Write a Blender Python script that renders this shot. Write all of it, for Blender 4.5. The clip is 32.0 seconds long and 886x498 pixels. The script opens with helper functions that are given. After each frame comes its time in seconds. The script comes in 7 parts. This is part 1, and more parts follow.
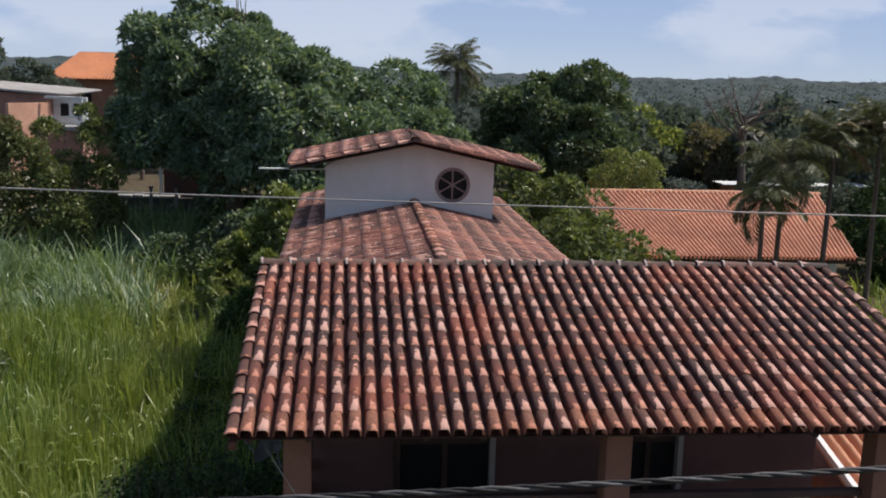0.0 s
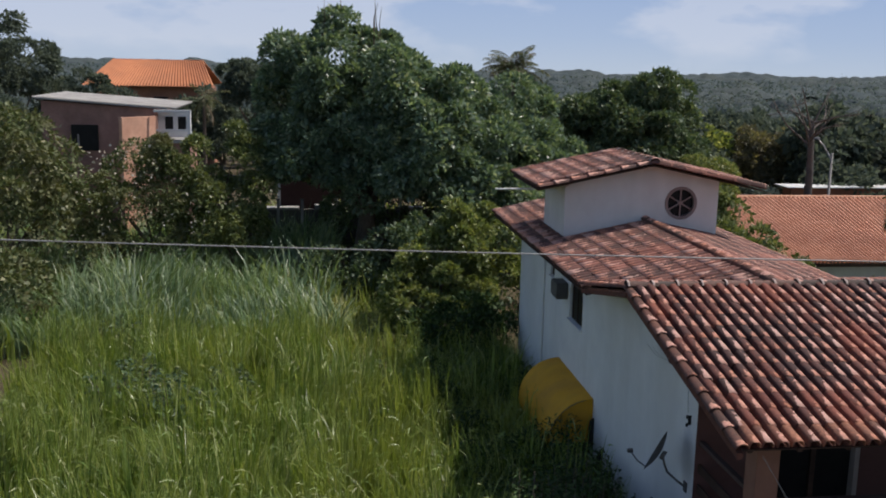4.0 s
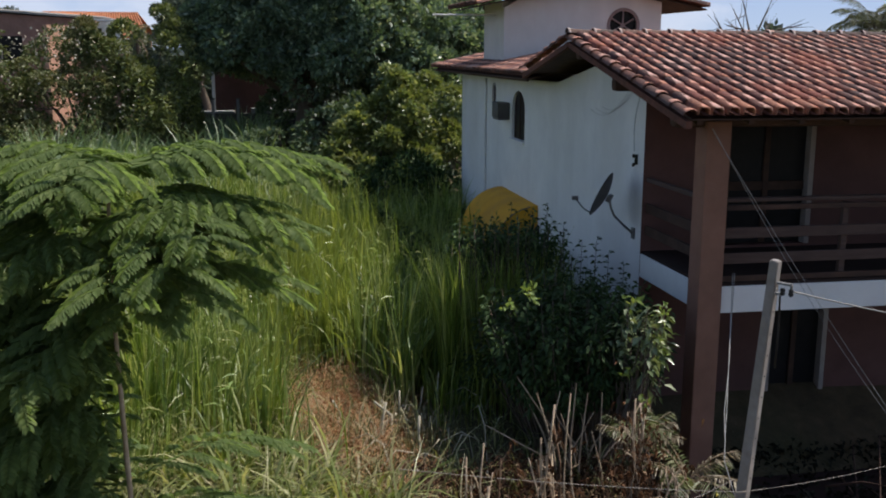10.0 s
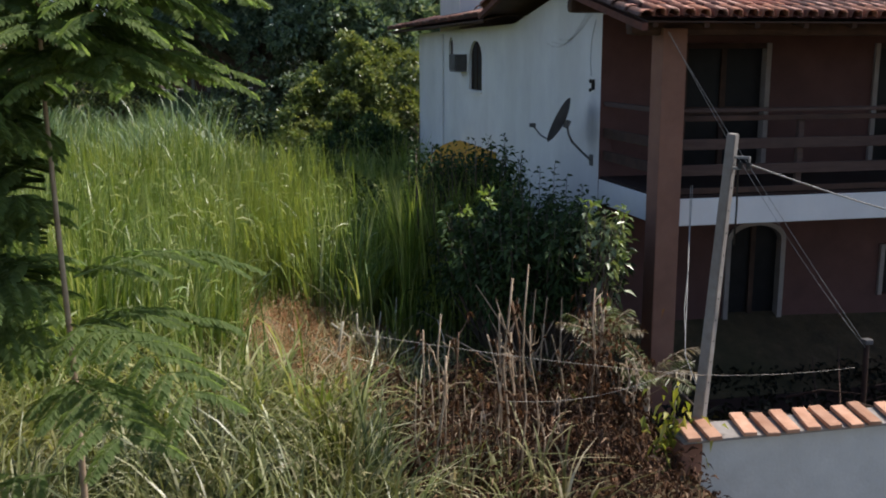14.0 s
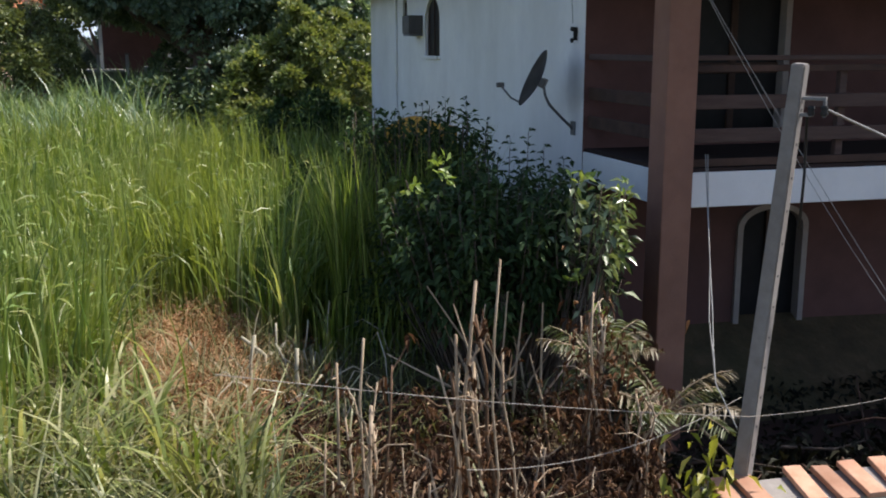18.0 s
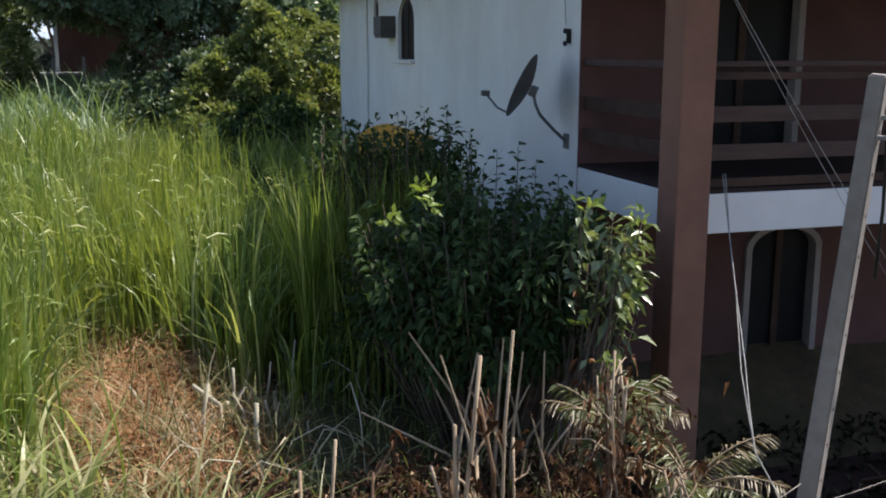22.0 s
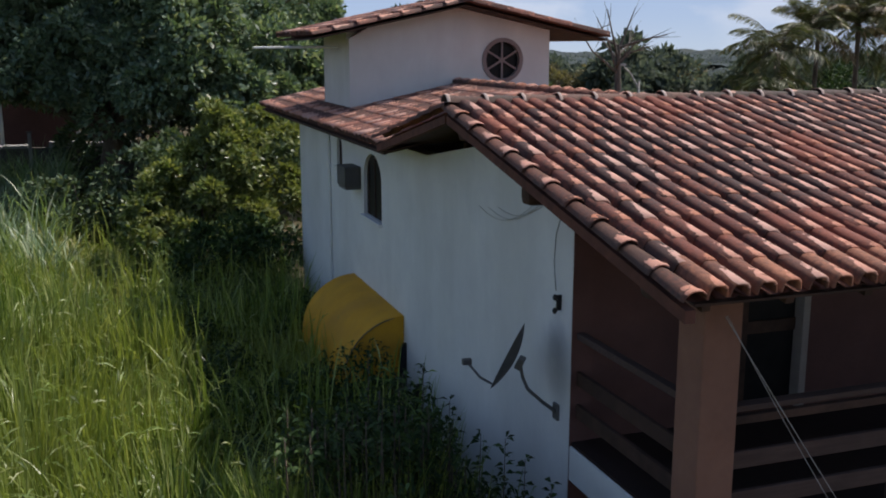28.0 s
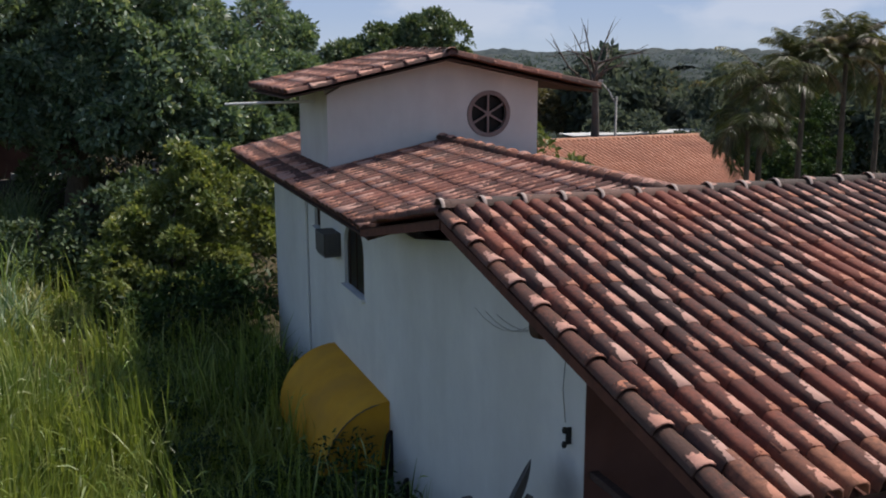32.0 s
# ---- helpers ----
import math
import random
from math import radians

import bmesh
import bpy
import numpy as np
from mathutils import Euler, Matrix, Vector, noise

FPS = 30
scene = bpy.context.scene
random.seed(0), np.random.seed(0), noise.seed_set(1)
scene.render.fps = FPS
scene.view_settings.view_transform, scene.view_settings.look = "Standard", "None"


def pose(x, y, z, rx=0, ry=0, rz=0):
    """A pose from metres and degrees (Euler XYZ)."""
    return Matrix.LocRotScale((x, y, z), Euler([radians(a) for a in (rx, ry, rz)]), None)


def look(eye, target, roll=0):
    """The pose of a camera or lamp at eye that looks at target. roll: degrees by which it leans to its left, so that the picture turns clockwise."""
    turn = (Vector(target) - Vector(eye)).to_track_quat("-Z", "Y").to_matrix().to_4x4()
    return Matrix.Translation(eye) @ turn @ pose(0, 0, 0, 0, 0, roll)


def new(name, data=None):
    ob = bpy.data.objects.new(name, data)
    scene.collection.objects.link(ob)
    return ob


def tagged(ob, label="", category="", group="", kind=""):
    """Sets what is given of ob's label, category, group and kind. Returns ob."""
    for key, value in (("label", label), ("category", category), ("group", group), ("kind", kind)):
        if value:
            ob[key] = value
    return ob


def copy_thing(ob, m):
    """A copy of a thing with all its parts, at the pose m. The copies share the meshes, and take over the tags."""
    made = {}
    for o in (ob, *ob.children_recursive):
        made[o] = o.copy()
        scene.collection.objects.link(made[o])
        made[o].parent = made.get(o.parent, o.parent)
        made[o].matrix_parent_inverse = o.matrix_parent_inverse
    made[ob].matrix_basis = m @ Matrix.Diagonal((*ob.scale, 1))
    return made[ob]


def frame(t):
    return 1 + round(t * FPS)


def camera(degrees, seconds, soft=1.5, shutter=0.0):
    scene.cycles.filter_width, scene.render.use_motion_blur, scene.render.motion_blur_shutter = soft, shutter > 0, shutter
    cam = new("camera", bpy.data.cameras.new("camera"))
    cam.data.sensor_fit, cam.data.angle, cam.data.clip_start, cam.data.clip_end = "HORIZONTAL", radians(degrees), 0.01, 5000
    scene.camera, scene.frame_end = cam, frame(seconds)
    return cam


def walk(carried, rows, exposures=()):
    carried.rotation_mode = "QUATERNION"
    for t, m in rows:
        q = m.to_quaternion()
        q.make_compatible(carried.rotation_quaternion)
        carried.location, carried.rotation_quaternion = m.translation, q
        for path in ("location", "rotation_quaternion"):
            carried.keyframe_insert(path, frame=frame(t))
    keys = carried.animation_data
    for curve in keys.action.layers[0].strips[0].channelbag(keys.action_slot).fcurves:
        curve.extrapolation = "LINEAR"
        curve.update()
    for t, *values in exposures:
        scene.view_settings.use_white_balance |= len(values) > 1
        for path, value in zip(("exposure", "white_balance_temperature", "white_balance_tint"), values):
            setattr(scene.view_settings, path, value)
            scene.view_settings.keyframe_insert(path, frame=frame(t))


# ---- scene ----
cam = camera(48.3, 32.0, 1.9)
METRES, EYE, TILT, LEAN, TURN = 21.0, 8.9, 0.0, 0.0, -5.8
ROWS = [
    (0.0, 0.0, 0.0, 0.0, 0.29, -10.66, -1.56),
    (0.5, -0.0388, -0.0081, 0.0054, 0.01, -10.64, -1.66),
    (1.0, -0.0781, -0.0183, 0.0103, -0.24, -10.67, -1.59),
    (1.5, -0.1166, -0.0253, 0.0159, -0.54, -10.81, -1.53),
    (2.0, -0.1575, -0.0295, 0.0235, -0.78, -10.76, -1.45),
    (2.5, -0.1985, -0.0361, 0.0285, -0.97, -10.71, -1.37),
    (3.0, -0.2372, -0.0434, 0.0234, -1.17, -10.65, -1.37),
    (3.5, -0.2674, -0.0485, 0.0237, -1.4, -10.71, -1.29),
    (5.5, -0.2748, -0.0529, 0.0045, -2.08, -10.92, -0.86),
    (6.0, -0.2734, -0.0513, -0.0096, -2.39, -11.02, -0.8),
    (6.5, -0.2696, -0.0493, -0.026, -2.7, -11.08, -0.69),
    (7.0, -0.2705, -0.0458, -0.0417, -3.05, -11.13, -0.63),
    (7.5, -0.2701, -0.0443, -0.0583, -3.44, -11.17, -0.61),
    (8.0, -0.2669, -0.044, -0.0749, -3.74, -11.22, -0.5),
    (8.5, -0.2646, -0.0422, -0.0949, -4.04, -11.28, -0.48),
    (9.0, -0.2647, -0.0439, -0.1124, -4.31, -11.19, -0.45),
    (9.5, -0.2633, -0.0457, -0.1278, -4.51, -11.15, -0.39),
    (10.0, -0.2596, -0.0435, -0.1438, -4.76, -11.34, -0.25),
    (10.5, -0.2549, -0.0399, -0.1459, -4.99, -11.39, -0.18),
    (11.0, -0.2576, -0.0435, -0.1465, -5.2, -11.28, -0.22),
    (11.5, -0.2608, -0.0413, -0.1483, -5.47, -11.27, -0.21),
    (12.0, -0.2598, -0.0449, -0.1533, -6.03, -11.16, -0.1),
    (12.5, -0.2588, -0.0449, -0.1614, -6.32, -11.19, -0.07),
    (13.0, -0.2589, -0.0432, -0.1697, -6.57, -11.23, -0.07),
    (13.5, -0.258, -0.0431, -0.1805, -6.83, -11.18, -0.02),
    (14.0, -0.2572, -0.0451, -0.1932, -7.1, -11.1, 0.1),
    (14.5, -0.2587, -0.0446, -0.2048, -7.38, -11.12, 0.01),
    (16.5, -0.252, -0.008, -0.2164, -8.39, -11.29, -0.06),
    (17.0, -0.2452, 0.0212, -0.216, -8.71, -11.46, 0.0),
    (17.5, -0.238, 0.0503, -0.2178, -8.94, -11.49, 0.01),
    (18.0, -0.2326, 0.077, -0.2191, -9.17, -11.49, 0.06),
    (18.5, -0.2285, 0.1022, -0.2206, -9.41, -11.56, 0.09),
    (19.0, -0.2278, 0.1095, -0.2193, -9.56, -11.44, 0.06),
    (19.5, -0.228, 0.1084, -0.22, -9.79, -11.32, -0.02),
    (20.0, -0.2275, 0.1113, -0.2221, -9.99, -11.35, -0.03),
    (20.5, -0.2276, 0.1211, -0.2199, -10.22, -11.39, -0.03),
    (21.0, -0.2264, 0.1302, -0.2233, -10.47, -11.4, -0.02),
    (21.5, -0.2281, 0.1347, -0.2201, -10.71, -11.39, -0.04),
    (22.0, -0.2284, 0.1322, -0.2181, -10.97, -11.39, 0.01),
    (22.5, -0.2282, 0.134, -0.2218, -11.21, -11.44, -0.02),
    (23.0, -0.2261, 0.148, -0.2221, -11.46, -11.62, 0.02),
    (23.5, -0.222, 0.169, -0.2194, -11.69, -11.7, -0.0),
    (24.0, -0.2169, 0.1936, -0.2213, -11.91, -11.73, 0.07),
    (24.5, -0.2153, 0.2049, -0.2271, -12.1, -11.58, 0.08),
    (26.5, -0.2168, 0.2019, -0.1786, -12.73, -11.56, 0.09),
    (27.0, -0.2177, 0.2025, -0.1525, -12.93, -11.54, 0.05),
    (27.5, -0.2196, 0.2018, -0.1285, -13.12, -11.52, -0.0),
    (28.0, -0.222, 0.2014, -0.1076, -13.35, -11.54, -0.02),
    (28.5, -0.2231, 0.2028, -0.104, -13.59, -11.58, -0.01),
    (29.0, -0.2223, 0.2053, -0.1055, -13.75, -11.53, 0.05),
    (29.5, -0.2243, 0.2185, -0.105, -13.98, -11.61, 0.06),
    (30.0, -0.2216, 0.2403, -0.1073, -14.22, -11.76, 0.14),
    (30.5, -0.2188, 0.2513, -0.102, -14.46, -11.76, 0.2),
    (31.0, -0.2172, 0.2522, -0.094, -14.67, -11.58, 0.17),
    (31.5, -0.2181, 0.2532, -0.0843, -14.85, -11.55, 0.16),
    (32.0, -0.2189, 0.2521, -0.068, -15.01, -11.59, 0.18),
]
EXPOSURES = [(t, stops, 6420, 13.5) for t, stops in ((0.0, 0.2), (2.0, 0.12), (3.0, 0.1), (6.0, 0.08), (8.0, -0.06), (9.0, 0.14), (10.0, 0.36), (11.0, 0.5), (13.0, 0.54), (14.0, 0.54), (17.0, 0.8),
                                                 (20.0, 0.85), (22.0, 0.9), (24.0, 1.15), (27.0, 0.62), (28.0, 0.25), (29.0, 0.15), (30.0, 0.2), (31.0, 0.1), (32.0, 0.12))]
walk(cam, [(t, pose(0, 0, EYE, TILT, LEAN, TURN) @ pose(METRES * x, METRES * y, METRES * z, 90 + pitch, roll, yaw)) for t, x, y, z, yaw, pitch, roll in ROWS], EXPOSURES)

# ---- world, sun, exposure ----
world = bpy.data.worlds.new("sky")
scene.world = world
world.use_nodes = True
SUN_DIR = Vector((0.62, 0.045, 0.92)).normalized()
wn = world.node_tree
sky = wn.nodes.new("ShaderNodeTexSky")
sky.sky_type = "NISHITA"
sky.sun_disc = False
sky.sun_elevation = math.asin(SUN_DIR.z)
sky.sun_rotation = math.atan2(SUN_DIR.x, SUN_DIR.y)
sky.air_density, sky.dust_density, sky.ozone_density = 1.0, 1.2, 1.0
wn.nodes["Background"].inputs["Strength"].default_value = 0.093
wn.links.new(sky.outputs["Color"], wn.nodes["Background"].inputs["Color"])
sun = new("sun", bpy.data.lights.new("sun", "SUN"))
sun.data.energy, sun.data.angle, sun.data.color = 3.6, radians(0.6), (1.0, 0.93, 0.82)
sun.matrix_world = look(SUN_DIR * 60, (0, 0, 0))


# ---- materials ----
def nodes_of(name):
    m = bpy.data.materials.new(name)
    m.use_nodes = True
    nt = m.node_tree
    return m, nt, nt.nodes["Principled BSDF"], nt.nodes["Material Output"]


def ramp(nt, fac, stops):
    r = nt.nodes.new("ShaderNodeValToRGB")
    while len(r.color_ramp.elements) < len(stops):
        r.color_ramp.elements.new(0.5)
    for e, (p, c) in zip(r.color_ramp.elements, stops):
        e.position, e.color = p, (*c, 1)
    nt.links.new(fac, r.inputs[0])
    return r.outputs[0]


def noise_tex(nt, vec, scale, detail=4.0, rough=0.6, stretch=None):
    n = nt.nodes.new("ShaderNodeTexNoise")
    n.inputs["Scale"].default_value, n.inputs["Detail"].default_value, n.inputs["Roughness"].default_value = scale, detail, rough
    if stretch:
        mp = nt.nodes.new("ShaderNodeMapping")
        mp.inputs["Scale"].default_value = stretch
        nt.links.new(vec, mp.inputs["Vector"])
        vec = mp.outputs[0]
    nt.links.new(vec, n.inputs["Vector"])
    return n.outputs[0]


def math_node(nt, op, a, b, clamp=False):
    n = nt.nodes.new("ShaderNodeMath")
    n.operation, n.use_clamp = op, clamp
    for i, v in enumerate((a, b)):
        if v is None:
            continue
        if isinstance(v, (int, float)):
            n.inputs[i].default_value = v
        else:
            nt.links.new(v, n.inputs[i])
    return n.outputs[0]


def mix_col(nt, fac, a, b, mode="MIX"):
    n = nt.nodes.new("ShaderNodeMix")
    n.data_type, n.blend_type = "RGBA", mode
    for sock, v in ((n.inputs[0], fac), (n.inputs[6], a), (n.inputs[7], b)):
        if isinstance(v, (int, float)):
            sock.default_value = v
        elif isinstance(v, tuple):
            sock.default_value = (*v, 1)
        else:
            nt.links.new(v, sock)
    return n.outputs[2]


def world_pos(nt):
    return nt.nodes.new("ShaderNodeNewGeometry").outputs["Position"]


def bump_of(nt, bsdf, height, strength, dist):
    b = nt.nodes.new("ShaderNodeBump")
    b.inputs["Strength"].default_value, b.inputs["Distance"].default_value = strength, dist
    nt.links.new(height, b.inputs["Height"])
    nt.links.new(b.outputs[0], bsdf.inputs["Normal"])


def surface(name, stops, scale=3.0, rough=0.8, stain=None, stain_scale=0.6, stain_amount=0.5, bump=0.3, bump_scale=60.0,
            bump_dist=0.01, metal=0.0, stretch=None, rnd=0.0, spec=0.3, stain_stretch=None):
    """A weathered surface: grain in two scales, stains, fine relief."""
    m, nt, b, out = nodes_of(name)
    pos = world_pos(nt)
    col = ramp(nt, noise_tex(nt, pos, scale, 6, 0.65, stretch), stops)
    if stain:
        f = noise_tex(nt, pos, stain_scale, 5, 0.6, stain_stretch)
        f = ramp(nt, f, [(0.45, (0, 0, 0)), (0.7, (1, 1, 1))])
        f = math_node(nt, "MULTIPLY", f, stain_amount)
        col = mix_col(nt, f, col, stain)
    if rnd:
        oi = nt.nodes.new("ShaderNodeObjectInfo").outputs["Random"]
        v = math_node(nt, "MULTIPLY_ADD", oi, rnd)
        nt.nodes[-1].inputs[2].default_value = 1 - rnd / 2
        col = mix_col(nt, 1.0, col, v, "MULTIPLY")
    nt.links.new(col, b.inputs["Base Color"])
    b.inputs["Roughness"].default_value, b.inputs["Metallic"].default_value = rough, metal
    b.inputs["Specular IOR Level"].default_value = spec
    if bump:
        bump_of(nt, b, noise_tex(nt, pos, bump_scale, 4, 0.6), bump, bump_dist)
    return m


def leafy(name, stops, patch=None, patch_scale=0.4, rough=0.5, through_light=0.35, spec=0.35, glow=(1.3, 1.25, 0.55)):
    """Leaves and blades: a tone for each leaf, wide patches of another tone, light coming through."""
    m, nt, b, out = nodes_of(name)
    isl = nt.nodes.new("ShaderNodeNewGeometry").outputs["Random Per Island"]
    col = ramp(nt, isl, stops)
    if patch:
        f = ramp(nt, noise_tex(nt, world_pos(nt), patch_scale, 3, 0.6), [(0.46, (0, 0, 0)), (0.64, (1, 1, 1))])
        f = math_node(nt, "MULTIPLY", f, 0.75)
        col = mix_col(nt, f, col, patch)
    nt.links.new(col, b.inputs["Base Color"])
    b.inputs["Roughness"].default_value = rough
    b.inputs["Specular IOR Level"].default_value = spec
    tr = nt.nodes.new("ShaderNodeBsdfTranslucent")
    nt.links.new(mix_col(nt, 1.0, col, glow, "MULTIPLY"), tr.inputs["Color"])
    mx = nt.nodes.new("ShaderNodeMixShader")
    mx.inputs[0].default_value = through_light
    nt.links.new(b.outputs[0], mx.inputs[1])
    nt.links.new(tr.outputs[0], mx.inputs[2])
    nt.links.new(mx.outputs[0], out.inputs["Surface"])
    return m


def clay_tiles(name, dark, mid, light, lichen, bright=0.5):
    """Old clay roof tiles: a fired tone for each, black weathering, bare pale patches towards the lower end and the
    sunlit flank.
    """
    m, nt, b, out = nodes_of(name)
    pos = world_pos(nt)
    geo = nt.nodes.new("ShaderNodeNewGeometry").outputs["Random Per Island"]
    oi = nt.nodes.new("ShaderNodeObjectInfo").outputs["Random"]
    rnd = math_node(nt, "FRACT", math_node(nt, "ADD", math_node(nt, "MULTIPLY", geo, 7.31), math_node(nt, "MULTIPLY", oi, 5.17)), None)
    rnd2 = math_node(nt, "FRACT", math_node(nt, "MULTIPLY", rnd, 17.3), None)
    al = nt.nodes.new("ShaderNodeAttribute")
    al.attribute_name = "along"
    col = ramp(nt, rnd, [(0.0, dark), (0.35, mid), (0.75, light), (1.0, mid)])
    grain = noise_tex(nt, pos, 26, 5, 0.7)
    wide = noise_tex(nt, pos, 0.55, 3, 0.6)
    # black weathering
    soot = math_node(nt, "ADD", math_node(nt, "ADD", math_node(nt, "MULTIPLY", grain, 0.9), math_node(nt, "MULTIPLY", wide, 1.35)), math_node(nt, "MULTIPLY", rnd2, 0.25))
    soot = math_node(nt, "MULTIPLY_ADD", soot, 2.6)
    nt.nodes[-1].inputs[2].default_value = -2.5
    nt.nodes[-1].use_clamp = True
    col = mix_col(nt, math_node(nt, "MULTIPLY", soot, 0.9), col, lichen)
    # bare patch near the lower end, drawn sunward so it also paints sunlight
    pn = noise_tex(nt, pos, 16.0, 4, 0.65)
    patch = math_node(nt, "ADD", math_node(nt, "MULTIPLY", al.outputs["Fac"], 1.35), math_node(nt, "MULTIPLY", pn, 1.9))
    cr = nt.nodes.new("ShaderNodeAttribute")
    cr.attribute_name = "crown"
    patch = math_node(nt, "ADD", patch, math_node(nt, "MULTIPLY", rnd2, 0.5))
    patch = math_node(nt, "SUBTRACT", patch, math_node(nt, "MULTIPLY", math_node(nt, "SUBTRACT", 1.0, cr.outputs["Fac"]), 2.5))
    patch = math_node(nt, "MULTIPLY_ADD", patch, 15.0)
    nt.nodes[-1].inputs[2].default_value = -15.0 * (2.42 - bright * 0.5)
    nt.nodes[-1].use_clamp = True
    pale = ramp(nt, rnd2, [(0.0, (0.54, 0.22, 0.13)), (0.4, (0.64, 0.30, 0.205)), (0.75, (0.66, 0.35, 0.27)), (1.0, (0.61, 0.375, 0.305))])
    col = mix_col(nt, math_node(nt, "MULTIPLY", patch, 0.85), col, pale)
    nt.links.new(col, b.inputs["Base Color"])
    b.inputs["Roughness"].default_value = 0.78
    b.inputs["Specular IOR Level"].default_value = 0.3
    bump_of(nt, b, grain, 0.7, 0.009)
    return m


M = {}
M["tile"] = clay_tiles("old_clay_tile", (0.125, 0.043, 0.031), (0.205, 0.066, 0.044), (0.28, 0.094, 0.06), (0.056, 0.036, 0.033), 0.8)
M["tile_pink"] = clay_tiles("pinkish_clay_tile", (0.13, 0.05, 0.04), (0.24, 0.095, 0.07), (0.37, 0.16, 0.12), (0.08, 0.05, 0.044), 0.95)
M["tile_eave"] = clay_tiles("orange_eave_tile", (0.20, 0.075, 0.045), (0.32, 0.13, 0.075), (0.40, 0.17, 0.10), (0.10, 0.05, 0.04), 0.78)
M["tile_ridge"] = clay_tiles("brown_ridge_tile", (0.085, 0.05, 0.042), (0.13, 0.075, 0.06), (0.17, 0.095, 0.075), (0.06, 0.048, 0.042), -0.2)
M["tile_verge"] = clay_tiles("verge_clay_tile", (0.15, 0.06, 0.043), (0.235, 0.092, 0.06), (0.32, 0.13, 0.085), (0.075, 0.048, 0.04), 0.35)
M["mortar"] = surface("pale_mortar", [(0.3, (0.42, 0.33, 0.29)), (0.7, (0.56, 0.46, 0.41))], 12, 0.9, (0.3, 0.2, 0.16), 4, 0.4, 0.3, 60, 0.004)
M["tile_new"] = surface("new_clay_tile", [(0.3, (0.42, 0.165, 0.08)), (0.7, (0.53, 0.225, 0.11))], 2, 0.8, (0.3, 0.13, 0.075), 0.5, 0.5)
# Dark channel clay also carries the shade between the cover tiles.
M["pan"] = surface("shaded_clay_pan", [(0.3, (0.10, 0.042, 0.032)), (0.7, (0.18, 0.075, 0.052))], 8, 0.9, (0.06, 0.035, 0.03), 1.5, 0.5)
M["plaster"] = surface("white_plaster", [(0.3, (0.72, 0.72, 0.72)), (0.7, (0.82, 0.82, 0.81))], 1.6, 0.85, (0.55, 0.54, 0.5), 0.5, 0.35,
                       0.35, 35, 0.008, stain_stretch=(1.5, 1.5, 0.35))
def greyed_plaster():
    """White plaster with a soft grey patch below the cable bracket, behind the satellite dish."""
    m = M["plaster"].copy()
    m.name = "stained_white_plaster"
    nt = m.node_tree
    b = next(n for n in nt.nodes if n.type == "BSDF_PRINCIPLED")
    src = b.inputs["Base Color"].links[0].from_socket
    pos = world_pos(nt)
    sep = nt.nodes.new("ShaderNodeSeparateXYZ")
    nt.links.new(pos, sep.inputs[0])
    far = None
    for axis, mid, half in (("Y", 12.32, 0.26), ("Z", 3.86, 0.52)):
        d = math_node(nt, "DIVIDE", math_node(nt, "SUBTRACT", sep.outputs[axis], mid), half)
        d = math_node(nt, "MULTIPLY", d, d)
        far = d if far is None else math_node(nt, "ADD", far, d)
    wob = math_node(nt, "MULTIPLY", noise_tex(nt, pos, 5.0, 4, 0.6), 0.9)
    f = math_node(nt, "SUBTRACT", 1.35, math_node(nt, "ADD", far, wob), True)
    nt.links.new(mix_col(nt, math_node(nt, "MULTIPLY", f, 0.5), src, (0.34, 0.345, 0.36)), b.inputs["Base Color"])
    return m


M["plaster_side"] = greyed_plaster()
M["plaster_pink"] = surface("pinkish_white_plaster", [(0.3, (0.70, 0.66, 0.64)), (0.7, (0.78, 0.74, 0.72))], 1.5, 0.85, (0.52, 0.47, 0.45), 0.9, 0.35,
                            0.35, 35, 0.008, stain_stretch=(1.2, 1.2, 0.4))
M["plaster_low"] = surface("boundary_plaster", [(0.3, (0.62, 0.62, 0.6)), (0.7, (0.74, 0.74, 0.72))], 2, 0.9, (0.4, 0.39, 0.36), 0.9, 0.4, 0.4, 30, 0.01)
M["brown"] = surface("brown_painted_render", [(0.3, (0.23, 0.115, 0.08)), (0.7, (0.30, 0.155, 0.108))], 2.5, 0.8, (0.15, 0.08, 0.06), 0.8, 0.5, 0.4, 40, 0.006)
M["redwall"] = surface("dark_red_wall", [(0.3, (0.13, 0.064, 0.057)), (0.7, (0.175, 0.088, 0.077))], 2, 0.85, (0.07, 0.04, 0.037), 0.7, 0.5, 0.3, 40, 0.006)
M["wood"] = surface("weathered_wood", [(0.3, (0.068, 0.042, 0.036)), (0.7, (0.11, 0.072, 0.06))], 5, 0.8, (0.055, 0.036, 0.031), 2, 0.5, 0.4, 50, 0.006, stretch=(0.5, 6, 6))
M["beam"] = surface("dark_wood", [(0.3, (0.05, 0.03, 0.022)), (0.7, (0.10, 0.055, 0.04))], 5, 0.8, (0.03, 0.02, 0.018), 2, 0.5, 0.4, 50, 0.006)
M["frame_white"] = surface("white_frame", [(0.3, (0.31, 0.26, 0.24)), (0.7, (0.40, 0.345, 0.315))], 4, 0.6, (0.4, 0.37, 0.34), 2, 0.4, 0.2, 60, 0.003)
M["concrete"] = surface("grey_concrete", [(0.3, (0.25, 0.23, 0.215)), (0.7, (0.35, 0.325, 0.30))], 9, 0.9, (0.19, 0.165, 0.15), 2.5, 0.5, 0.6, 70, 0.006)
# Floor tone tuned down to near black.
M["floor"] = surface("dark_red_floor", [(0.3, (0.024, 0.013, 0.011)), (0.7, (0.04, 0.022, 0.018))], 2, 0.85, (0.02, 0.014, 0.012), 0.8, 0.6, 0.3, 30, 0.006)
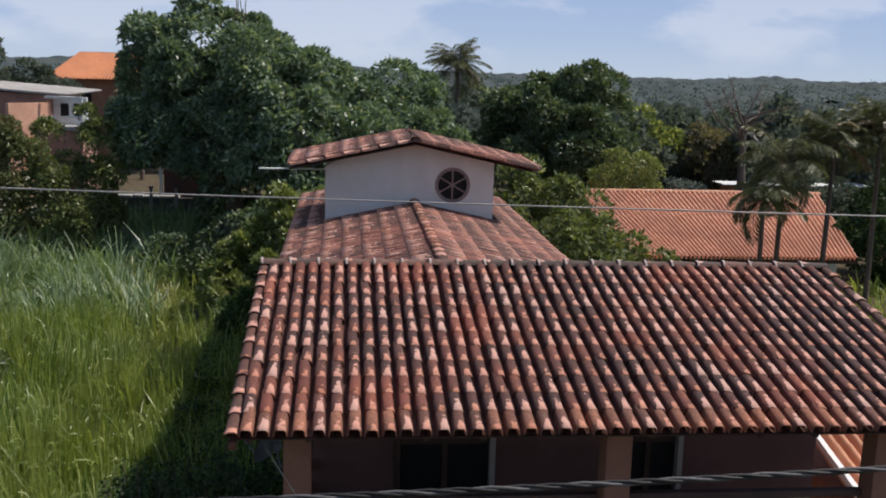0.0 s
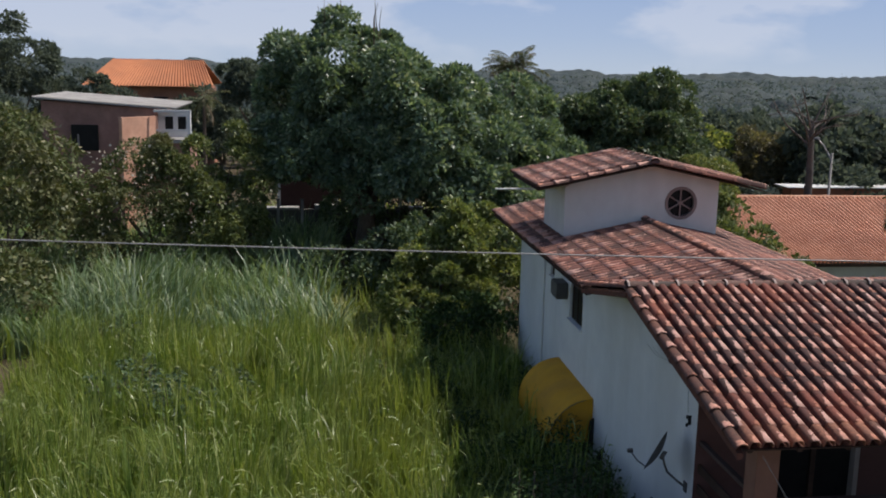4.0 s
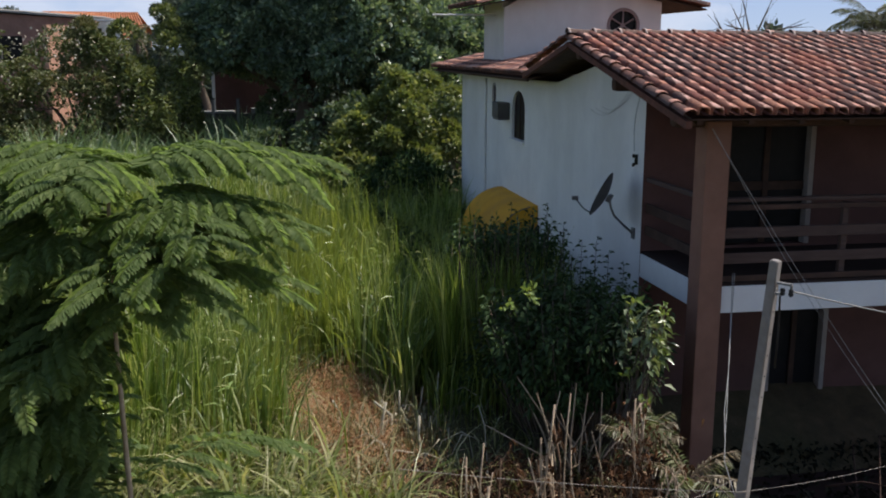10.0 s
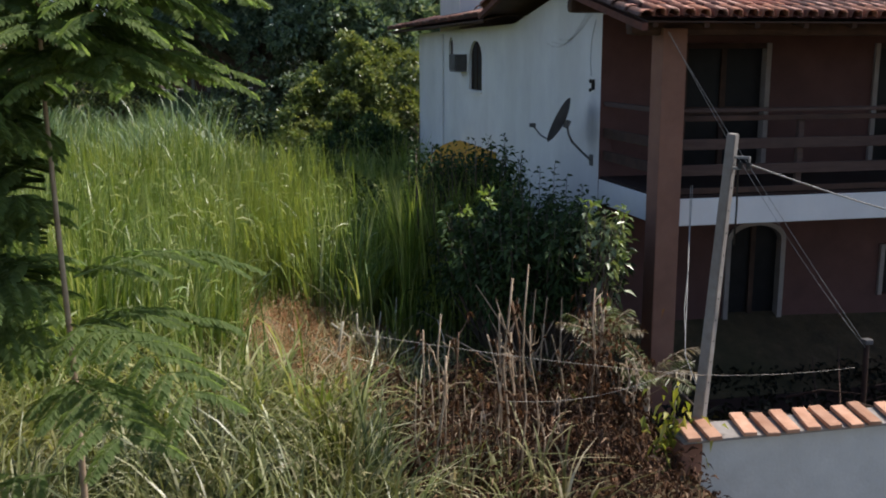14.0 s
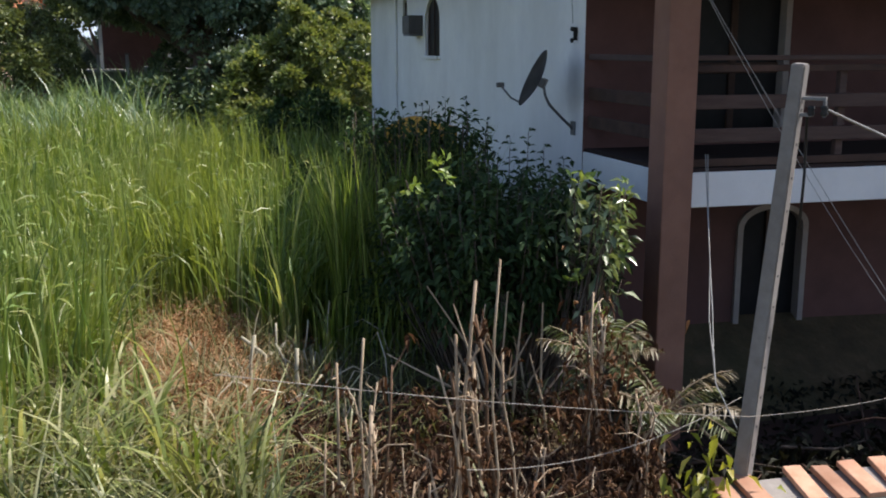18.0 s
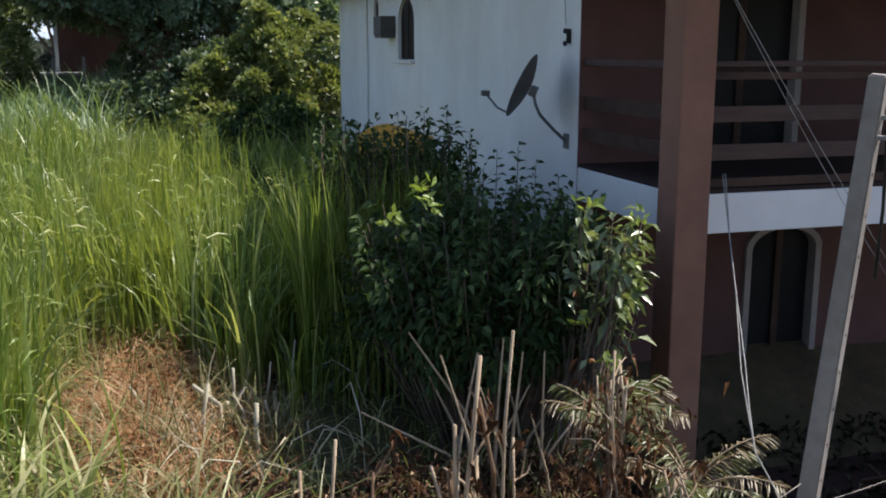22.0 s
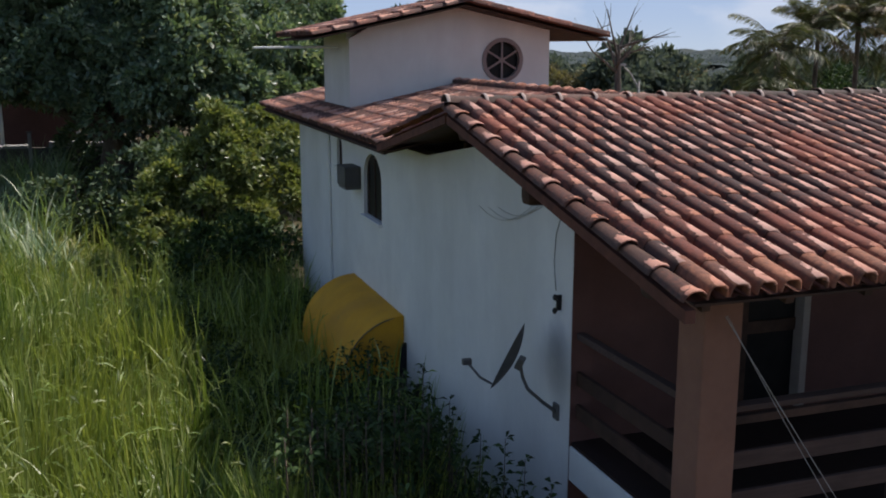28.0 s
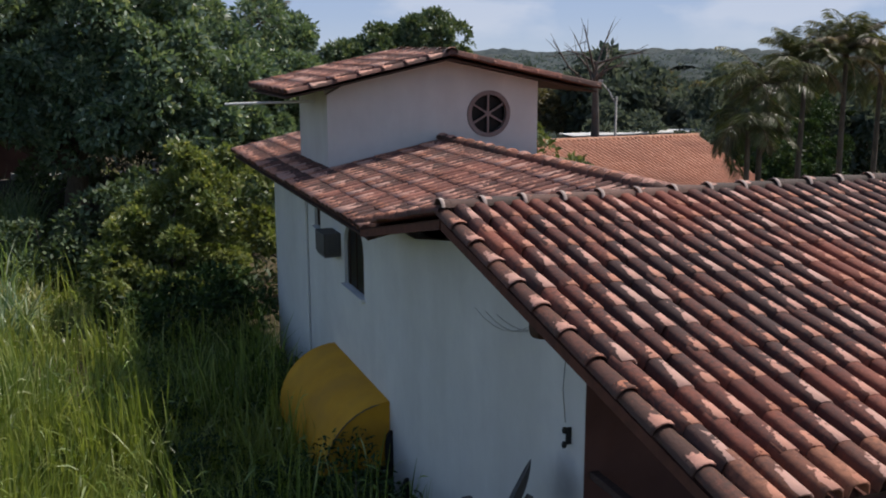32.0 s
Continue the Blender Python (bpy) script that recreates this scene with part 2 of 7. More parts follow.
M["dark"] = surface("dark_pane", [(0.3, (0.012, 0.012, 0.013)), (0.7, (0.022, 0.021, 0.022))], 3, 0.42, None, bump=0.0, spec=0.18)
M["metal"] = surface("grey_metal", [(0.3, (0.14, 0.14, 0.145)), (0.7, (0.2, 0.2, 0.2))], 8, 0.5, (0.1, 0.08, 0.07), 4, 0.4, 0.1, 60, 0.002, metal=0.4)
M["black"] = surface("black_plastic", [(0.3, (0.015, 0.015, 0.016)), (0.7, (0.03, 0.03, 0.03))], 10, 0.55, None, bump=0.15)
M["cable_worn"] = surface("worn_black_cable", [(0.3, (0.07, 0.07, 0.07)), (0.7, (0.13, 0.13, 0.13))], 12, 0.6, None, bump=0.1)
M["cable_grey"] = surface("grey_cable", [(0.3, (0.2, 0.2, 0.2)), (0.7, (0.3, 0.3, 0.29))], 12, 0.5, None, bump=0.1)
M["rusty"] = surface("rusty_wire", [(0.3, (0.25, 0.22, 0.19)), (0.7, (0.36, 0.33, 0.3))], 12, 0.6, None, bump=0.1)
M["wire"] = surface("galvanised_wire", [(0.3, (0.28, 0.27, 0.27)), (0.7, (0.38, 0.37, 0.36))], 12, 0.5, None, bump=0.1, metal=0.2)
M["awning"] = surface("yellow_canvas", [(0.3, (0.62, 0.30, 0.02)), (0.7, (0.72, 0.37, 0.03))], 1.5, 0.75, (0.42, 0.22, 0.05), 1.2, 0.5, 0.3, 90, 0.004)
M["soil"] = surface("red_brown_soil", [(0.3, (0.06, 0.045, 0.026)), (0.55, (0.10, 0.075, 0.042)), (0.75, (0.16, 0.11, 0.07))], 3.0, 0.95,
                    (0.06, 0.07, 0.03), 0.25, 0.7, 0.8, 14, 0.05)
M["bark"] = surface("bark", [(0.3, (0.09, 0.065, 0.05)), (0.7, (0.17, 0.135, 0.105))], 6, 0.9, (0.06, 0.045, 0.035), 2, 0.5, 0.7, 25, 0.02, stretch=(3, 3, 0.6))
M["drystem"] = surface("dry_stem", [(0.3, (0.34, 0.25, 0.165)), (0.7, (0.54, 0.43, 0.31))], 9, 0.85, (0.22, 0.13, 0.08), 3, 0.5, 0.3, 60, 0.004)
M["brick"] = surface("brick_wall", [(0.3, (0.30, 0.14, 0.09)), (0.7, (0.4, 0.2, 0.13))], 2, 0.9, (0.22, 0.12, 0.09), 0.7, 0.5, 0.4, 20, 0.01)
M["fibre"] = surface("fibre_cement", [(0.3, (0.3, 0.29, 0.28)), (0.7, (0.42, 0.41, 0.4))], 2, 0.85, (0.18, 0.17, 0.16), 0.8, 0.5, 0.3, 30, 0.01)

M["grass"] = leafy("tall_green_grass", [(0.0, (0.065, 0.12, 0.02)), (0.4, (0.175, 0.25, 0.055)), (0.8, (0.29, 0.365, 0.1)), (1.0, (0.50, 0.53, 0.24))],
                   (0.265, 0.315, 0.08), 0.35, 0.34, 0.46, 0.5, (1.25, 1.2, 0.62))
M["grass_low"] = leafy("low_olive_grass", [(0.0, (0.035, 0.05, 0.016)), (0.5, (0.115, 0.145, 0.042)), (0.8, (0.31, 0.34, 0.125)), (1.0, (0.66, 0.64, 0.42))], (0.15, 0.145, 0.055), 0.9, 0.36, 0.35, 0.5, (1.2, 1.1, 0.7))
M["grass_blue"] = leafy("blue_green_cane_grass", [(0.0, (0.09, 0.16, 0.075)), (0.5, (0.22, 0.31, 0.19)), (0.85, (0.34, 0.42, 0.29)), (1.0, (0.5, 0.55, 0.42))], (0.2, 0.3, 0.12), 0.5, 0.36, 0.4, 0.5)
M["grass_dry"] = leafy("drying_grass", [(0.0, (0.09, 0.10, 0.035)), (0.45, (0.19, 0.19, 0.075)), (0.8, (0.35, 0.31, 0.16)), (1.0, (0.6, 0.53, 0.36))],
                       (0.15, 0.17, 0.055), 0.8, 0.5, 0.3, glow=(1.1, 1.0, 0.7))
M["grass_lime"] = leafy("broad_lime_grass", [(0.0, (0.12, 0.17, 0.035)), (0.45, (0.25, 0.31, 0.085)), (0.8, (0.41, 0.43, 0.17)), (1.0, (0.62, 0.60, 0.36))], (0.34, 0.33, 0.12), 0.7, 0.36, 0.42, 0.5, (1.2, 1.15, 0.6))
M["strawblade"] = leafy("rusty_straw", [(0.0, (0.25, 0.12, 0.055)), (0.4, (0.45, 0.25, 0.125)), (0.8, (0.58, 0.38, 0.21)), (1.0, (0.70, 0.57, 0.39))], (0.36, 0.19, 0.09), 1.3, 0.7, 0.25, 0.25, (1, 0.9, 0.7))
M["deadleaf"] = leafy("dead_brown_leaves", [(0.0, (0.04, 0.022, 0.014)), (0.55, (0.085, 0.046, 0.028)), (0.9, (0.19, 0.105, 0.06)), (1.0, (0.38, 0.27, 0.18))], None, 1, 0.8, 0.15, 0.2, (1, 0.9, 0.7))
M["litter"] = leafy("brown_dry_litter", [(0.0, (0.20, 0.085, 0.035)), (0.5, (0.38, 0.19, 0.085)), (0.85, (0.52, 0.31, 0.16)), (1.0, (0.68, 0.54, 0.36))], None, 1, 0.8, 0.2, 0.2, (1, 0.9, 0.7))
M["mango"] = leafy("mango_leaves", [(0.0, (0.072, 0.125, 0.084)), (0.5, (0.145, 0.216, 0.15)), (0.85, (0.26, 0.345, 0.245)), (1.0, (0.45, 0.50, 0.39))],
                   (0.115, 0.175, 0.12), 0.5, 0.36, 0.4, 0.55)
# Raised and blued a little for haze on the far round tree.
M["darkmango"] = leafy("dark_glossy_mango_leaves", [(0.0, (0.058, 0.095, 0.052)), (0.5, (0.10, 0.152, 0.082)), (0.85, (0.15, 0.20, 0.115)), (1.0, (0.22, 0.26, 0.16))], None, 1, 0.45, 0.28, 0.4)
M["bushleaf"] = leafy("light_bush_leaves", [(0.0, (0.085, 0.13, 0.042)), (0.5, (0.18, 0.235, 0.08)), (0.85, (0.32, 0.365, 0.145)), (1.0, (0.54, 0.54, 0.29))],
                      (0.19, 0.22, 0.08), 1.2, 0.34, 0.38, 0.5)
M["borderleaf"] = leafy("dull_bush_leaves", [(0.0, (0.07, 0.10, 0.036)), (0.5, (0.14, 0.18, 0.066)), (0.85, (0.24, 0.28, 0.115)), (1.0, (0.40, 0.41, 0.21))], (0.125, 0.15, 0.062), 1.2, 0.38, 0.34, 0.45)
# Dark leaves: the shade beside the house is put into this colour.
M["shrubleaf"] = leafy("shade_dark_leaves", [(0.0, (0.022, 0.042, 0.016)), (0.5, (0.04, 0.072, 0.027)), (0.9, (0.066, 0.11, 0.04)), (1.0, (0.11, 0.165, 0.06))], None, 1, 0.5, 0.2, 0.14)
# Paler copy of the shrub leaf: sunlight is put into the colour.
M["sunlitleaf"] = leafy("sunlit_shrub_leaves", [(0.0, (0.10, 0.14, 0.06)), (0.5, (0.17, 0.22, 0.11)), (1.0, (0.30, 0.36, 0.20))], None, 1, 0.3, 0.25, 0.6)
# Tip leaves, lightened the same way for sun.
M["tipleaf"] = leafy("sunlit_tip_leaves", [(0.0, (0.15, 0.23, 0.05)), (0.6, (0.24, 0.34, 0.09)), (1.0, (0.34, 0.42, 0.14))], None, 1, 0.35, 0.4)
M["flowerbush"] = leafy("flowering_bush_leaves", [(0.0, (0.07, 0.10, 0.035)), (0.6, (0.125, 0.155, 0.06)), (0.93, (0.2, 0.21, 0.095)), (1.0, (0.36, 0.33, 0.2))], (0.16, 0.155, 0.08), 0.7, 0.5, 0.22)
M["petal"] = leafy("white_petals", [(0.0, (0.5, 0.44, 0.34)), (1.0, (0.68, 0.62, 0.52))], None, 1, 0.6, 0.3, glow=(1, 1, 1))
M["palm"] = leafy("palm_leaflets", [(0.0, (0.06, 0.078, 0.03)), (0.6, (0.105, 0.125, 0.05)), (1.0, (0.22, 0.22, 0.12))], None, 1, 0.34, 0.26, 0.55)
M["wallpalm"] = leafy("green_palm_leaflets", [(0.0, (0.065, 0.085, 0.03)), (0.6, (0.12, 0.145, 0.06)), (1.0, (0.24, 0.26, 0.14))], None, 1, 0.36, 0.3, 0.5)
M["palm_dry"] = leafy("dry_palm_leaflets", [(0.0, (0.13, 0.10, 0.06)), (0.6, (0.22, 0.175, 0.11)), (1.0, (0.42, 0.37, 0.27))], None, 1, 0.4, 0.2, 0.5)
# Lightened for haze on the farther trees.
M["olive"] = leafy("olive_brown_leaves", [(0.0, (0.12, 0.12, 0.08)), (0.6, (0.19, 0.175, 0.115)), (1.0, (0.27, 0.235, 0.155))], None, 1, 0.5, 0.38)
M["fern"] = leafy("feathery_leaflets", [(0.0, (0.15, 0.215, 0.08)), (0.6, (0.19, 0.265, 0.1)), (1.0, (0.26, 0.33, 0.13))], None, 1, 0.6, 0.6, 0.2, (1.1, 1.15, 0.7))
# Far leaf tones lightened and blued: haze is in the colour.
M["farwood"] = leafy("hazed_wood_leaves", [(0.0, (0.075, 0.098, 0.08)), (0.6, (0.11, 0.138, 0.11)), (1.0, (0.18, 0.205, 0.155))], None, 0.05, 0.8, 0.4, 0.1, (1.2, 1.2, 0.9))
M["farleaf"] = leafy("hazed_far_leaves", [(0.0, (0.09, 0.118, 0.11)), (0.6, (0.115, 0.148, 0.136)), (1.0, (0.14, 0.172, 0.155))], (0.15, 0.165, 0.145), 0.05, 0.85, 0.4, 0.1, (1.2, 1.2, 1.0))


# ---- mesh helpers ----
def np_mesh(name, verts, quads):
    """A mesh from arrays of points and four-cornered faces."""
    verts, quads = np.asarray(verts, dtype=np.float32), np.asarray(quads, dtype=np.int32)
    me = bpy.data.meshes.new(name)
    me.vertices.add(len(verts))
    me.vertices.foreach_set("co", verts.ravel())
    me.loops.add(quads.size)
    me.loops.foreach_set("vertex_index", quads.ravel())
    me.polygons.add(len(quads))
    me.polygons.foreach_set("loop_start", np.arange(0, quads.size, 4, dtype=np.int32))
    me.update(calc_edges=True)
    me.validate()
    return me


def put(name, me, material, parent=None, label=""):
    """Links a mesh as one object, under its parent if there is one; coordinates stay those of the world."""
    if not isinstance(me, bpy.types.Mesh):
        bm, me = me, bpy.data.meshes.new(name)
        bm.to_mesh(me)
        bm.free()
    if material and not me.materials:
        me.materials.append(M[material])
    ob = new(name, me)
    if parent:
        ob.parent = parent
        ob.matrix_parent_inverse = Matrix.Translation(-Vector(parent.location))
    if label:
        ob["label"] = label
    return ob


def thing(name, loc, label, category, group="", kind=""):
    """An empty at the base of a thing."""
    ob = new(name)
    ob.location = loc
    ob.empty_display_size = 0.2
    return tagged(ob, label, category, group, kind)


def box(x0, x1, y0, y1, z0, z1, bev=0.0, bm=None, m=None):
    own = bmesh.new()
    bmesh.ops.create_cube(own, size=1.0)
    for v in own.verts:
        v.co = Vector(((x0 + x1) / 2 + v.co.x * (x1 - x0), (y0 + y1) / 2 + v.co.y * (y1 - y0), (z0 + z1) / 2 + v.co.z * (z1 - z0)))
    if bev:
        bmesh.ops.bevel(own, geom=own.edges[:], offset=bev, segments=2, affect="EDGES", profile=0.6)
    if m:
        own.transform(m)
    if bm is None:
        return own
    tmp = bpy.data.meshes.new("t")
    own.to_mesh(tmp)
    own.free()
    bm.from_mesh(tmp)
    bpy.data.meshes.remove(tmp)
    return bm


def prism(profile, axis, a, b):
    """A straight body with the outline given in the two other axes, from a to b along the axis."""
    bm = bmesh.new()
    place = {"x": lambda t, u, v: (t, u, v), "y": lambda t, u, v: (u, t, v), "z": lambda t, u, v: (u, v, t)}[axis]
    lo = [bm.verts.new(place(a, u, v)) for u, v in profile]
    hi = [bm.verts.new(place(b, u, v)) for u, v in profile]
    n = len(profile)
    bm.faces.new(lo)
    bm.faces.new(hi[::-1])
    for i in range(n):
        bm.faces.new((lo[i], hi[i], hi[(i + 1) % n], lo[(i + 1) % n]))
    bmesh.ops.recalc_face_normals(bm, faces=bm.faces[:])
    return bm


def tube(points, radii, sides=6, closed=True):
    """Arrays of a round body along points: (verts, quads)."""
    pts = np.asarray(points, dtype=float)
    n = len(pts)
    radii = np.broadcast_to(np.asarray(radii, dtype=float), (n,))
    tan = np.gradient(pts, axis=0)
    tan /= np.linalg.norm(tan, axis=1, keepdims=True) + 1e-9
    ref = np.where(np.abs(tan[:, 2:3]) > 0.9, np.array([[1.0, 0, 0]]), np.array([[0, 0, 1.0]]))
    u = np.cross(tan, ref)
    u /= np.linalg.norm(u, axis=1, keepdims=True) + 1e-9
    w = np.cross(tan, u)
    ang = np.arange(sides) * 2 * np.pi / sides
    ring = (np.cos(ang)[None, :, None] * u[:, None, :] + np.sin(ang)[None, :, None] * w[:, None, :]) * radii[:, None, None]
    verts = (pts[:, None, :] + ring).reshape(-1, 3)
    quads = []
    for i in range(n - 1):
        for k in range(sides):
            a, b = i * sides + k, i * sides + (k + 1) % sides
            quads.append((a, b, b + sides, a + sides))
    if closed and sides in (4, 6):
        for s in (0, (n - 1) * sides):
            quads.append(tuple(s + k for k in ((0, 1, 2, 3))))
            if sides == 6:
                quads.append((s, s + 3, s + 4, s + 5))
    return verts, quads


def joined(arrays):
    vs, qs, off = [], [], 0
    for v, q in arrays:
        v, q = np.asarray(v), np.asarray(q)
        if not len(v):
            continue
        vs.append(v)
        qs.append(q + off)
        off += len(v)
    return np.concatenate(vs), np.concatenate(qs)


def unit(a):
    return a / (np.linalg.norm(a, axis=-1, keepdims=True) + 1e-9)


def leaves(centres, axes, length, width, rng, fold=0.25, droop=0.0, loose=0.6):
    """Arrays of folded leaves: base, two sides, tip and a midrib, four-cornered halves."""
    n = len(centres)
    axes = unit(axes)
    up = unit(rng.normal(size=(n, 3)) * loose + np.array([0, 0, 1.0]))
    side = unit(np.cross(axes, up))
    nor = np.cross(side, axes)
    length = np.broadcast_to(length, (n,))[:, None]
    width = np.broadcast_to(width, (n,))[:, None]
    base = centres
    mid = centres + axes * length * 0.45 + nor * width * fold * -0.5
    tip = centres + axes * length + np.array([0, 0, -1.0]) * length * droop
    lf = centres + axes * length * 0.5 + side * width * 0.5 + nor * width * fold
    rt = centres + axes * length * 0.5 - side * width * 0.5 + nor * width * fold
    v = np.stack([base, lf, tip, rt, mid], axis=1).reshape(-1, 3)
    i = np.arange(n)[:, None] * 5
    q = np.concatenate([i + np.array([[0, 4, 2, 1]]), i + np.array([[0, 3, 2, 4]])])
    return v, q


def kites(centres, axes, length, width, rng):
    """Arrays of flat leaves of one face each, for crowns further off."""
    n = len(centres)
    axes = unit(axes)
    side = unit(np.cross(axes, rng.normal(size=(n, 3))))
    length = np.broadcast_to(length, (n,))[:, None]
    width = np.broadcast_to(width, (n,))[:, None]
    v = np.stack([centres, centres + axes * length * 0.45 + side * width * 0.5, centres + axes * length,
                  centres + axes * length * 0.45 - side * width * 0.5], axis=1).reshape(-1, 3)
    q = np.arange(n * 4).reshape(-1, 4)
    return v, q


def blades(base, height, width, lean, rng, droop=0.35, levels=4, sweep=None):
    """Arrays of bent grass blades."""
    n = len(base)
    s = np.linspace(0, 1, levels)
    wprof = np.interp(s, [0, 0.3, 0.7, 1], [0.7, 1.0, 0.75, 0.08])
    ang = rng.uniform(0, 2 * np.pi, n) if sweep is None else sweep + rng.normal(0, 0.75, n)
    dirn = np.stack([np.cos(ang), np.sin(ang), np.zeros(n)], axis=1)
    turn = ang + np.pi / 2 + rng.normal(0, 0.5, n)
    side = np.stack([np.cos(turn), np.sin(turn), np.zeros(n)], axis=1)
    d = rng.uniform(0.2, 1.0, n) * droop
    h = height[:, None]
    cen = base[:, None, :] + dirn[:, None, :] * (h * lean[:, None] * (s[None, :] ** 2.3))[:, :, None]
    cen[:, :, 2] += h * (s[None, :] - d[:, None] * s[None, :] ** 3)
    half = side[:, None, :] * (width[:, None] * wprof[None, :])[:, :, None] * 0.5
    v = np.stack([cen - half, cen + half], axis=2).reshape(-1, 3)
    i = (np.arange(n) * levels * 2)[:, None]
    q = np.concatenate([i + np.array([[2 * k, 2 * k + 1, 2 * k + 3, 2 * k + 2]]) for k in range(levels - 1)])
    return v, q


def lot_z(x, y):
    """Height of the ground: the overgrown lot lies higher than the yard of the house and falls away far off."""
    x, y = np.asarray(x, dtype=float), np.asarray(y, dtype=float)
    lot = 1.3 + 0.12 * np.sin(x * 0.6 + 1) * np.cos(y * 0.45) + 0.02 * np.clip(y - 14, 0, 20)
    yard = 0.38
    t = np.clip((x + 1.6) / 0.8, 0, 1)
    t = t * t * (3 - 2 * t) * np.clip((12.4 - y) / 1.6, 0, 1)
    z = lot * (1 - t) + yard * t
    far = np.clip((y - 42) / 110, 0, 1)
    right = np.clip((x - 4) / 20, 0, 1) * np.clip((y - 20) / 20, 0, 1)
    back = np.clip((y - 170) / 260, 0, 1)
    east = np.clip((x - 12) / 25, 0, 1) * np.clip((y - 40) / 25, 0, 1)
    return z - 4.5 * far * far * (3 - 2 * far) - 1.2 * right - 1.5 * east + 2.5 * back


# ---- ground ----
def build_ground():
    xs = np.concatenate([np.linspace(-900, -60, 12), np.linspace(-50, -14, 13), np.linspace(-13, 9, 67), np.linspace(11, 60, 18), np.linspace(80, 900, 12)])
    ys = np.concatenate([np.linspace(-400, -20, 6), np.linspace(-12, 30, 85), np.linspace(32, 120, 30), np.linspace(140, 1200, 22)])
    gx, gy = np.meshgrid(xs, ys)
    v = np.stack([gx, gy, lot_z(gx, gy)], axis=2).reshape(-1, 3)
    nx = len(xs)
    i = (np.arange(len(ys) - 1)[:, None] * nx + np.arange(nx - 1)[None, :]).reshape(-1, 1)
    ob = put("ground", np_mesh("ground", v, i + np.array([[0, 1, nx + 1, nx]])), "soil")
    tagged(ob, "uneven reddish soil ground under grass and weeds", "ground", kind="structure")
    for p in ob.data.polygons:
        p.use_smooth = True


build_ground()


# ---- roof tiles ----
PITCH, ROW = 0.178, 0.357


def tile_arrays(length=0.45, w0=0.146, w1=0.128, h=0.084, thick=0.013, lift=0.009):
    """One cover tile: flat-topped arch, wider and raised at its lower end (y = 0), running up along y. Arrays and the place along it."""
    prof = np.array([(-0.5, 0.0), (-0.42, 0.74), (-0.29, 0.97), (0.0, 1.0), (0.29, 0.97), (0.42, 0.74), (0.5, 0.0)])
    rows = []
    for y, w, dz in ((0.0, w0, lift), (length * 0.35, (2 * w0 + w1) / 3, lift * 0.65), (length, w1, 0.0)):
        rows.append(np.stack([prof[:, 0] * w, np.full(7, y), prof[:, 1] * h + dz], axis=1))
    inner = np.stack([prof[:, 0] * (w0 - 2 * thick), np.full(7, 0.0), prof[:, 1] * (h - thick) + lift], axis=1)
    inner[:, 2] = np.maximum(inner[:, 2], lift)
    deep = inner + np.array([0, 0.12, -0.004])
    v = np.concatenate(rows + [inner, deep])
    q = []
    for r in range(2):
        q += [(r * 7 + k, r * 7 + k + 1, (r + 1) * 7 + k + 1, (r + 1) * 7 + k) for k in range(6)]
    q += [(21 + k, 21 + k + 1, k + 1, k) for k in range(6)]
    q += [(28 + k, 28 + k + 1, 21 + k + 1, 21 + k) for k in range(6)]
    along = np.concatenate([np.full(7, 1.0), np.full(7, 0.62), np.full(7, 0.0), np.full(14, 0.9)])
    # Weights lean to local +x, putting the sunny side into the colour.
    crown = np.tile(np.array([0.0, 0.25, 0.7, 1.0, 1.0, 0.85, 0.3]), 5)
    return v, np.array(q), np.stack([along, crown])


def ridge_arrays(length=0.43, r0=0.105, r1=0.085, h=0.085):
    ang = np.linspace(0, np.pi, 8)
    rows = []
    for y, r, dz in ((0.0, r0 + 0.008, 0.008), (0.035, r0 + 0.008, 0.008), (0.04, r0, 0.0), (length, r1, -0.01)):
        rows.append(np.stack([-np.cos(ang) * r, np.full(8, y), np.sin(ang) * h * r / r0 + dz], axis=1))
    inner = rows[0] * np.array([0.85, 1, 0.85])
    deep = inner + np.array([0, 0.1, 0])
    v = np.concatenate(rows + [inner, deep])
    q = []
    for r in range(3):
        q += [(r * 8 + k, r * 8 + k + 1, (r + 1) * 8 + k + 1, (r + 1) * 8 + k) for k in range(7)]
    q += [(32 + k, 33 + k, k + 1, k) for k in range(7)] + [(40 + k, 41 + k, 33 + k, 32 + k) for k in range(7)]
    along = np.concatenate([np.full(8, 1.0), np.full(8, 0.95), np.full(8, 0.85), np.full(8, 0.0), np.full(16, 0.9)])
    return v, np.array(q), np.stack([along, np.tile(np.clip(np.sin(ang) * 1.6, 0, 1), 6)])


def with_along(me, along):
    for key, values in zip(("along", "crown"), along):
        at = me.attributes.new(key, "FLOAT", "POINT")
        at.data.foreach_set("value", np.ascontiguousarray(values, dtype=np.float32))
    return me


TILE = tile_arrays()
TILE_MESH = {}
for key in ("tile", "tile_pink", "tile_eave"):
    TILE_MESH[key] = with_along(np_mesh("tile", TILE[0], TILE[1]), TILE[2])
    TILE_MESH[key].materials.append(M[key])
RIDGE = ridge_arrays()
RIDGE_MESH = {}
for key in ("tile", "tile_ridge", "tile_pink", "tile_verge"):
    RIDGE_MESH[key] = with_along(np_mesh("ridge_tile", RIDGE[0], RIDGE[1]), RIDGE[2])
    RIDGE_MESH[key].materials.append(M[key])
RIDGE_MESH["tile_ridge"].materials.append(M["mortar"])
for k in range(7):
    RIDGE_MESH["tile_ridge"].polygons[k].material_index = 1


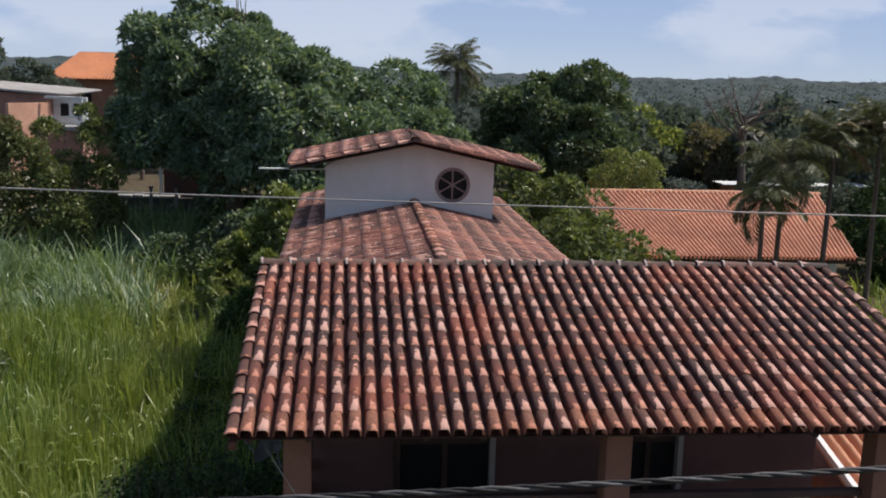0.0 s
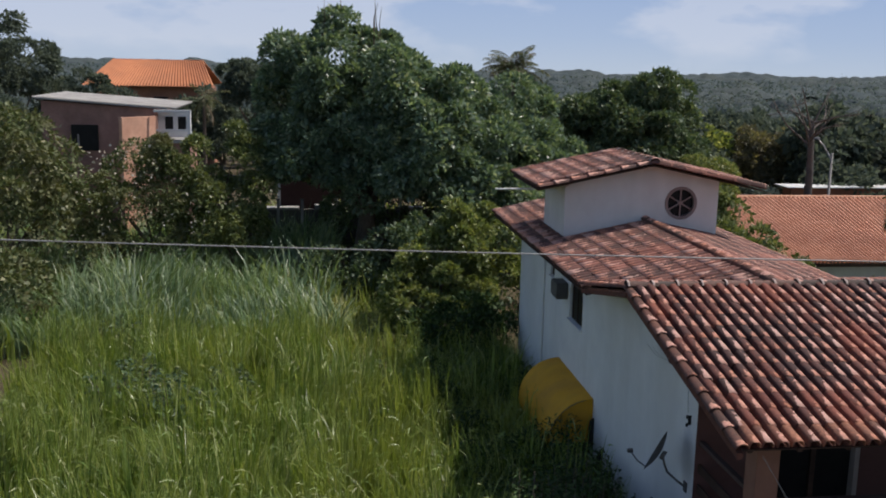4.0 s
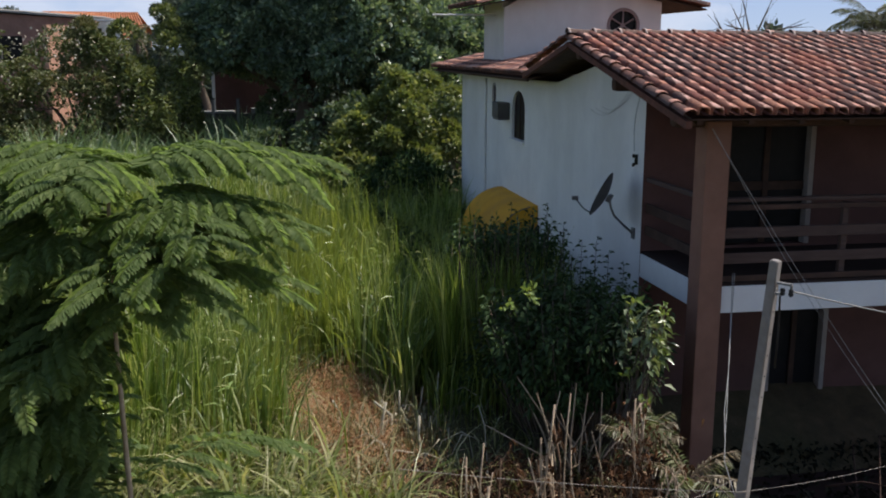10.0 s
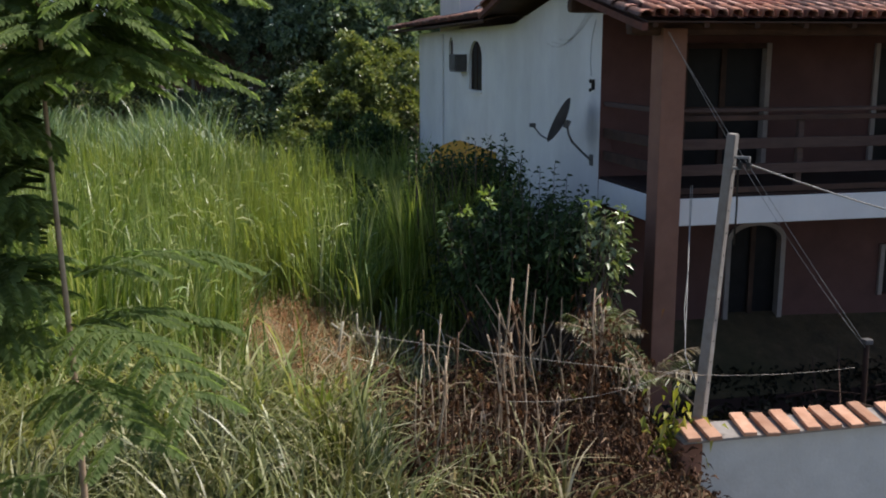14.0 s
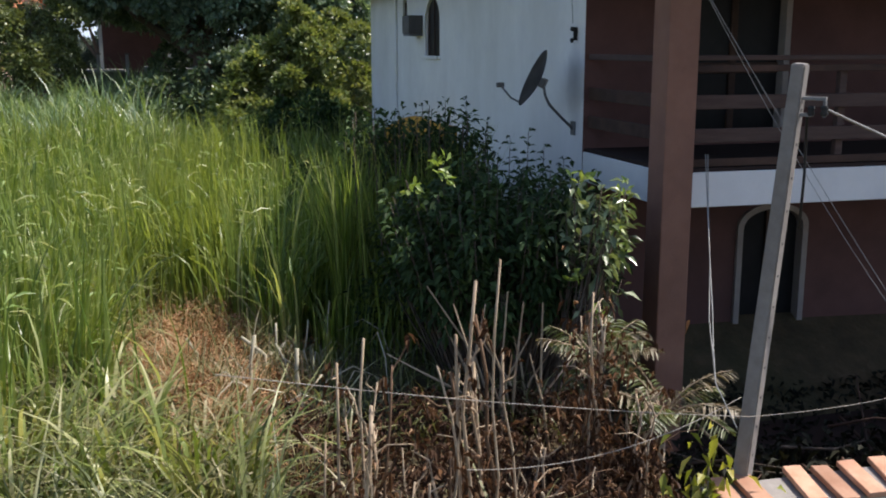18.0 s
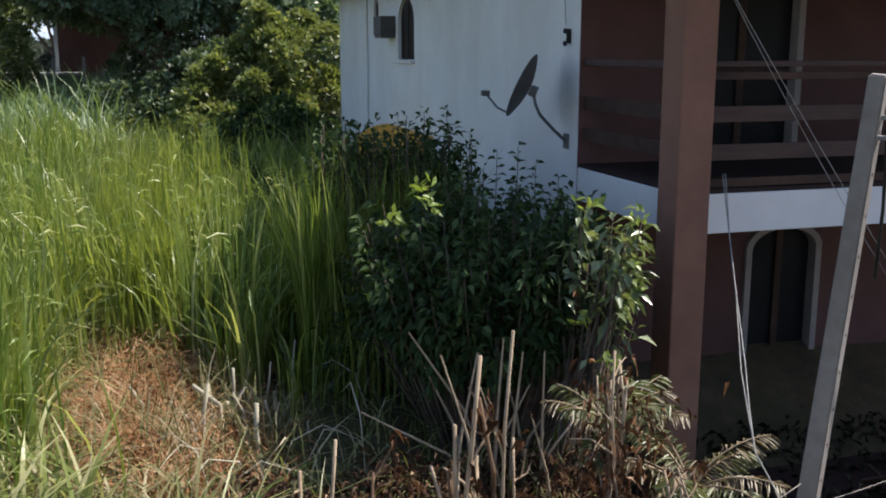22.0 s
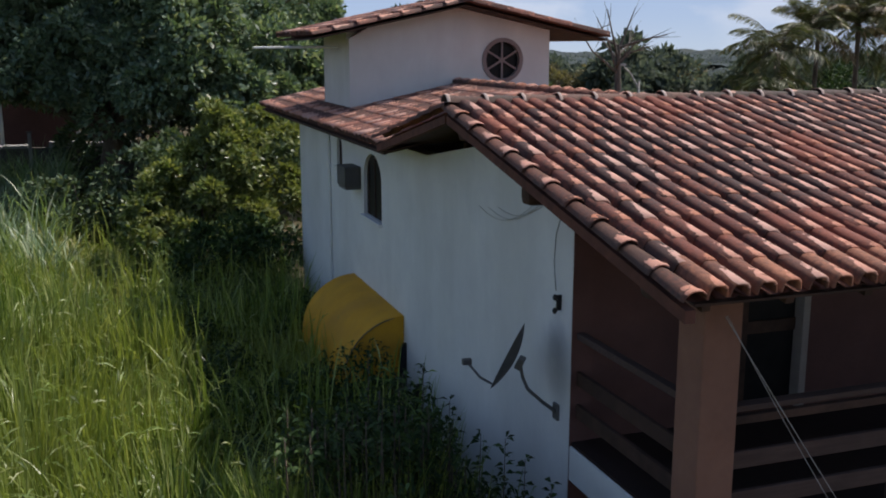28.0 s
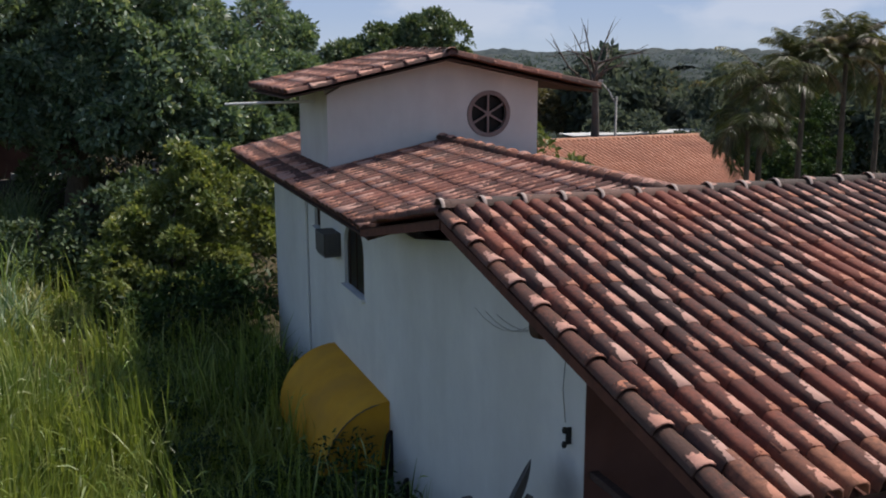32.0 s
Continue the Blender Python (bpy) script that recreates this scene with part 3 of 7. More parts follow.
def slope_frame(origin, right, up):
    """Matrix of a slope: local x along the eave, y up the slope, z out of it."""
    r, u = Vector(right).normalized(), Vector(up).normalized()
    n = r.cross(u)
    m = Matrix((r, u, n)).transposed().to_4x4()
    m.translation = Vector(origin)
    return m


def lay_slope(parent, frame_m, width, length, rng, keep=None, single=None, name="tile", material="tile", pitch=PITCH, row=ROW, eave=False):
    """Covers a slope with tiles: single(x, y) picks those that are objects of their own, the rest becomes one mesh; pans below."""
    ncol, nrow = int(round(width / pitch)), int(math.ceil(length / row))
    rest, alongs = [], []
    tv, tq, ta = TILE
    pans = []
    R = np.array(frame_m.to_3x3())
    o = np.array(frame_m.translation)
    pprof = np.array([(-0.5, 0.7), (-0.4, 0.2), (0, 0.0), (0.4, 0.2), (0.5, 0.7)])
    for c in range(ncol + 1):
        x0 = c * pitch
        seg = []
        for r in range(nrow * 2 + 1):
            y = min(r * row / 2, length + 0.05)
            p = o + R @ np.array((x0 - pitch / 2, y, 0.02))
            if keep and not keep(*p):
                if len(seg) > 1:
                    pans.append(seg)
                seg = []
                continue
            seg.append(np.array([R @ np.array((x0 - pitch / 2 + a * pitch * 0.95, y, b * 0.03 + (0.008 if r % 2 == 0 else 0))) + o for a, b in pprof]))
        if len(seg) > 1:
            pans.append(seg)
        if c == ncol:
            break
        for r in range(nrow):
            y0 = r * row - 0.03
            x, y = x0 + rng.normal(0, 0.006), y0 + rng.normal(0, 0.008)
            turn = rng.normal(0, 0.014)
            z = 0.018 + abs(rng.normal(0, 0.003))
            mid = o + R @ np.array((x0, y0 + row * 0.5, 0.03))
            if keep and not keep(*mid):
                continue
            y = min(y, length - 0.4)
            mm = frame_m @ Matrix.Translation((x, y, z)) @ Matrix.Rotation(turn, 4, "Z") @ Matrix.Rotation(rng.normal(0, 0.008), 4, "Y")
            if (single and single(mid[0], mid[1])) or (eave and r == 0):
                ob = new(name, TILE_MESH["tile_eave" if eave and r == 0 else material])
                ob.parent = parent
                ob.matrix_basis = mm
            else:
                a = np.array(mm)
                rest.append((tv @ a[:3, :3].T + a[:3, 3], tq))
                alongs.append(ta)
    if rest:
        v, q = joined(rest)
        me = with_along(np_mesh("tile_field", v, q), np.concatenate(alongs, axis=1))
        tagged(put("tile_field", me, material, parent), kind="stuff")
    pv = []
    for seg in pans:
        n = len(seg)
        v = np.concatenate(seg)
        q = [(i * 5 + k, i * 5 + k + 1, (i + 1) * 5 + k + 1, (i + 1) * 5 + k) for i in range(n - 1) for k in range(4)]
        pv.append((v, q))
    if pv:
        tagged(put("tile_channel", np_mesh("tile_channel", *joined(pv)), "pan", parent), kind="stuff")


def lay_ridge(parent, a, b, rng, step=0.36, name="ridge_tile", scale=1.0, side=(0, 0, 1), material="tile_ridge", wobble=1.0):
    """A line of half-round cap tiles from a to b."""
    a, b = Vector(a), Vector(b)
    d = (b - a).normalized()
    up = Vector(side)
    r = d.cross(up).normalized()
    n = r.cross(d)
    m = Matrix((r, d, n)).transposed().to_4x4()
    count = max(1, int((b - a).length / step))
    for i in range(count):
        mm = m.copy()
        mm.translation = a + d * (i * (b - a).length / count) + Vector((rng.normal(0, 0.003), rng.normal(0, 0.003), rng.normal(0, 0.003))) * wobble
        ob = new(name, RIDGE_MESH[material])
        ob.parent = parent
        ob.matrix_basis = mm @ Matrix.Rotation(rng.normal(0, 0.02), 4, "Y") @ Matrix.Diagonal((scale, 1, scale, 1))


# ---- the house ----
WALL_X, FRONT_Y, BACK_Y, RIGHT_X = -0.48, 12.05, 24.0, 3.35
EAVE_Y, EAVE_Z, RIDGE_Y, RIDGE_Z = 9.35, 5.215, 13.5, 6.07
SLOPE = (RIDGE_Z - EAVE_Z) / (RIDGE_Y - EAVE_Y)
BACK_EAVE_Y = 16.02
REAR_X, REAR_Z, REAR_EAVE_Z, REAR_HALF = 1.42, 5.98, 5.46, 2.47
MAIN_X0, MAIN_X1 = -1.12, 6.95
house = thing("house", (2.0, 16.0, 0.4), "two-storey white house with old clay tile roofs and brown verandah posts", "house")


def front_slope_z(y):
    return EAVE_Z + SLOPE * (y - EAVE_Y)


def back_slope_z(y):
    return RIDGE_Z - SLOPE * (y - RIDGE_Y)


def rear_z(x):
    return REAR_Z - (REAR_Z - REAR_EAVE_Z) / REAR_HALF * abs(x - REAR_X)


def arched(bm_width, height, arch, n=10):
    """Outline of an opening with an arched head, in width and height."""
    w = bm_width / 2
    pts = [(-w, 0), (w, 0)]
    for i in range(n + 1):
        a = math.pi * i / n
        pts.append((w * math.cos(a), height - arch + arch * math.sin(a)))
    return pts


def side_wall():
    """The long white wall: its head follows the roofs; arched openings go through it."""
    prof = [(FRONT_Y, 0.2), (BACK_Y, 0.2), (BACK_Y, 5.36), (16.0, 5.36), (RIDGE_Y, front_slope_z(RIDGE_Y) - 0.31), (FRONT_Y, front_slope_z(FRONT_Y) - 0.29)]
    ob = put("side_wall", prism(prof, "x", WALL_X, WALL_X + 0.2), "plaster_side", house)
    for yc, z0, w, h, arch in ((18.57, 4.17, 0.98, 0.95, 0.36), (20.62, 4.72, 0.36, 0.5, 0.18)):
        cutm = bpy.data.meshes.new("cut")
        cb = prism([(yc + u, z0 + v) for u, v in arched(w, h, arch)], "x", WALL_X - 0.3, WALL_X + 0.5)
        cb.to_mesh(cutm)
        cb.free()
        cut = bpy.data.objects.new("cut", cutm)
        scene.collection.objects.link(cut)
        mod = ob.modifiers.new("opening", "BOOLEAN")
        mod.operation, mod.object, mod.solver = "DIFFERENCE", cut, "EXACT"
        dep = bpy.context.evaluated_depsgraph_get()
        me = bpy.data.meshes.new_from_object(ob.evaluated_get(dep))
        ob.modifiers.clear()
        ob.data = me
        bpy.data.objects.remove(cut)
        win = put("window", prism([(yc + u * 0.99, z0 + 0.004 + v * 0.99) for u, v in arched(w, h, arch)], "x", WALL_X + 0.05, WALL_X + 0.075), "dark", house, "arched window with dark shutters in the white side wall")
        for k in (-0.36, 0.0, 0.36):
            put("mullion", box(WALL_X + 0.035, WALL_X + 0.06, yc + k * w - 0.012, yc + k * w + 0.012, z0 + 0.01, z0 + h - arch * (0.1 + abs(k)), 0.003), "beam", win)
        put("sill", box(WALL_X - 0.06, WALL_X + 0.04, yc - w / 2 - 0.05, yc + w / 2 + 0.05, z0 - 0.05, z0 - 0.004, 0.008), "plaster", win)


side_wall()
put("back_wall", box(WALL_X + 0.2, RIGHT_X, BACK_Y - 0.2, BACK_Y, 0.2, 5.36), "plaster", house)
put("right_wall", box(RIGHT_X - 0.2, RIGHT_X, 16.3, BACK_Y - 0.2, 0.2, 5.36), "plaster", house)
put("wing_wall", box(6.15, 6.35, FRONT_Y, 16.1, 0.2, 5.4), "redwall", house)
put("wing_back_wall", box(RIGHT_X, 6.35, 16.1, 16.3, 0.2, 5.36), "plaster", house)


def front_wall():
    """The verandah's rear wall on both floors, with openings for the doors and a window."""
    holes = [(0.67, 1.985, 3.27, 5.0), (1.46, 2.39, 0.45, 2.56), (3.95, 4.9, 1.35, 2.12), (3.6, 4.5, 3.27, 5.0)]
    xs = sorted({WALL_X + 0.2, 6.15, *[v for h in holes for v in h[:2]]})
    zs = sorted({0.2, 5.4, *[v for h in holes for v in h[2:]]})
    bm = bmesh.new()
    for a, b in zip(xs, xs[1:]):
        for c, d in zip(zs, zs[1:]):
            if not any(h[0] <= a and b <= h[1] and h[2] <= c and d <= h[3] for h in holes):
                box(a, b, FRONT_Y, FRONT_Y + 0.18, c, d, 0, bm)
    bmesh.ops.remove_doubles(bm, verts=bm.verts, dist=0.0005)
    put("front_wall", bm, "redwall", house)
    for x0, x1, z0, z1 in holes:
        is_door = z1 - z0 > 1.2
        op = put("door" if is_door else "window", box(x0 + 0.06, x1 - 0.06, FRONT_Y + 0.09, FRONT_Y + 0.12, z0 + 0.01, z1 - 0.06, 0.004), "dark", house,
                 "dark glazed door in a pale frame" if is_door else "dark window in a pale frame")
        arch_head = is_door and z0 < 1.0
        for a, b in ((x0, x0 + 0.075), (x1 - 0.075, x1)):
            put("jamb", box(a, b, FRONT_Y - 0.04, FRONT_Y + 0.1, z0 + 0.003, z1 - (0.3 if arch_head else 0.003), 0.008), "beam" if x0 < 1.0 and a == x0 else "frame_white", op)
        if arch_head:
            xc, w, spring = (x0 + x1) / 2, (x1 - x0) / 2, z1 - 0.298
            arc = lambda r, rise: [(xc + r * math.cos(t), spring + rise * math.sin(t)) for t in np.linspace(0, math.pi, 21)]
            put("arch_frame", prism(arc(w, 0.28) + arc(w - 0.075, 0.215)[::-1], "y", FRONT_Y - 0.04, FRONT_Y + 0.1), "frame_white", op)
            for half in (arc(w, 0.28)[:11] + [(xc, z1), (x1, z1)], arc(w, 0.28)[10:] + [(x0, z1), (xc, z1)]):
                put("spandrel", prism(half, "y", FRONT_Y + 0.004, FRONT_Y + 0.17), "redwall", house)
            put("door_stile", box(xc - 0.04, xc + 0.04, FRONT_Y + 0.055, FRONT_Y + 0.088, z0 + 0.02, z1 - 0.1, 0.004), "beam", op)
            continue
        put("lintel", box(x0 + 0.078, x1 - 0.078, FRONT_Y - 0.03, FRONT_Y + 0.1, z1 - 0.075, z1 - 0.003, 0.008), "beam" if is_door else "frame_white", op)
        if is_door:
            put("door_rail", box(x0 + 0.08, x1 - 0.08, FRONT_Y + 0.06, FRONT_Y + 0.088, z0 + 0.75, z0 + 0.87, 0.004), "beam", op)
            put("door_stile", box((x0 + x1) / 2 - 0.04, (x0 + x1) / 2 + 0.04, FRONT_Y + 0.055, FRONT_Y + 0.088, z0 + 0.02, z1 - 0.08, 0.004), "beam", op)


front_wall()
put("corner_facing", box(WALL_X + 0.003, WALL_X + 0.2, FRONT_Y - 0.014, FRONT_Y - 0.002, 0.2, 5.36), "redwall", house)
put("floor_slab", box(WALL_X + 0.004, 6.35, 10.05, FRONT_Y - 0.003, 2.88, 3.20, 0.012), "plaster", house, "white-painted edge of the upper floor slab")
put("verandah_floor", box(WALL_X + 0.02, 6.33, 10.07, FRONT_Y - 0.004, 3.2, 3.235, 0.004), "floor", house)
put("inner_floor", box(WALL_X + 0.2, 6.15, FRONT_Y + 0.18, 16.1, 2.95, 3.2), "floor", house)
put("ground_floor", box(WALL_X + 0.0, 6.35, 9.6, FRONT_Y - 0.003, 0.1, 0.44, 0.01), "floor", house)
for px in (-0.62, 2.85, 5.93):
    put("post", box(px, px + 0.29, 9.9, 10.2, 0.3, 5.13, 0.014), "brown", house, "brown-painted square post")


def railing():
    rail = put("railing", box(-0.31, 2.82, 10.06, 10.16, 4.19, 4.235, 0.01), "wood", house, "weathered wooden balcony railing")
    put("rail_lower", box(-0.31, 2.82, 10.085, 10.135, 4.09, 4.15, 0.006), "beam", rail)
    put("kick_board", box(-0.31, 2.82, 10.09, 10.13, 3.245, 3.315, 0.006), "beam", rail)
    for x0, x1 in ((3.17, 5.9),):
        put("rail_top", box(x0, x1, 10.06, 10.16, 4.16, 4.24, 0.01), "wood", rail)
        put("rail_lower", box(x0, x1, 10.085, 10.135, 4.035, 4.10, 0.006), "wood", rail)
        for z in (3.76, 3.46):
            put("rail_board", box(x0, x1, 10.09, 10.13, z, z + 0.125, 0.006), "wood", rail)
    for z in (3.76, 3.46):
        put("rail_board", box(-0.31, 2.82, 10.09, 10.13, z, z + 0.125, 0.006), "wood", rail)
    for x in (1.27, 4.0, 4.95):
        put("baluster", box(x, x + 0.075, 10.135, 10.2, 3.24, 4.155, 0.006), "wood", rail)
    put("rail_top", box(-0.44, -0.36, 10.22, FRONT_Y - 0.02, 4.175, 4.235, 0.01), "wood", rail)
    for z in (3.76, 3.46):
        put("rail_board", box(-0.43, -0.39, 10.22, FRONT_Y - 0.02, z, z + 0.125, 0.006), "beam", rail)


railing()


# roof timbers
for y, nm, drop in ((10.05, "eave_beam", 0.115), (11.98, "purlin", 0.19), (RIDGE_Y, "ridge_beam", 0.115)):
    z = front_slope_z(y) - drop
    put(nm, box(-0.98, 6.8, y - 0.09, y + 0.09, z - 0.19, z, 0.06), "beam", house, "dark timber roof beam")
for ya, yb, zf in ((EAVE_Y + 0.02, RIDGE_Y - 0.02, front_slope_z), (RIDGE_Y + 0.02, BACK_EAVE_Y - 0.05, back_slope_z)):
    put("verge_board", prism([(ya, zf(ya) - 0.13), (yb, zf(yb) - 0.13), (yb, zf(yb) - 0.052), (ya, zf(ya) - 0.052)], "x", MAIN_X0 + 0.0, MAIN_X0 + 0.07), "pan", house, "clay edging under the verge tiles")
put("purlin", box(-0.2, 6.1, 15.4, 15.52, back_slope_z(15.46) - 0.25, back_slope_z(15.46) - 0.115, 0.012), "beam", house)
for i in range(14):
    x = -0.93 + i * 0.59
    a = slope_frame((x, EAVE_Y + 0.1, front_slope_z(EAVE_Y + 0.1) - 0.11), (1, 0, 0), (0, 1, SLOPE))
    put("rafter", box(-0.03, 0.03, 0, 4.1, 0, 0.07, 0.004, None, a), "beam", house)

rng = np.random.RandomState(11)
main_roof = put("main_roof", prism([(EAVE_Y + 0.05, front_slope_z(EAVE_Y + 0.05) - 0.035), (RIDGE_Y, RIDGE_Z - 0.035), (BACK_EAVE_Y, back_slope_z(BACK_EAVE_Y) - 0.035),
                                    (BACK_EAVE_Y, back_slope_z(BACK_EAVE_Y) - 0.05), (RIDGE_Y, RIDGE_Z - 0.05), (EAVE_Y + 0.05, front_slope_z(EAVE_Y + 0.05) - 0.05)], "x", MAIN_X0 + 0.08, MAIN_X1 - 0.05), "beam", house,
                "low-pitched roof of weathered blackened clay tiles")
fl = math.hypot(RIDGE_Y - EAVE_Y, RIDGE_Z - EAVE_Z)
lay_slope(main_roof, slope_frame((MAIN_X0 + 0.16, EAVE_Y, EAVE_Z), (1, 0, 0), (0, 1, SLOPE)), MAIN_X1 - MAIN_X0 - 0.2, fl, rng, None, lambda x, y: x < 3.0, eave=True)
bl = math.hypot(BACK_EAVE_Y - RIDGE_Y, RIDGE_Z - back_slope_z(BACK_EAVE_Y))
lay_slope(main_roof, slope_frame((MAIN_X1 - 0.1, BACK_EAVE_Y, back_slope_z(BACK_EAVE_Y)), (-1, 0, 0), (0, -1, SLOPE)), MAIN_X1 - MAIN_X0 - 0.2, bl, rng,
          lambda x, y, z: x > REAR_X + REAR_HALF or x < REAR_X - REAR_HALF or back_slope_z(y) > rear_z(x) - 0.02)
lay_ridge(main_roof, (MAIN_X0 - 0.02, RIDGE_Y, RIDGE_Z + 0.065), (MAIN_X1, RIDGE_Y, RIDGE_Z + 0.065), rng, 0.38, scale=0.8, wobble=0.5)
lay_ridge(main_roof, (MAIN_X0 + 0.03, EAVE_Y - 0.03, EAVE_Z + 0.01), (MAIN_X0 + 0.03, RIDGE_Y, RIDGE_Z + 0.01), rng, 0.36, "verge_tile", 0.76, material="tile_verge")
lay_ridge(main_roof, (MAIN_X0 + 0.03, BACK_EAVE_Y, back_slope_z(BACK_EAVE_Y) + 0.03), (MAIN_X0 + 0.03, RIDGE_Y, RIDGE_Z + 0.03), rng, 0.36, "verge_tile", 0.76, material="tile_verge")
lay_ridge(main_roof, (MAIN_X1, EAVE_Y - 0.03, EAVE_Z + 0.03), (MAIN_X1, RIDGE_Y, RIDGE_Z + 0.03), rng, 0.36, "verge_tile", 0.76, material="tile_verge")

RS = (REAR_Z - REAR_EAVE_Z) / REAR_HALF
R_Y0, R_Y1 = RIDGE_Y + 0.1, 25.0
TX0, TX1, TY0, TY1 = -0.4, 3.06, 20.15, 22.0
rear_roof = put("rear_roof", prism([(REAR_X - REAR_HALF, REAR_EAVE_Z - 0.035), (REAR_X, REAR_Z - 0.035), (REAR_X + REAR_HALF, REAR_EAVE_Z - 0.035),
                                    (REAR_X + REAR_HALF, REAR_EAVE_Z - 0.06), (REAR_X, REAR_Z - 0.06), (REAR_X - REAR_HALF, REAR_EAVE_Z - 0.06)], "y", 15.9, R_Y1 - 0.05), "beam", house,
                "low rear roof of reddish old clay tiles")


def rear_keep(x, y, z):
    if y < BACK_EAVE_Y and back_slope_z(y) > rear_z(x) + 0.0:
        return False
    return not (TX0 < x < TX1 and TY0 < y < TY1)


rl = math.hypot(REAR_HALF, REAR_Z - REAR_EAVE_Z)
lay_slope(rear_roof, slope_frame((REAR_X - REAR_HALF, R_Y1, REAR_EAVE_Z), (0, -1, 0), (1, 0, RS)), R_Y1 - R_Y0, rl, rng, rear_keep, lambda x, y: y < 20.3, material="tile_pink")
lay_slope(rear_roof, slope_frame((REAR_X + REAR_HALF, R_Y0, REAR_EAVE_Z), (0, 1, 0), (-1, 0, RS)), R_Y1 - R_Y0, rl, rng, rear_keep, material="tile_pink")
lay_ridge(rear_roof, (REAR_X, TY0 - 0.02, REAR_Z + 0.085), (REAR_X, RIDGE_Y + 0.4, REAR_Z + 0.085), rng, 0.36, scale=0.95, wobble=0.6, material="tile_verge")
put("rear_eave_board", box(REAR_X - REAR_HALF + 0.05, REAR_X - REAR_HALF + 0.09, 16.1, R_Y1 - 0.1, REAR_EAVE_Z - 0.085, REAR_EAVE_Z - 0.055, 0.004), "beam", house)


def tower():
    """The water-tank tower: four plaster walls, a round window with spokes in the front one, a gable roof of its own."""
    ax, top, eave, half = 1.40, 7.33, 6.80, 2.5
    ts = (top - eave) / half
    hx, hz, hr = 2.21, 6.43, 0.33
    n = 48
    bm = bmesh.new()
    tz = lambda x: top - ts * abs(x - ax) - 0.03
    outer = []
    for i in range(n):
        a = 2 * math.pi * i / n
        d = Vector((math.cos(a), math.sin(a)))
        best = 1e9
        if d.x > 1e-6:
            best = min(best, (TX1 - hx) / d.x)
        if d.x < -1e-6:
            best = min(best, (TX0 - hx) / d.x)
        if d.y < -1e-6:
            best = min(best, (5.35 - hz) / d.y)
        for sx in (-1, 1):
            den = d.y + sx * ts * d.x
            if den > 1e-6:
                best = min(best, (top - 0.03 - sx * ts * (hx - ax) - hz) / den)
        outer.append((hx + d.x * best, hz + d.y * best))
    inner = [(hx + hr * math.cos(2 * math.pi * i / n), hz + hr * math.sin(2 * math.pi * i / n)) for i in range(n)]
    rings = [[bm.verts.new((u, y, v)) for u, v in ring] for ring, y in ((outer, TY0), (inner, TY0), (inner, TY0 + 0.18), (outer, TY0 + 0.18))]
    for r0, r1 in zip(rings, rings[1:] + rings[:1]):
        for i in range(n):
            bm.faces.new((r0[i], r0[(i + 1) % n], r1[(i + 1) % n], r1[i]))
    bmesh.ops.recalc_face_normals(bm, faces=bm.faces[:])
    wall = put("tower_wall", bm, "plaster_pink", house, "pinkish-white plastered tower wall with a round window")
    gable = prism([(TX0, 5.35), (TX1, 5.35), (TX1, tz(TX1)), (ax, tz(ax)), (TX0, tz(TX0))], "y", TY1 - 0.18, TY1)
    put("tower_wall", gable, "plaster_pink", house)
    put("tower_wall", box(TX0, TX0 + 0.15, TY0 + 0.18, TY1 - 0.18, 5.35, tz(TX0)), "plaster_pink", house)
    put("tower_wall", box(TX1 - 0.15, TX1, TY0 + 0.18, TY1 - 0.18, 5.35, tz(TX1)), "plaster_pink", house)
    win = put("round_window", ring_mesh(hx, TY0 - 0.02, hz, hr + 0.035, hr - 0.03, 0.07), "frame_brown", house, "round window with a brown ring and six spokes")
    for i in range(3):
        a = math.pi * i / 3 + 0.52
        m = pose(hx, TY0 + 0.03, hz) @ Matrix.Rotation(-a, 4, "Y")
        put("spoke", box(-hr + 0.02, hr - 0.02, -0.012, 0.012, -0.016, 0.016, 0.004, None, m), "frame_brown", win)
    put("hub", prism([(hx + 0.045 * math.cos(k * math.pi / 6), hz + 0.045 * math.sin(k * math.pi / 6)) for k in range(12)], "y", TY0 + 0.01, TY0 + 0.05), "frame_brown", win)
    put("pane", prism([(hx + (hr - 0.02) * math.cos(k * math.pi / 16), hz + (hr - 0.02) * math.sin(k * math.pi / 16)) for k in range(32)], "y", TY0 + 0.09, TY0 + 0.1), "dark", win)
    roof = put("tower_roof", prism([(ax - half, eave - 0.03), (ax, top - 0.03), (ax + half, eave - 0.03), (ax + half, eave - 0.055), (ax, top - 0.055), (ax - half, eave - 0.055)], "y", 19.72, 22.4), "beam", house,
               "small gable roof of old clay tiles on the tower")
    length = math.hypot(half, top - eave)
    rt = np.random.RandomState(5)
    lay_slope(roof, slope_frame((ax - half, 22.42, eave), (0, -1, 0), (1, 0, ts)), 2.68, length, rt, None, lambda x, y: y < 21.2, material="tile_pink")
    lay_slope(roof, slope_frame((ax + half, 19.74, eave), (0, 1, 0), (-1, 0, ts)), 2.68, length, rt, None, lambda x, y: y < 21.2, material="tile_pink")
    lay_ridge(roof, (ax, 19.66, top + 0.035), (ax, 22.4, top + 0.035), rt)
    for s in (-1, 1):
        lay_ridge(roof, (ax + s * half, 19.74, eave + 0.02), (ax, 19.74, top + 0.02), rt, 0.36, "verge_tile", 0.8, material="tile_pink")
    for x in (ax - 1.7, ax, ax + 1.7):
        z = top - ts * abs(x - ax) - 0.06
        put("tower_beam", box(x - 0.05, x + 0.05, 20.34, 22.35, z - 0.11, z, 0.008), "beam", house)


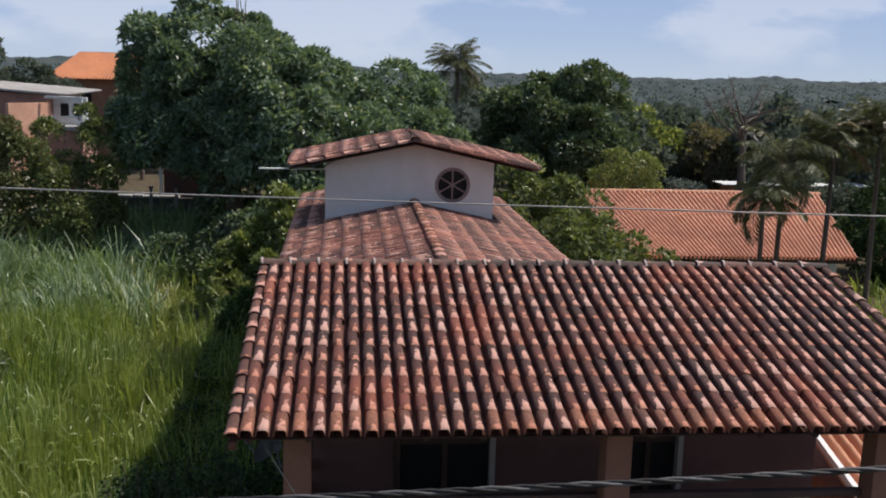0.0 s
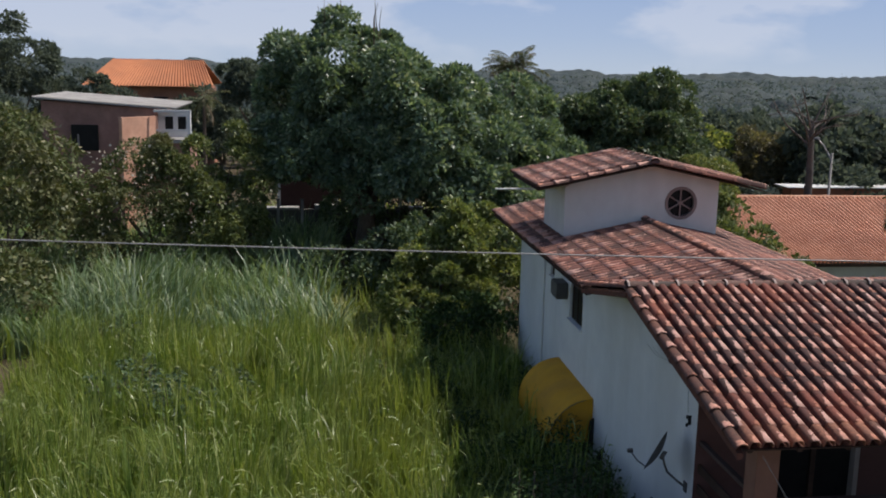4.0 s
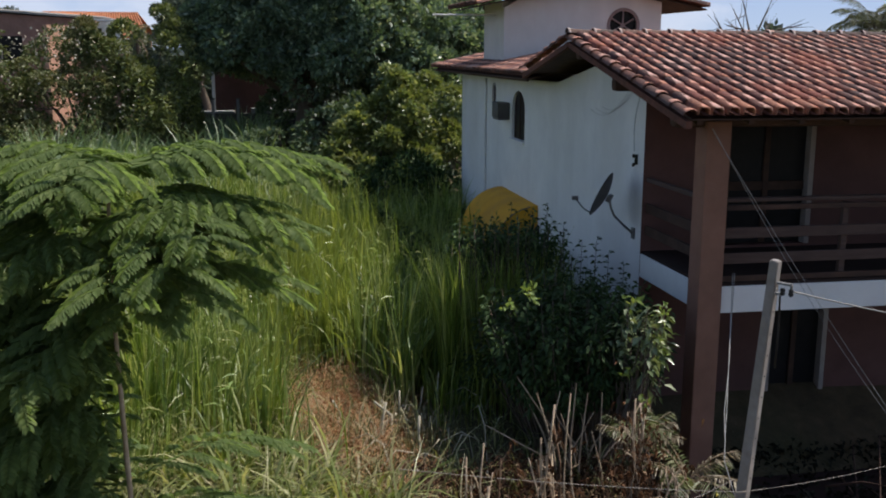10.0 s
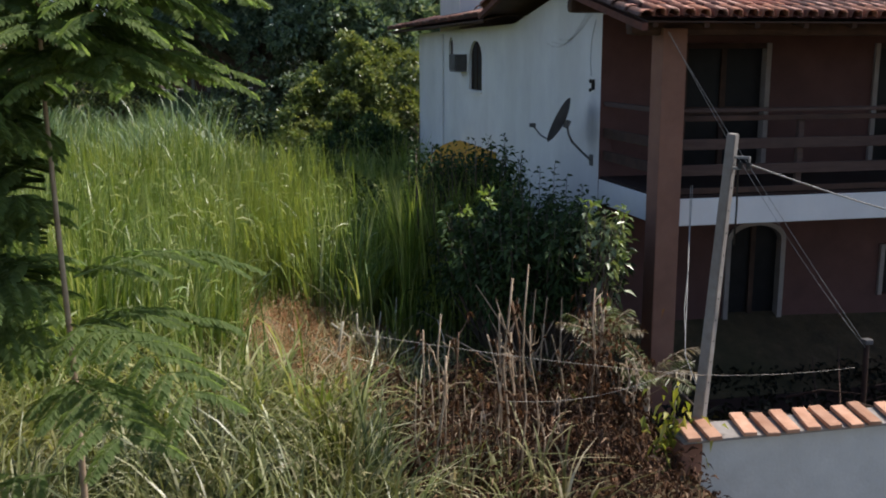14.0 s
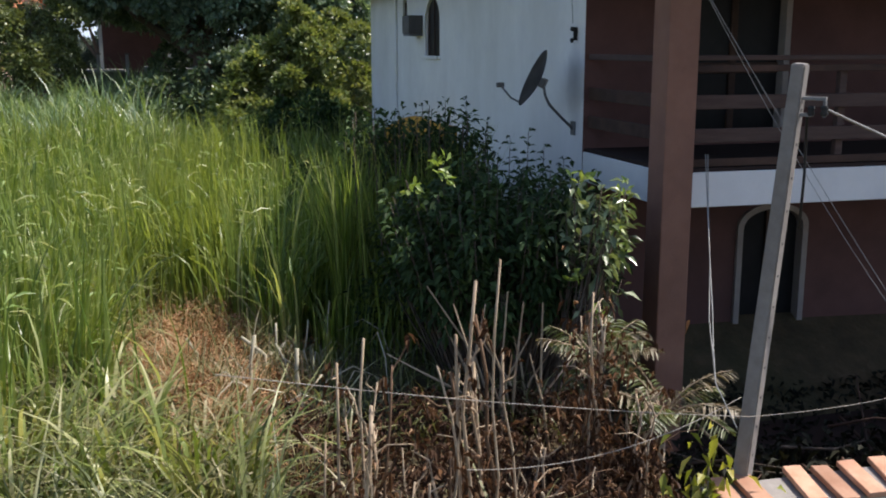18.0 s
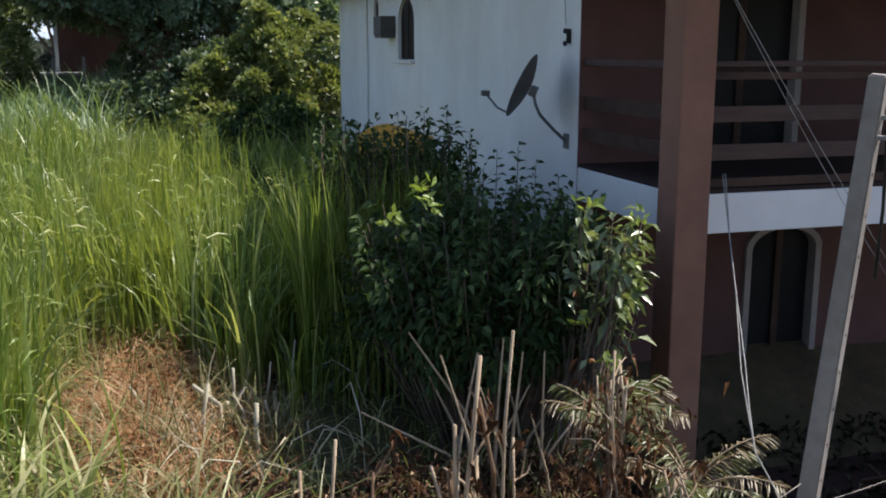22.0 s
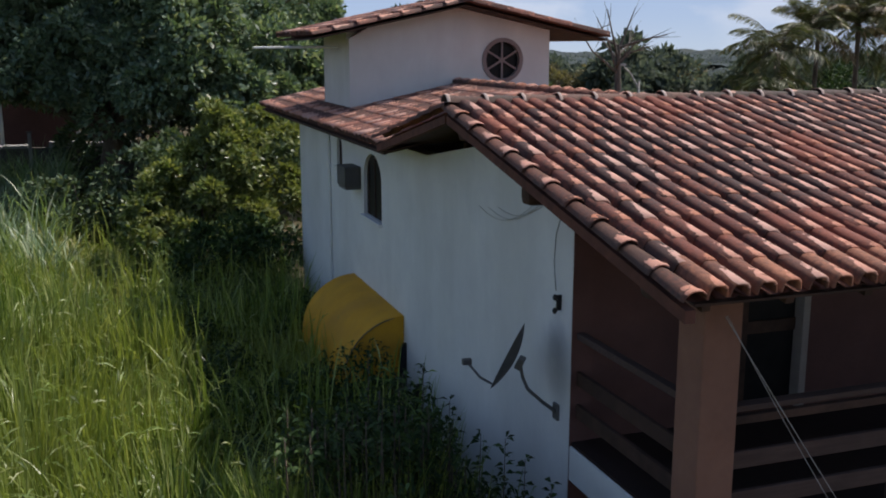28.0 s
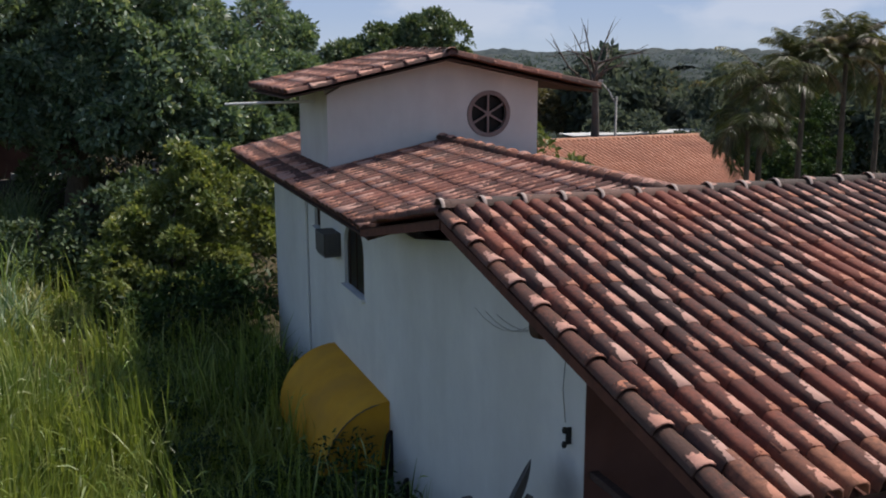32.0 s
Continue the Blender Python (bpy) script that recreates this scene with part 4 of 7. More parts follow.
def ring_mesh(cx, y0, cz, r_out, r_in, depth, n=40):
    bm = bmesh.new()
    rings = []
    for r, y in ((r_out, y0), (r_in, y0), (r_in, y0 + depth), (r_out, y0 + depth)):
        rings.append([bm.verts.new((cx + r * math.cos(2 * math.pi * i / n), y, cz + r * math.sin(2 * math.pi * i / n))) for i in range(n)])
    for a, b in zip(rings, rings[1:] + rings[:1]):
        for i in range(n):
            bm.faces.new((a[i], a[(i + 1) % n], b[(i + 1) % n], b[i]))
    bmesh.ops.recalc_face_normals(bm, faces=bm.faces[:])
    return bm


M["frame_brown"] = surface("brown_window_frame", [(0.3, (0.24, 0.17, 0.16)), (0.7, (0.34, 0.26, 0.245))], 6, 0.7, (0.2, 0.13, 0.12), 3, 0.4, 0.2, 50, 0.003)
tower()


# ---- fittings on the side wall ----
v, q = tube([(TX0 - 0.005, 20.88, 6.645), (-1.0, 20.88, 6.64), (-1.79, 20.88, 6.632)], 0.021, 10)
tagged(put("overflow_pipe", np_mesh("overflow_pipe", v, q), "plaster"), "white plastic overflow pipe sticking out of the tower wall", "pipe")


def awning():
    """Yellow canvas awning: a quarter-round hood with rounded end panels."""
    y0, y1, x0, out, ztop, drop = 17.02, 19.75, WALL_X - 0.004, 0.86, 3.09, 0.86
    n, k = 12, 8
    bm = bmesh.new()
    rows = []
    for i in range(n + 1):
        a = math.pi / 2 * i / n
        r = [bm.verts.new((x0 - out * math.sin(a), y0 + (y1 - y0) * j / k, ztop - drop * (1 - math.cos(a)))) for j in range(k + 1)]
        rows.append(r)
    for a, b in zip(rows, rows[1:]):
        for j in range(k):
            bm.faces.new((a[j], a[j + 1], b[j + 1], b[j]))
    for f in bm.faces:
        f.smooth = True
    hood = thing("awning", (x0, (y0 + y1) / 2, ztop - drop), "faded yellow canvas awning on the white side wall", "awning")
    put("canvas", bm, "awning", hood)
    for y in (y0, y1):
        e = bmesh.new()
        base = e.verts.new((x0, y, ztop))
        low = e.verts.new((x0, y, ztop - drop))
        prev = base
        for i in range(1, n + 1):
            a = math.pi / 2 * i / n
            v = e.verts.new((x0 - out * math.sin(a), y + (0.03 if y == y0 else -0.03) * math.sin(a * 2), ztop - drop * (1 - math.cos(a))))
            e.faces.new((low, prev, v))
            prev = v
        put("end_panel", e, "awning", hood)
    put("valance", box(x0 - out - 0.008, x0 - out + 0.004, y0, y1, ztop - drop - 0.14, ztop - drop), "awning", hood)
    for y in (y0 + 0.02, (y0 + y1) / 2, y1 - 0.02):
        v, q = tube([(x0 - (out - 0.012) * math.sin(a), y, ztop - 0.015 - (drop - 0.02) * (1 - math.cos(a))) for a in np.linspace(0, math.pi / 2, 10)], 0.012)
        put("rib", np_mesh("rib", v, q), "metal", hood)


awning()


def dish():
    """Satellite dish on an arm from the wall, with a feed arm."""
    base = Vector((WALL_X, 12.29, 3.43))
    centre = Vector((-0.89, 12.31, 3.95))
    d = thing("satellite_dish", base, "grey offset satellite dish on a bent wall arm", "satellite dish")
    aim = Vector((-0.70, 0.47, 0.39)).normalized()
    t = aim.to_track_quat("Z", "Y").to_matrix().to_4x4()
    bm = bmesh.new()
    rings = []
    for r in np.linspace(0.02, 1, 7):
        rings.append([bm.verts.new((0.29 * r * math.cos(a), 0.33 * r * math.sin(a), 0.075 * r * r)) for a in np.linspace(0, 2 * math.pi, 29)[:-1]])
    for a, b in zip(rings, rings[1:]):
        for i in range(28):
            bm.faces.new((a[i], a[(i + 1) % 28], b[(i + 1) % 28], b[i]))
    bm.faces.new(rings[0][::-1])
    bmesh.ops.solidify(bm, geom=bm.faces[:], thickness=0.012)
    for f in bm.faces:
        f.smooth = True
    bm.transform(Matrix.Translation(centre) @ t)
    put("reflector", bm, "dish", d)
    back = centre - aim * 0.05
    v, q = tube([base + Vector((-0.01, 0, 0)), base + Vector((-0.16, -0.03, 0.12)), base + Vector((-0.32, -0.06, 0.27)), back + Vector((0.02, -0.01, -0.13)), back], [0.018, 0.016, 0.016, 0.016, 0.015], 8)
    put("arm", np_mesh("arm", v, q), "metal", d)
    put("wall_plate", box(WALL_X - 0.025, WALL_X + 0.0, 12.24, 12.34, 3.36, 3.51, 0.006), "metal", d)
    foot = centre + t.to_3x3() @ Vector((0, -0.30, 0.07))
    if foot.z > centre.z:
        foot = centre + t.to_3x3() @ Vector((0, 0.30, 0.07))
    lnb = Vector((-1.25, 12.55, 3.90))
    v, q = tube([foot, foot * 0.5 + lnb * 0.5 + Vector((0, 0, -0.04)), lnb], 0.011, 6)
    put("feed_arm", np_mesh("feed_arm", v, q), "metal", d)
    put("feed_horn", box(-0.045, 0.04, -0.026, 0.026, -0.024, 0.03, 0.01, None, Matrix.Translation(lnb)), "metal", d)
    put("bracket", box(-0.06, 0.06, -0.05, 0.05, -0.05, 0.01, 0.008, None, Matrix.Translation(centre - aim * 0.03) @ t), "metal", d)


M["dish"] = surface("dish_grey", [(0.3, (0.17, 0.17, 0.175)), (0.7, (0.23, 0.23, 0.23))], 5, 0.6, (0.13, 0.12, 0.11), 3, 0.4, 0.1, 60, 0.002)
dish()


def ac_unit():
    u = thing("air_conditioner", (WALL_X - 0.17, 19.45, 4.52), "dirty grey window air conditioner through the side wall", "air conditioner")
    put("case", box(-0.74, WALL_X, 19.22, 19.72, 4.55, 4.86, 0.015), "acbox", u)
    for i in range(9):
        z = 4.57 + i * 0.032
        put("louvre", box(-0.71, -0.52, 19.205, 19.218, z, z + 0.016, 0.002), "metal", u)
    put("shelf", box(-0.72, WALL_X, 19.24, 19.70, 4.51, 4.548, 0.004), "metal", u)


M["acbox"] = surface("ac_case", [(0.3, (0.09, 0.088, 0.085)), (0.7, (0.15, 0.145, 0.14))], 4, 0.7, (0.09, 0.08, 0.07), 3, 0.6, 0.2, 40, 0.004)
ac_unit()
v, q = tube([(WALL_X - 0.03, 21.3, 5.3), (WALL_X - 0.035, 21.3, 2.6), (WALL_X - 0.03, 21.3, 1.2)], 0.028, 8)
tagged(put("downpipe", np_mesh("downpipe", v, q), "plaster"), "thin white downpipe on the side wall", "pipe")


def service_bracket():
    b = thing("cable_bracket", (WALL_X - 0.03, 12.27, 4.4), "black cable bracket with two insulators on the wall", "bracket")
    put("strap", box(WALL_X - 0.045, WALL_X, 12.255, 12.275, 4.38, 4.52, 0.003), "black", b)
    for z in (4.38, 4.50):
        v, q = tube([(WALL_X - 0.06, 12.265, z - 0.025), (WALL_X - 0.06, 12.265, z), (WALL_X - 0.06, 12.265, z + 0.025)], [0.014, 0.024, 0.014], 8)
        put("insulator", np_mesh("insulator", v, q), "black", b)
    pts = [(WALL_X - 0.05, 12.27, 4.56), (WALL_X - 0.03, 12.36, 4.8), (WALL_X - 0.03, 12.33, 5.05), (WALL_X - 0.03, 12.2, 5.3)]
    v, q = tube(pts, 0.0045, 5)
    tagged(put("wall_cable", np_mesh("wall_cable", v, q), "cable_grey"), "thin grey cable hanging on the wall", "cable")
    for k, sag in enumerate((0.22, 0.30, 0.36)):
        pts = [(WALL_X - 0.012 - 0.004 * k, 15.0 + 0.25 * k - 1.3 - t * (1.3 + 0.2 * k), 5.38 - sag * math.sin(math.pi * (0.25 + 0.75 * t)) - 0.15 * (1 - t) + 0.02 * k) for t in np.linspace(0, 1, 9)]
        v, q = tube(pts, 0.0032, 5)
        tagged(put("wall_cable", np_mesh("wall_cable", v, q), "cable_pale"), "thin slack cable along the white wall", "cable", "cables on the side wall")


M["cable_pale"] = surface("pale_cable", [(0.3, (0.4, 0.39, 0.37)), (0.7, (0.5, 0.49, 0.47))], 10, 0.6, None, bump=0.1)
service_bracket()


def shutter(y, z0, z1, w):
    s = thing("shutter", (WALL_X - w / 2, y, z0), "open dark arched shutter leaf at the side wall", "shutter", "open shutters")
    put("leaf", prism([(WALL_X - 0.004, z0), (WALL_X - w, z0), (WALL_X - w, z1 - 0.18), (WALL_X - w * 0.8, z1 - 0.06), (WALL_X - w * 0.4, z1), (WALL_X - 0.004, z1)], "y", y - 0.02, y + 0.02), "black", s)
    put("cross_bar", box(WALL_X - w * 0.95, WALL_X - 0.01, y - 0.032, y - 0.02, z0 + 0.25, z0 + 0.32, 0.003), "beam", s)


shutter(16.92, 1.5, 2.74, 0.10)
shutter(16.3, 1.4, 2.36, 0.10)


# ---- boundary wall, pole, cables ----
def boundary_wall():
    w = thing("boundary_wall", (2.5, 6.95, 0), "low white boundary wall capped with sloping clay tiles", "wall")
    put("wall_body", box(-1.52, 9.5, 6.9, 7.06, -0.2, 1.60, 0.012), "plaster_low", w)
    put("wall_end", box(-1.72, -1.523, 6.88, 7.08, -0.2, 1.58, 0.02), "brick", w, "bare brick end of the wall")
    put("mortar_bed", prism([(6.84, 1.602), (7.16, 1.602), (7.14, 1.66), (6.84, 1.625)], "x", -1.72, 9.5), "concrete", w)
    r = np.random.RandomState(3)
    x = -1.72
    k = 0
    proto = box(0, 0.118, 0, 0.37, 0, 0.038, 0.006)
    me = bpy.data.meshes.new("cap_tile")
    proto.to_mesh(me)
    proto.free()
    me.materials.append(M["captile"])
    while x < 9.3:
        ob = new("cap_tile", me)
        ob.parent = w
        ob.matrix_parent_inverse = Matrix.Translation(-Vector(w.location))
        ob.matrix_basis = pose(x + r.normal(0, 0.008), 6.80 + r.normal(0, 0.012), 1.632 + r.normal(0, 0.004), 8 + r.normal(0, 1.2), r.normal(0, 2.0), r.normal(0, 2.5) - 4)
        x += 0.205 if k != 1 else 0.33
        k += 1


M["captile"] = surface("cap_clay_tile", [(0.3, (0.46, 0.24, 0.15)), (0.7, (0.6, 0.36, 0.25))], 7, 0.85, (0.33, 0.17, 0.11), 3, 0.5, 0.4, 50, 0.006, rnd=0.5)
boundary_wall()


def pole():
    p = thing("utility_pole", (-1.44, 7.31, 0.3), "leaning square concrete service pole behind the boundary wall", "utility pole")
    top, foot = Vector((-1.385, 6.91, 4.215)), Vector((-1.44, 7.31, 0.3))
    d = (top - foot)
    turned = Vector((0.576, -0.816, 0)) - d.normalized() * d.normalized().dot(Vector((0.576, -0.816, 0)))
    m = slope_frame(foot, turned, d)
    bm = bmesh.new()
    prof = []
    for t, h in ((0, 0.052), (0.5, 0.046), (1, 0.039)):
        prof.append([bm.verts.new((sx * h, t * d.length, sz * h)) for sx, sz in ((-1, -1), (1, -1), (1, 1), (-1, 1))])
    for lo, hi in zip(prof, prof[1:]):
        for i in range(4):
            bm.faces.new((lo[i], lo[(i + 1) % 4], hi[(i + 1) % 4], hi[i]))
    bm.faces.new(prof[-1])
    bm.faces.new(prof[0][::-1])
    bmesh.ops.recalc_face_normals(bm, faces=bm.faces[:])
    bmesh.ops.bevel(bm, geom=[e for e in bm.edges if len({round(v.co.y, 3) for v in e.verts}) > 1 or e.verts[0].co.y > d.length - 0.01], offset=0.008, segments=2, affect="EDGES")
    bm.transform(m)
    put("shaft", bm, "concrete", p)
    for k in range(15):
        t = 0.25 + 0.049 * k
        wide = 0.052 + (0.039 - 0.052) * t
        put("bolt_hole", box(wide - 0.004, wide + 0.0025, -0.008, 0.008, -0.008, 0.008, 0.003, None, m @ Matrix.Translation((0, d.length * t, 0))), "black", p)
    at = foot + d * 0.952
    out = turned.normalized()
    arm = Matrix.Translation(at) @ Matrix.Rotation(math.atan2(out.y, out.x), 4, "Z")
    put("bracket", box(0.03, 0.17, -0.014, 0.014, -0.01, 0.01, 0.003, None, arm), "cable_grey", p, "pale bent steel bracket")
    put("bracket", box(0.03, 0.10, -0.014, 0.014, -0.10, -0.08, 0.003, None, arm), "cable_grey", p)
    put("clevis", box(0.155, 0.17, -0.014, 0.014, -0.10, -0.011, 0.003, None, arm), "metal", p)
    for dx, dz in ((0.162, -0.05), (0.09, -0.06)):
        c = at + out * dx + Vector((0, 0, dz))
        v, q = tube([c + Vector((0, 0, -0.028)), c + Vector((0, 0, -0.012)), c, c + Vector((0, 0, 0.012)), c + Vector((0, 0, 0.028))], [0.016, 0.024, 0.015, 0.024, 0.016], 10)
        put("insulator", np_mesh("insulator", v, q), "black", p)
    v, q = tube([at + out * 0.07 + Vector((0, 0, -0.08)), at + out * 0.078 + Vector((0, 0, -0.4)), at + out * 0.07 + Vector((0, 0, -0.72))], 0.008, 6)
    put("cable_tail", np_mesh("cable_tail", v, q), "black", p)
    return at


pole_at = pole()


def cable(points, radius, material, label, name="cable", group="", sag=0.0, n=24, sides=6):
    a, b = np.array(points[0], dtype=float), np.array(points[-1], dtype=float)
    if len(points) == 2:
        t = np.linspace(0, 1, n)[:, None]
        pts = a + (b - a) * t - np.array([0, 0, 1.0]) * sag * 4 * t * (1 - t)
    else:
        pts = np.array(points, dtype=float)
    v, q = tube(pts, radius, sides)
    return tagged(put(name, np_mesh(name, v, q), material), label, "cable", group)


cable([(x, 4.76 + 0.0035 * x, 8.237 - 0.0201 * x + 0.001 * x * x) for x in np.linspace(-45, 45, 60)], 0.004, "wire", "thin bare overhead wire across the lot", "overhead_wire")


def twisted_cable():
    x = np.linspace(-26, 26, 760)
    y, z = 4.0 + 0.0232 * x, 7.058 + 0.018 * x + 0.0035 * x * x
    c = thing("overhead_cable", (0, 4.0, 7.06), "thick twisted black overhead power cable", "cable")
    for k in range(3):
        ph = 2 * np.pi * (x / 0.42 + k / 3)
        put("strand", np_mesh("strand", *tube(np.stack([x, y + 0.009 * np.cos(ph), z + 0.009 * np.sin(ph)], axis=1), 0.0085, 5)), "cable_worn" if k == 2 else "black", c)


twisted_cable()
P = pole_at
E = Vector((P.x + 0.09, P.y - 0.13, P.z - 0.05))
cable([E, (5.95, 9.88, 2.3)], 0.008, "cable_grey", "grey service cable from the pole to the house post", "service_cable", sag=0.15)
cable([(-0.78, 9.46, 5.08), (1.62, 9.06, 1.6)], 0.003, "wire", "thin grey cable from the eave down to the yard post", "service_cable", sag=0.06)
cable([(-0.76, 9.47, 5.08), (1.60, 9.04, 1.58)], 0.0026, "wire", "thin grey cable from the eave down to the yard post", "service_cable", sag=0.16)
for off, drop in ((0.0, 0.0), (0.025, 0.05)):
    cable([(-0.14 + off, 10.04, 3.36), (-0.42 + off * 0.4, 9.48, 3.02 - drop), (-0.70 + off * 0.2, 8.92, 2.70 - drop), (-0.98 - off, 8.36, 2.40 - drop), (-1.13, 8.07, 2.22 - drop), (-1.26, 7.8, 2.07), (-1.4, 7.28, 1.95)], 0.0045, "cable_grey", "pale slack cables from the balcony to the pole", "hanging_cable", "slack cables at the balcony")
cable([(-4.6, 6.2, 2.95), (-1.5, 7.0, 2.15)], 0.0022, "rusty", "rusty fence wire strung through the dry stems", "fence_wire", sag=0.03)
cable([(-1.5, 7.0, 2.15), (1.2, 8.65, 1.5)], 0.0022, "rusty", "rusty fence wire strung to the yard", "fence_wire", sag=0.03)
cable([(-3.4, 6.5, 2.25), (-1.6, 6.95, 2.3)], 0.0022, "rusty", "rusty fence wire strung through the dry stems", "fence_wire", sag=0.12)

# thin yard post that carries the slack cables
yp = thing("yard_post", (1.62, 9.05, 0.4), "thin dark yard post with cables tied to it", "post")
v, q = tube([(1.62, 9.05, 0.35), (1.64, 9.06, 1.0), (1.62, 9.05, 1.62)], 0.03, 8)
put("stake", np_mesh("stake", v, q), "beam", yp)
put("cap", box(1.57, 1.67, 9.0, 9.1, 1.62, 1.68, 0.01), "metal", yp)


# ---- grass ----
def scatter(rng, n, x0, x1, y0, y1):
    return rng.uniform(x0, x1, n), rng.uniform(y0, y1, n)


def bare(x, y):
    """How bare the trampled brown patch is."""
    d = ((x + 4.6) / 0.8) ** 2 + ((y - 11.3) / 2.4) ** 2
    return np.clip(1.6 - d, 0, 1)


def lumps(x, y, s, seed):
    return np.array([noise.noise(Vector((a * s, b * s, seed))) for a, b in zip(x, y)])


def sweep(x, y, s):
    """The way in which the blades of one tuft lean together."""
    return 9.0 * lumps(x, y, s, 30.0) + 0.6


def grass():
    rg = np.random.RandomState(21)
    # tall green grass: upright stems in tufts, some arching over
    arr, flags_c, flags_a = [], [], []
    for n, x0, x1, y0, y1, h0, h1, w in ((30000, -10.8, -0.75, 9, 17, 0.9, 1.75, 0.024), (22000, -12.5, -0.75, 17, 25, 0.9, 1.7, 0.026), (5000, -17, -3.2, 25, 33, 0.8, 1.3, 0.034)):
        x, y = scatter(rg, n, x0, x1, y0, y1)
        l = lumps(x, y, 0.55, 3.0)
        tuft = lumps(x, y, 2.3, 9.0)
        open_ground = (bare(x, y) > rg.uniform(0, 1, n)) | ((y < 12.2) & (x > -3.6)) | ((y < 11.6) & (x > -4.4)) | ((y < 10.0) & (x > -6.5) & (rg.uniform(0, 1, n) > 0.25))
        path = (np.abs(x + 4.0 + 0.25 * (y - 24)) < 1.2) & (y > 20.5) & (y < 27) & (rg.uniform(0, 1, n) > 0.3)
        shady = (x > -3.0) & (y > 11) & (rg.uniform(0, 1, n) > 0.3)
        ok = ~(open_ground | path | shady) & (tuft + rg.uniform(-0.2, 0.2, n) > -0.17)
        x, y, l, tuft = x[ok], y[ok], l[ok], tuft[ok]
        h = rg.uniform(h0, h1, len(x)) * (1 + 0.45 * l + 0.42 * tuft)
        arch = rg.uniform(0, 1, len(x)) < 0.4
        lean = np.where(arch, rg.uniform(0.25, 0.6, len(x)), rg.uniform(0.02, 0.2, len(x)))
        base = np.stack([x, y, lot_z(x, y) - 0.02], axis=1)
        for sel, dr in ((arch, 0.5), (~arch, 0.16)):
            arr.append(blades(base[sel], h[sel], rg.uniform(0.7, 1.4, sel.sum()) * w, lean[sel], rg, dr, 6, sweep=sweep(x[sel], y[sel], 0.6)))
        k = rg.choice(len(x), len(x) // 8, replace=False)
        flags_c.append(base[k] + np.stack([rg.normal(0, 0.05, len(k)), rg.normal(0, 0.05, len(k)), h[k] * rg.uniform(0.6, 0.95, len(k))], axis=1))
        flags_a.append(np.concatenate([rg.normal(size=(len(k), 2)), rg.normal(0.1, 0.45, (len(k), 1))], axis=1))
    ob = put("tall_grass", np_mesh("tall_grass", *joined(arr)), "grass")
    tagged(ob, "dense waist-high bright green grass filling the vacant lot", "grass", kind="stuff")
    c, a = np.concatenate(flags_c), np.concatenate(flags_a)
    n = len(c)
    ob = put("bent_grass_blade", np_mesh("bent_grass_blade", *leaves(c, a, rg.uniform(0.12, 0.36, n), rg.uniform(0.014, 0.03, n), rg, 0.3, 0.25)), "grass_tip")
    tagged(ob, "pale bent blades on the tall grass", "grass", kind="stuff")
    # blue-green cane grass far back
    x, y = scatter(rg, 17000, -16, -5.0, 25.5, 38.5)
    ok = np.abs(x + 6.1 - (29.6 - y)) > 1.0 + lumps(x, y, 1.1, 4.0)
    x, y = x[ok], y[ok]
    h = rg.uniform(1.1, 2.3, len(x)) * (1 + 0.4 * lumps(x, y, 0.4, 8.0)) * np.clip(0.75 + (y - 24.5) / 14, 0.7, 1.1)
    v, q = blades(np.stack([x, y, lot_z(x, y) - 0.02], axis=1), h, rg.uniform(0.7, 1.3, len(x)) * 0.04, rg.uniform(0.1, 0.5, len(x)), rg, 0.55, 5, sweep=sweep(x, y, 0.6))
    tagged(put("cane_grass", np_mesh("cane_grass", v, q), "grass_blue"), "blue-green cane grass at the back of the lot", "grass", kind="stuff")
    # yellowing clumps at the edge of the cane
    arr = []
    for cx, cy, rad, n in ((-5.9, 28.6, 0.9, 900), (-5.2, 27.0, 0.7, 500), (-6.6, 30.6, 0.8, 600)):
        x, y = rg.normal(cx, rad * 0.6, n), rg.normal(cy, rad * 0.6, n)
        arr.append(blades(np.stack([x, y, lot_z(x, y) - 0.02], axis=1), rg.uniform(0.6, 1.5, n), rg.uniform(0.02, 0.045, n), rg.uniform(0.2, 0.8, n), rg, 0.7, 5))
    tagged(put("yellow_grass", np_mesh("yellow_grass", *joined(arr)), "grass_lime"), "yellowing grass tufts at the edge of the cane", "grass", kind="stuff")
    n = 5200
    t = rg.uniform(0, 1, n)
    x, y = -6.1 + 3.0 * t + rg.normal(0, 0.5, n), 29.6 - 3.0 * t + rg.normal(0, 0.9, n)
    v, q = blades(np.stack([x, y, lot_z(x, y) - 0.02], axis=1), rg.uniform(0.3, 0.95, n), rg.uniform(0.02, 0.045, n), rg.uniform(0.6, 1.6, n), rg, 1.0, 5, sweep=sweep(x, y, 0.8))
    tagged(put("flattened_grass", np_mesh("flattened_grass", v, q), "grass_lime"), "flattened yellowish grass on the way behind the house", "grass", kind="stuff")
    # drying grass in the foreground
    arr = []
    for n, x0, x1, y0, y1 in ((6200, -8.5, -4.3, 7.3, 10.6), (1500, -8.5, -4.3, 4.6, 7.3), (250, -4.3, -2.9, 5.6, 6.8), (2500, -7.0, -3.8, 10.0, 14.0)):
        x, y = scatter(rg, n, x0, x1, y0, y1)
        ok = (bare(x, y) < rg.uniform(0, 1, n)) & (lumps(x, y, 1.9, 5.0) + rg.uniform(-0.3, 0.3, n) > -0.25)
        x, y = x[ok], y[ok]
        h = rg.uniform(0.3, 1.0, len(x))
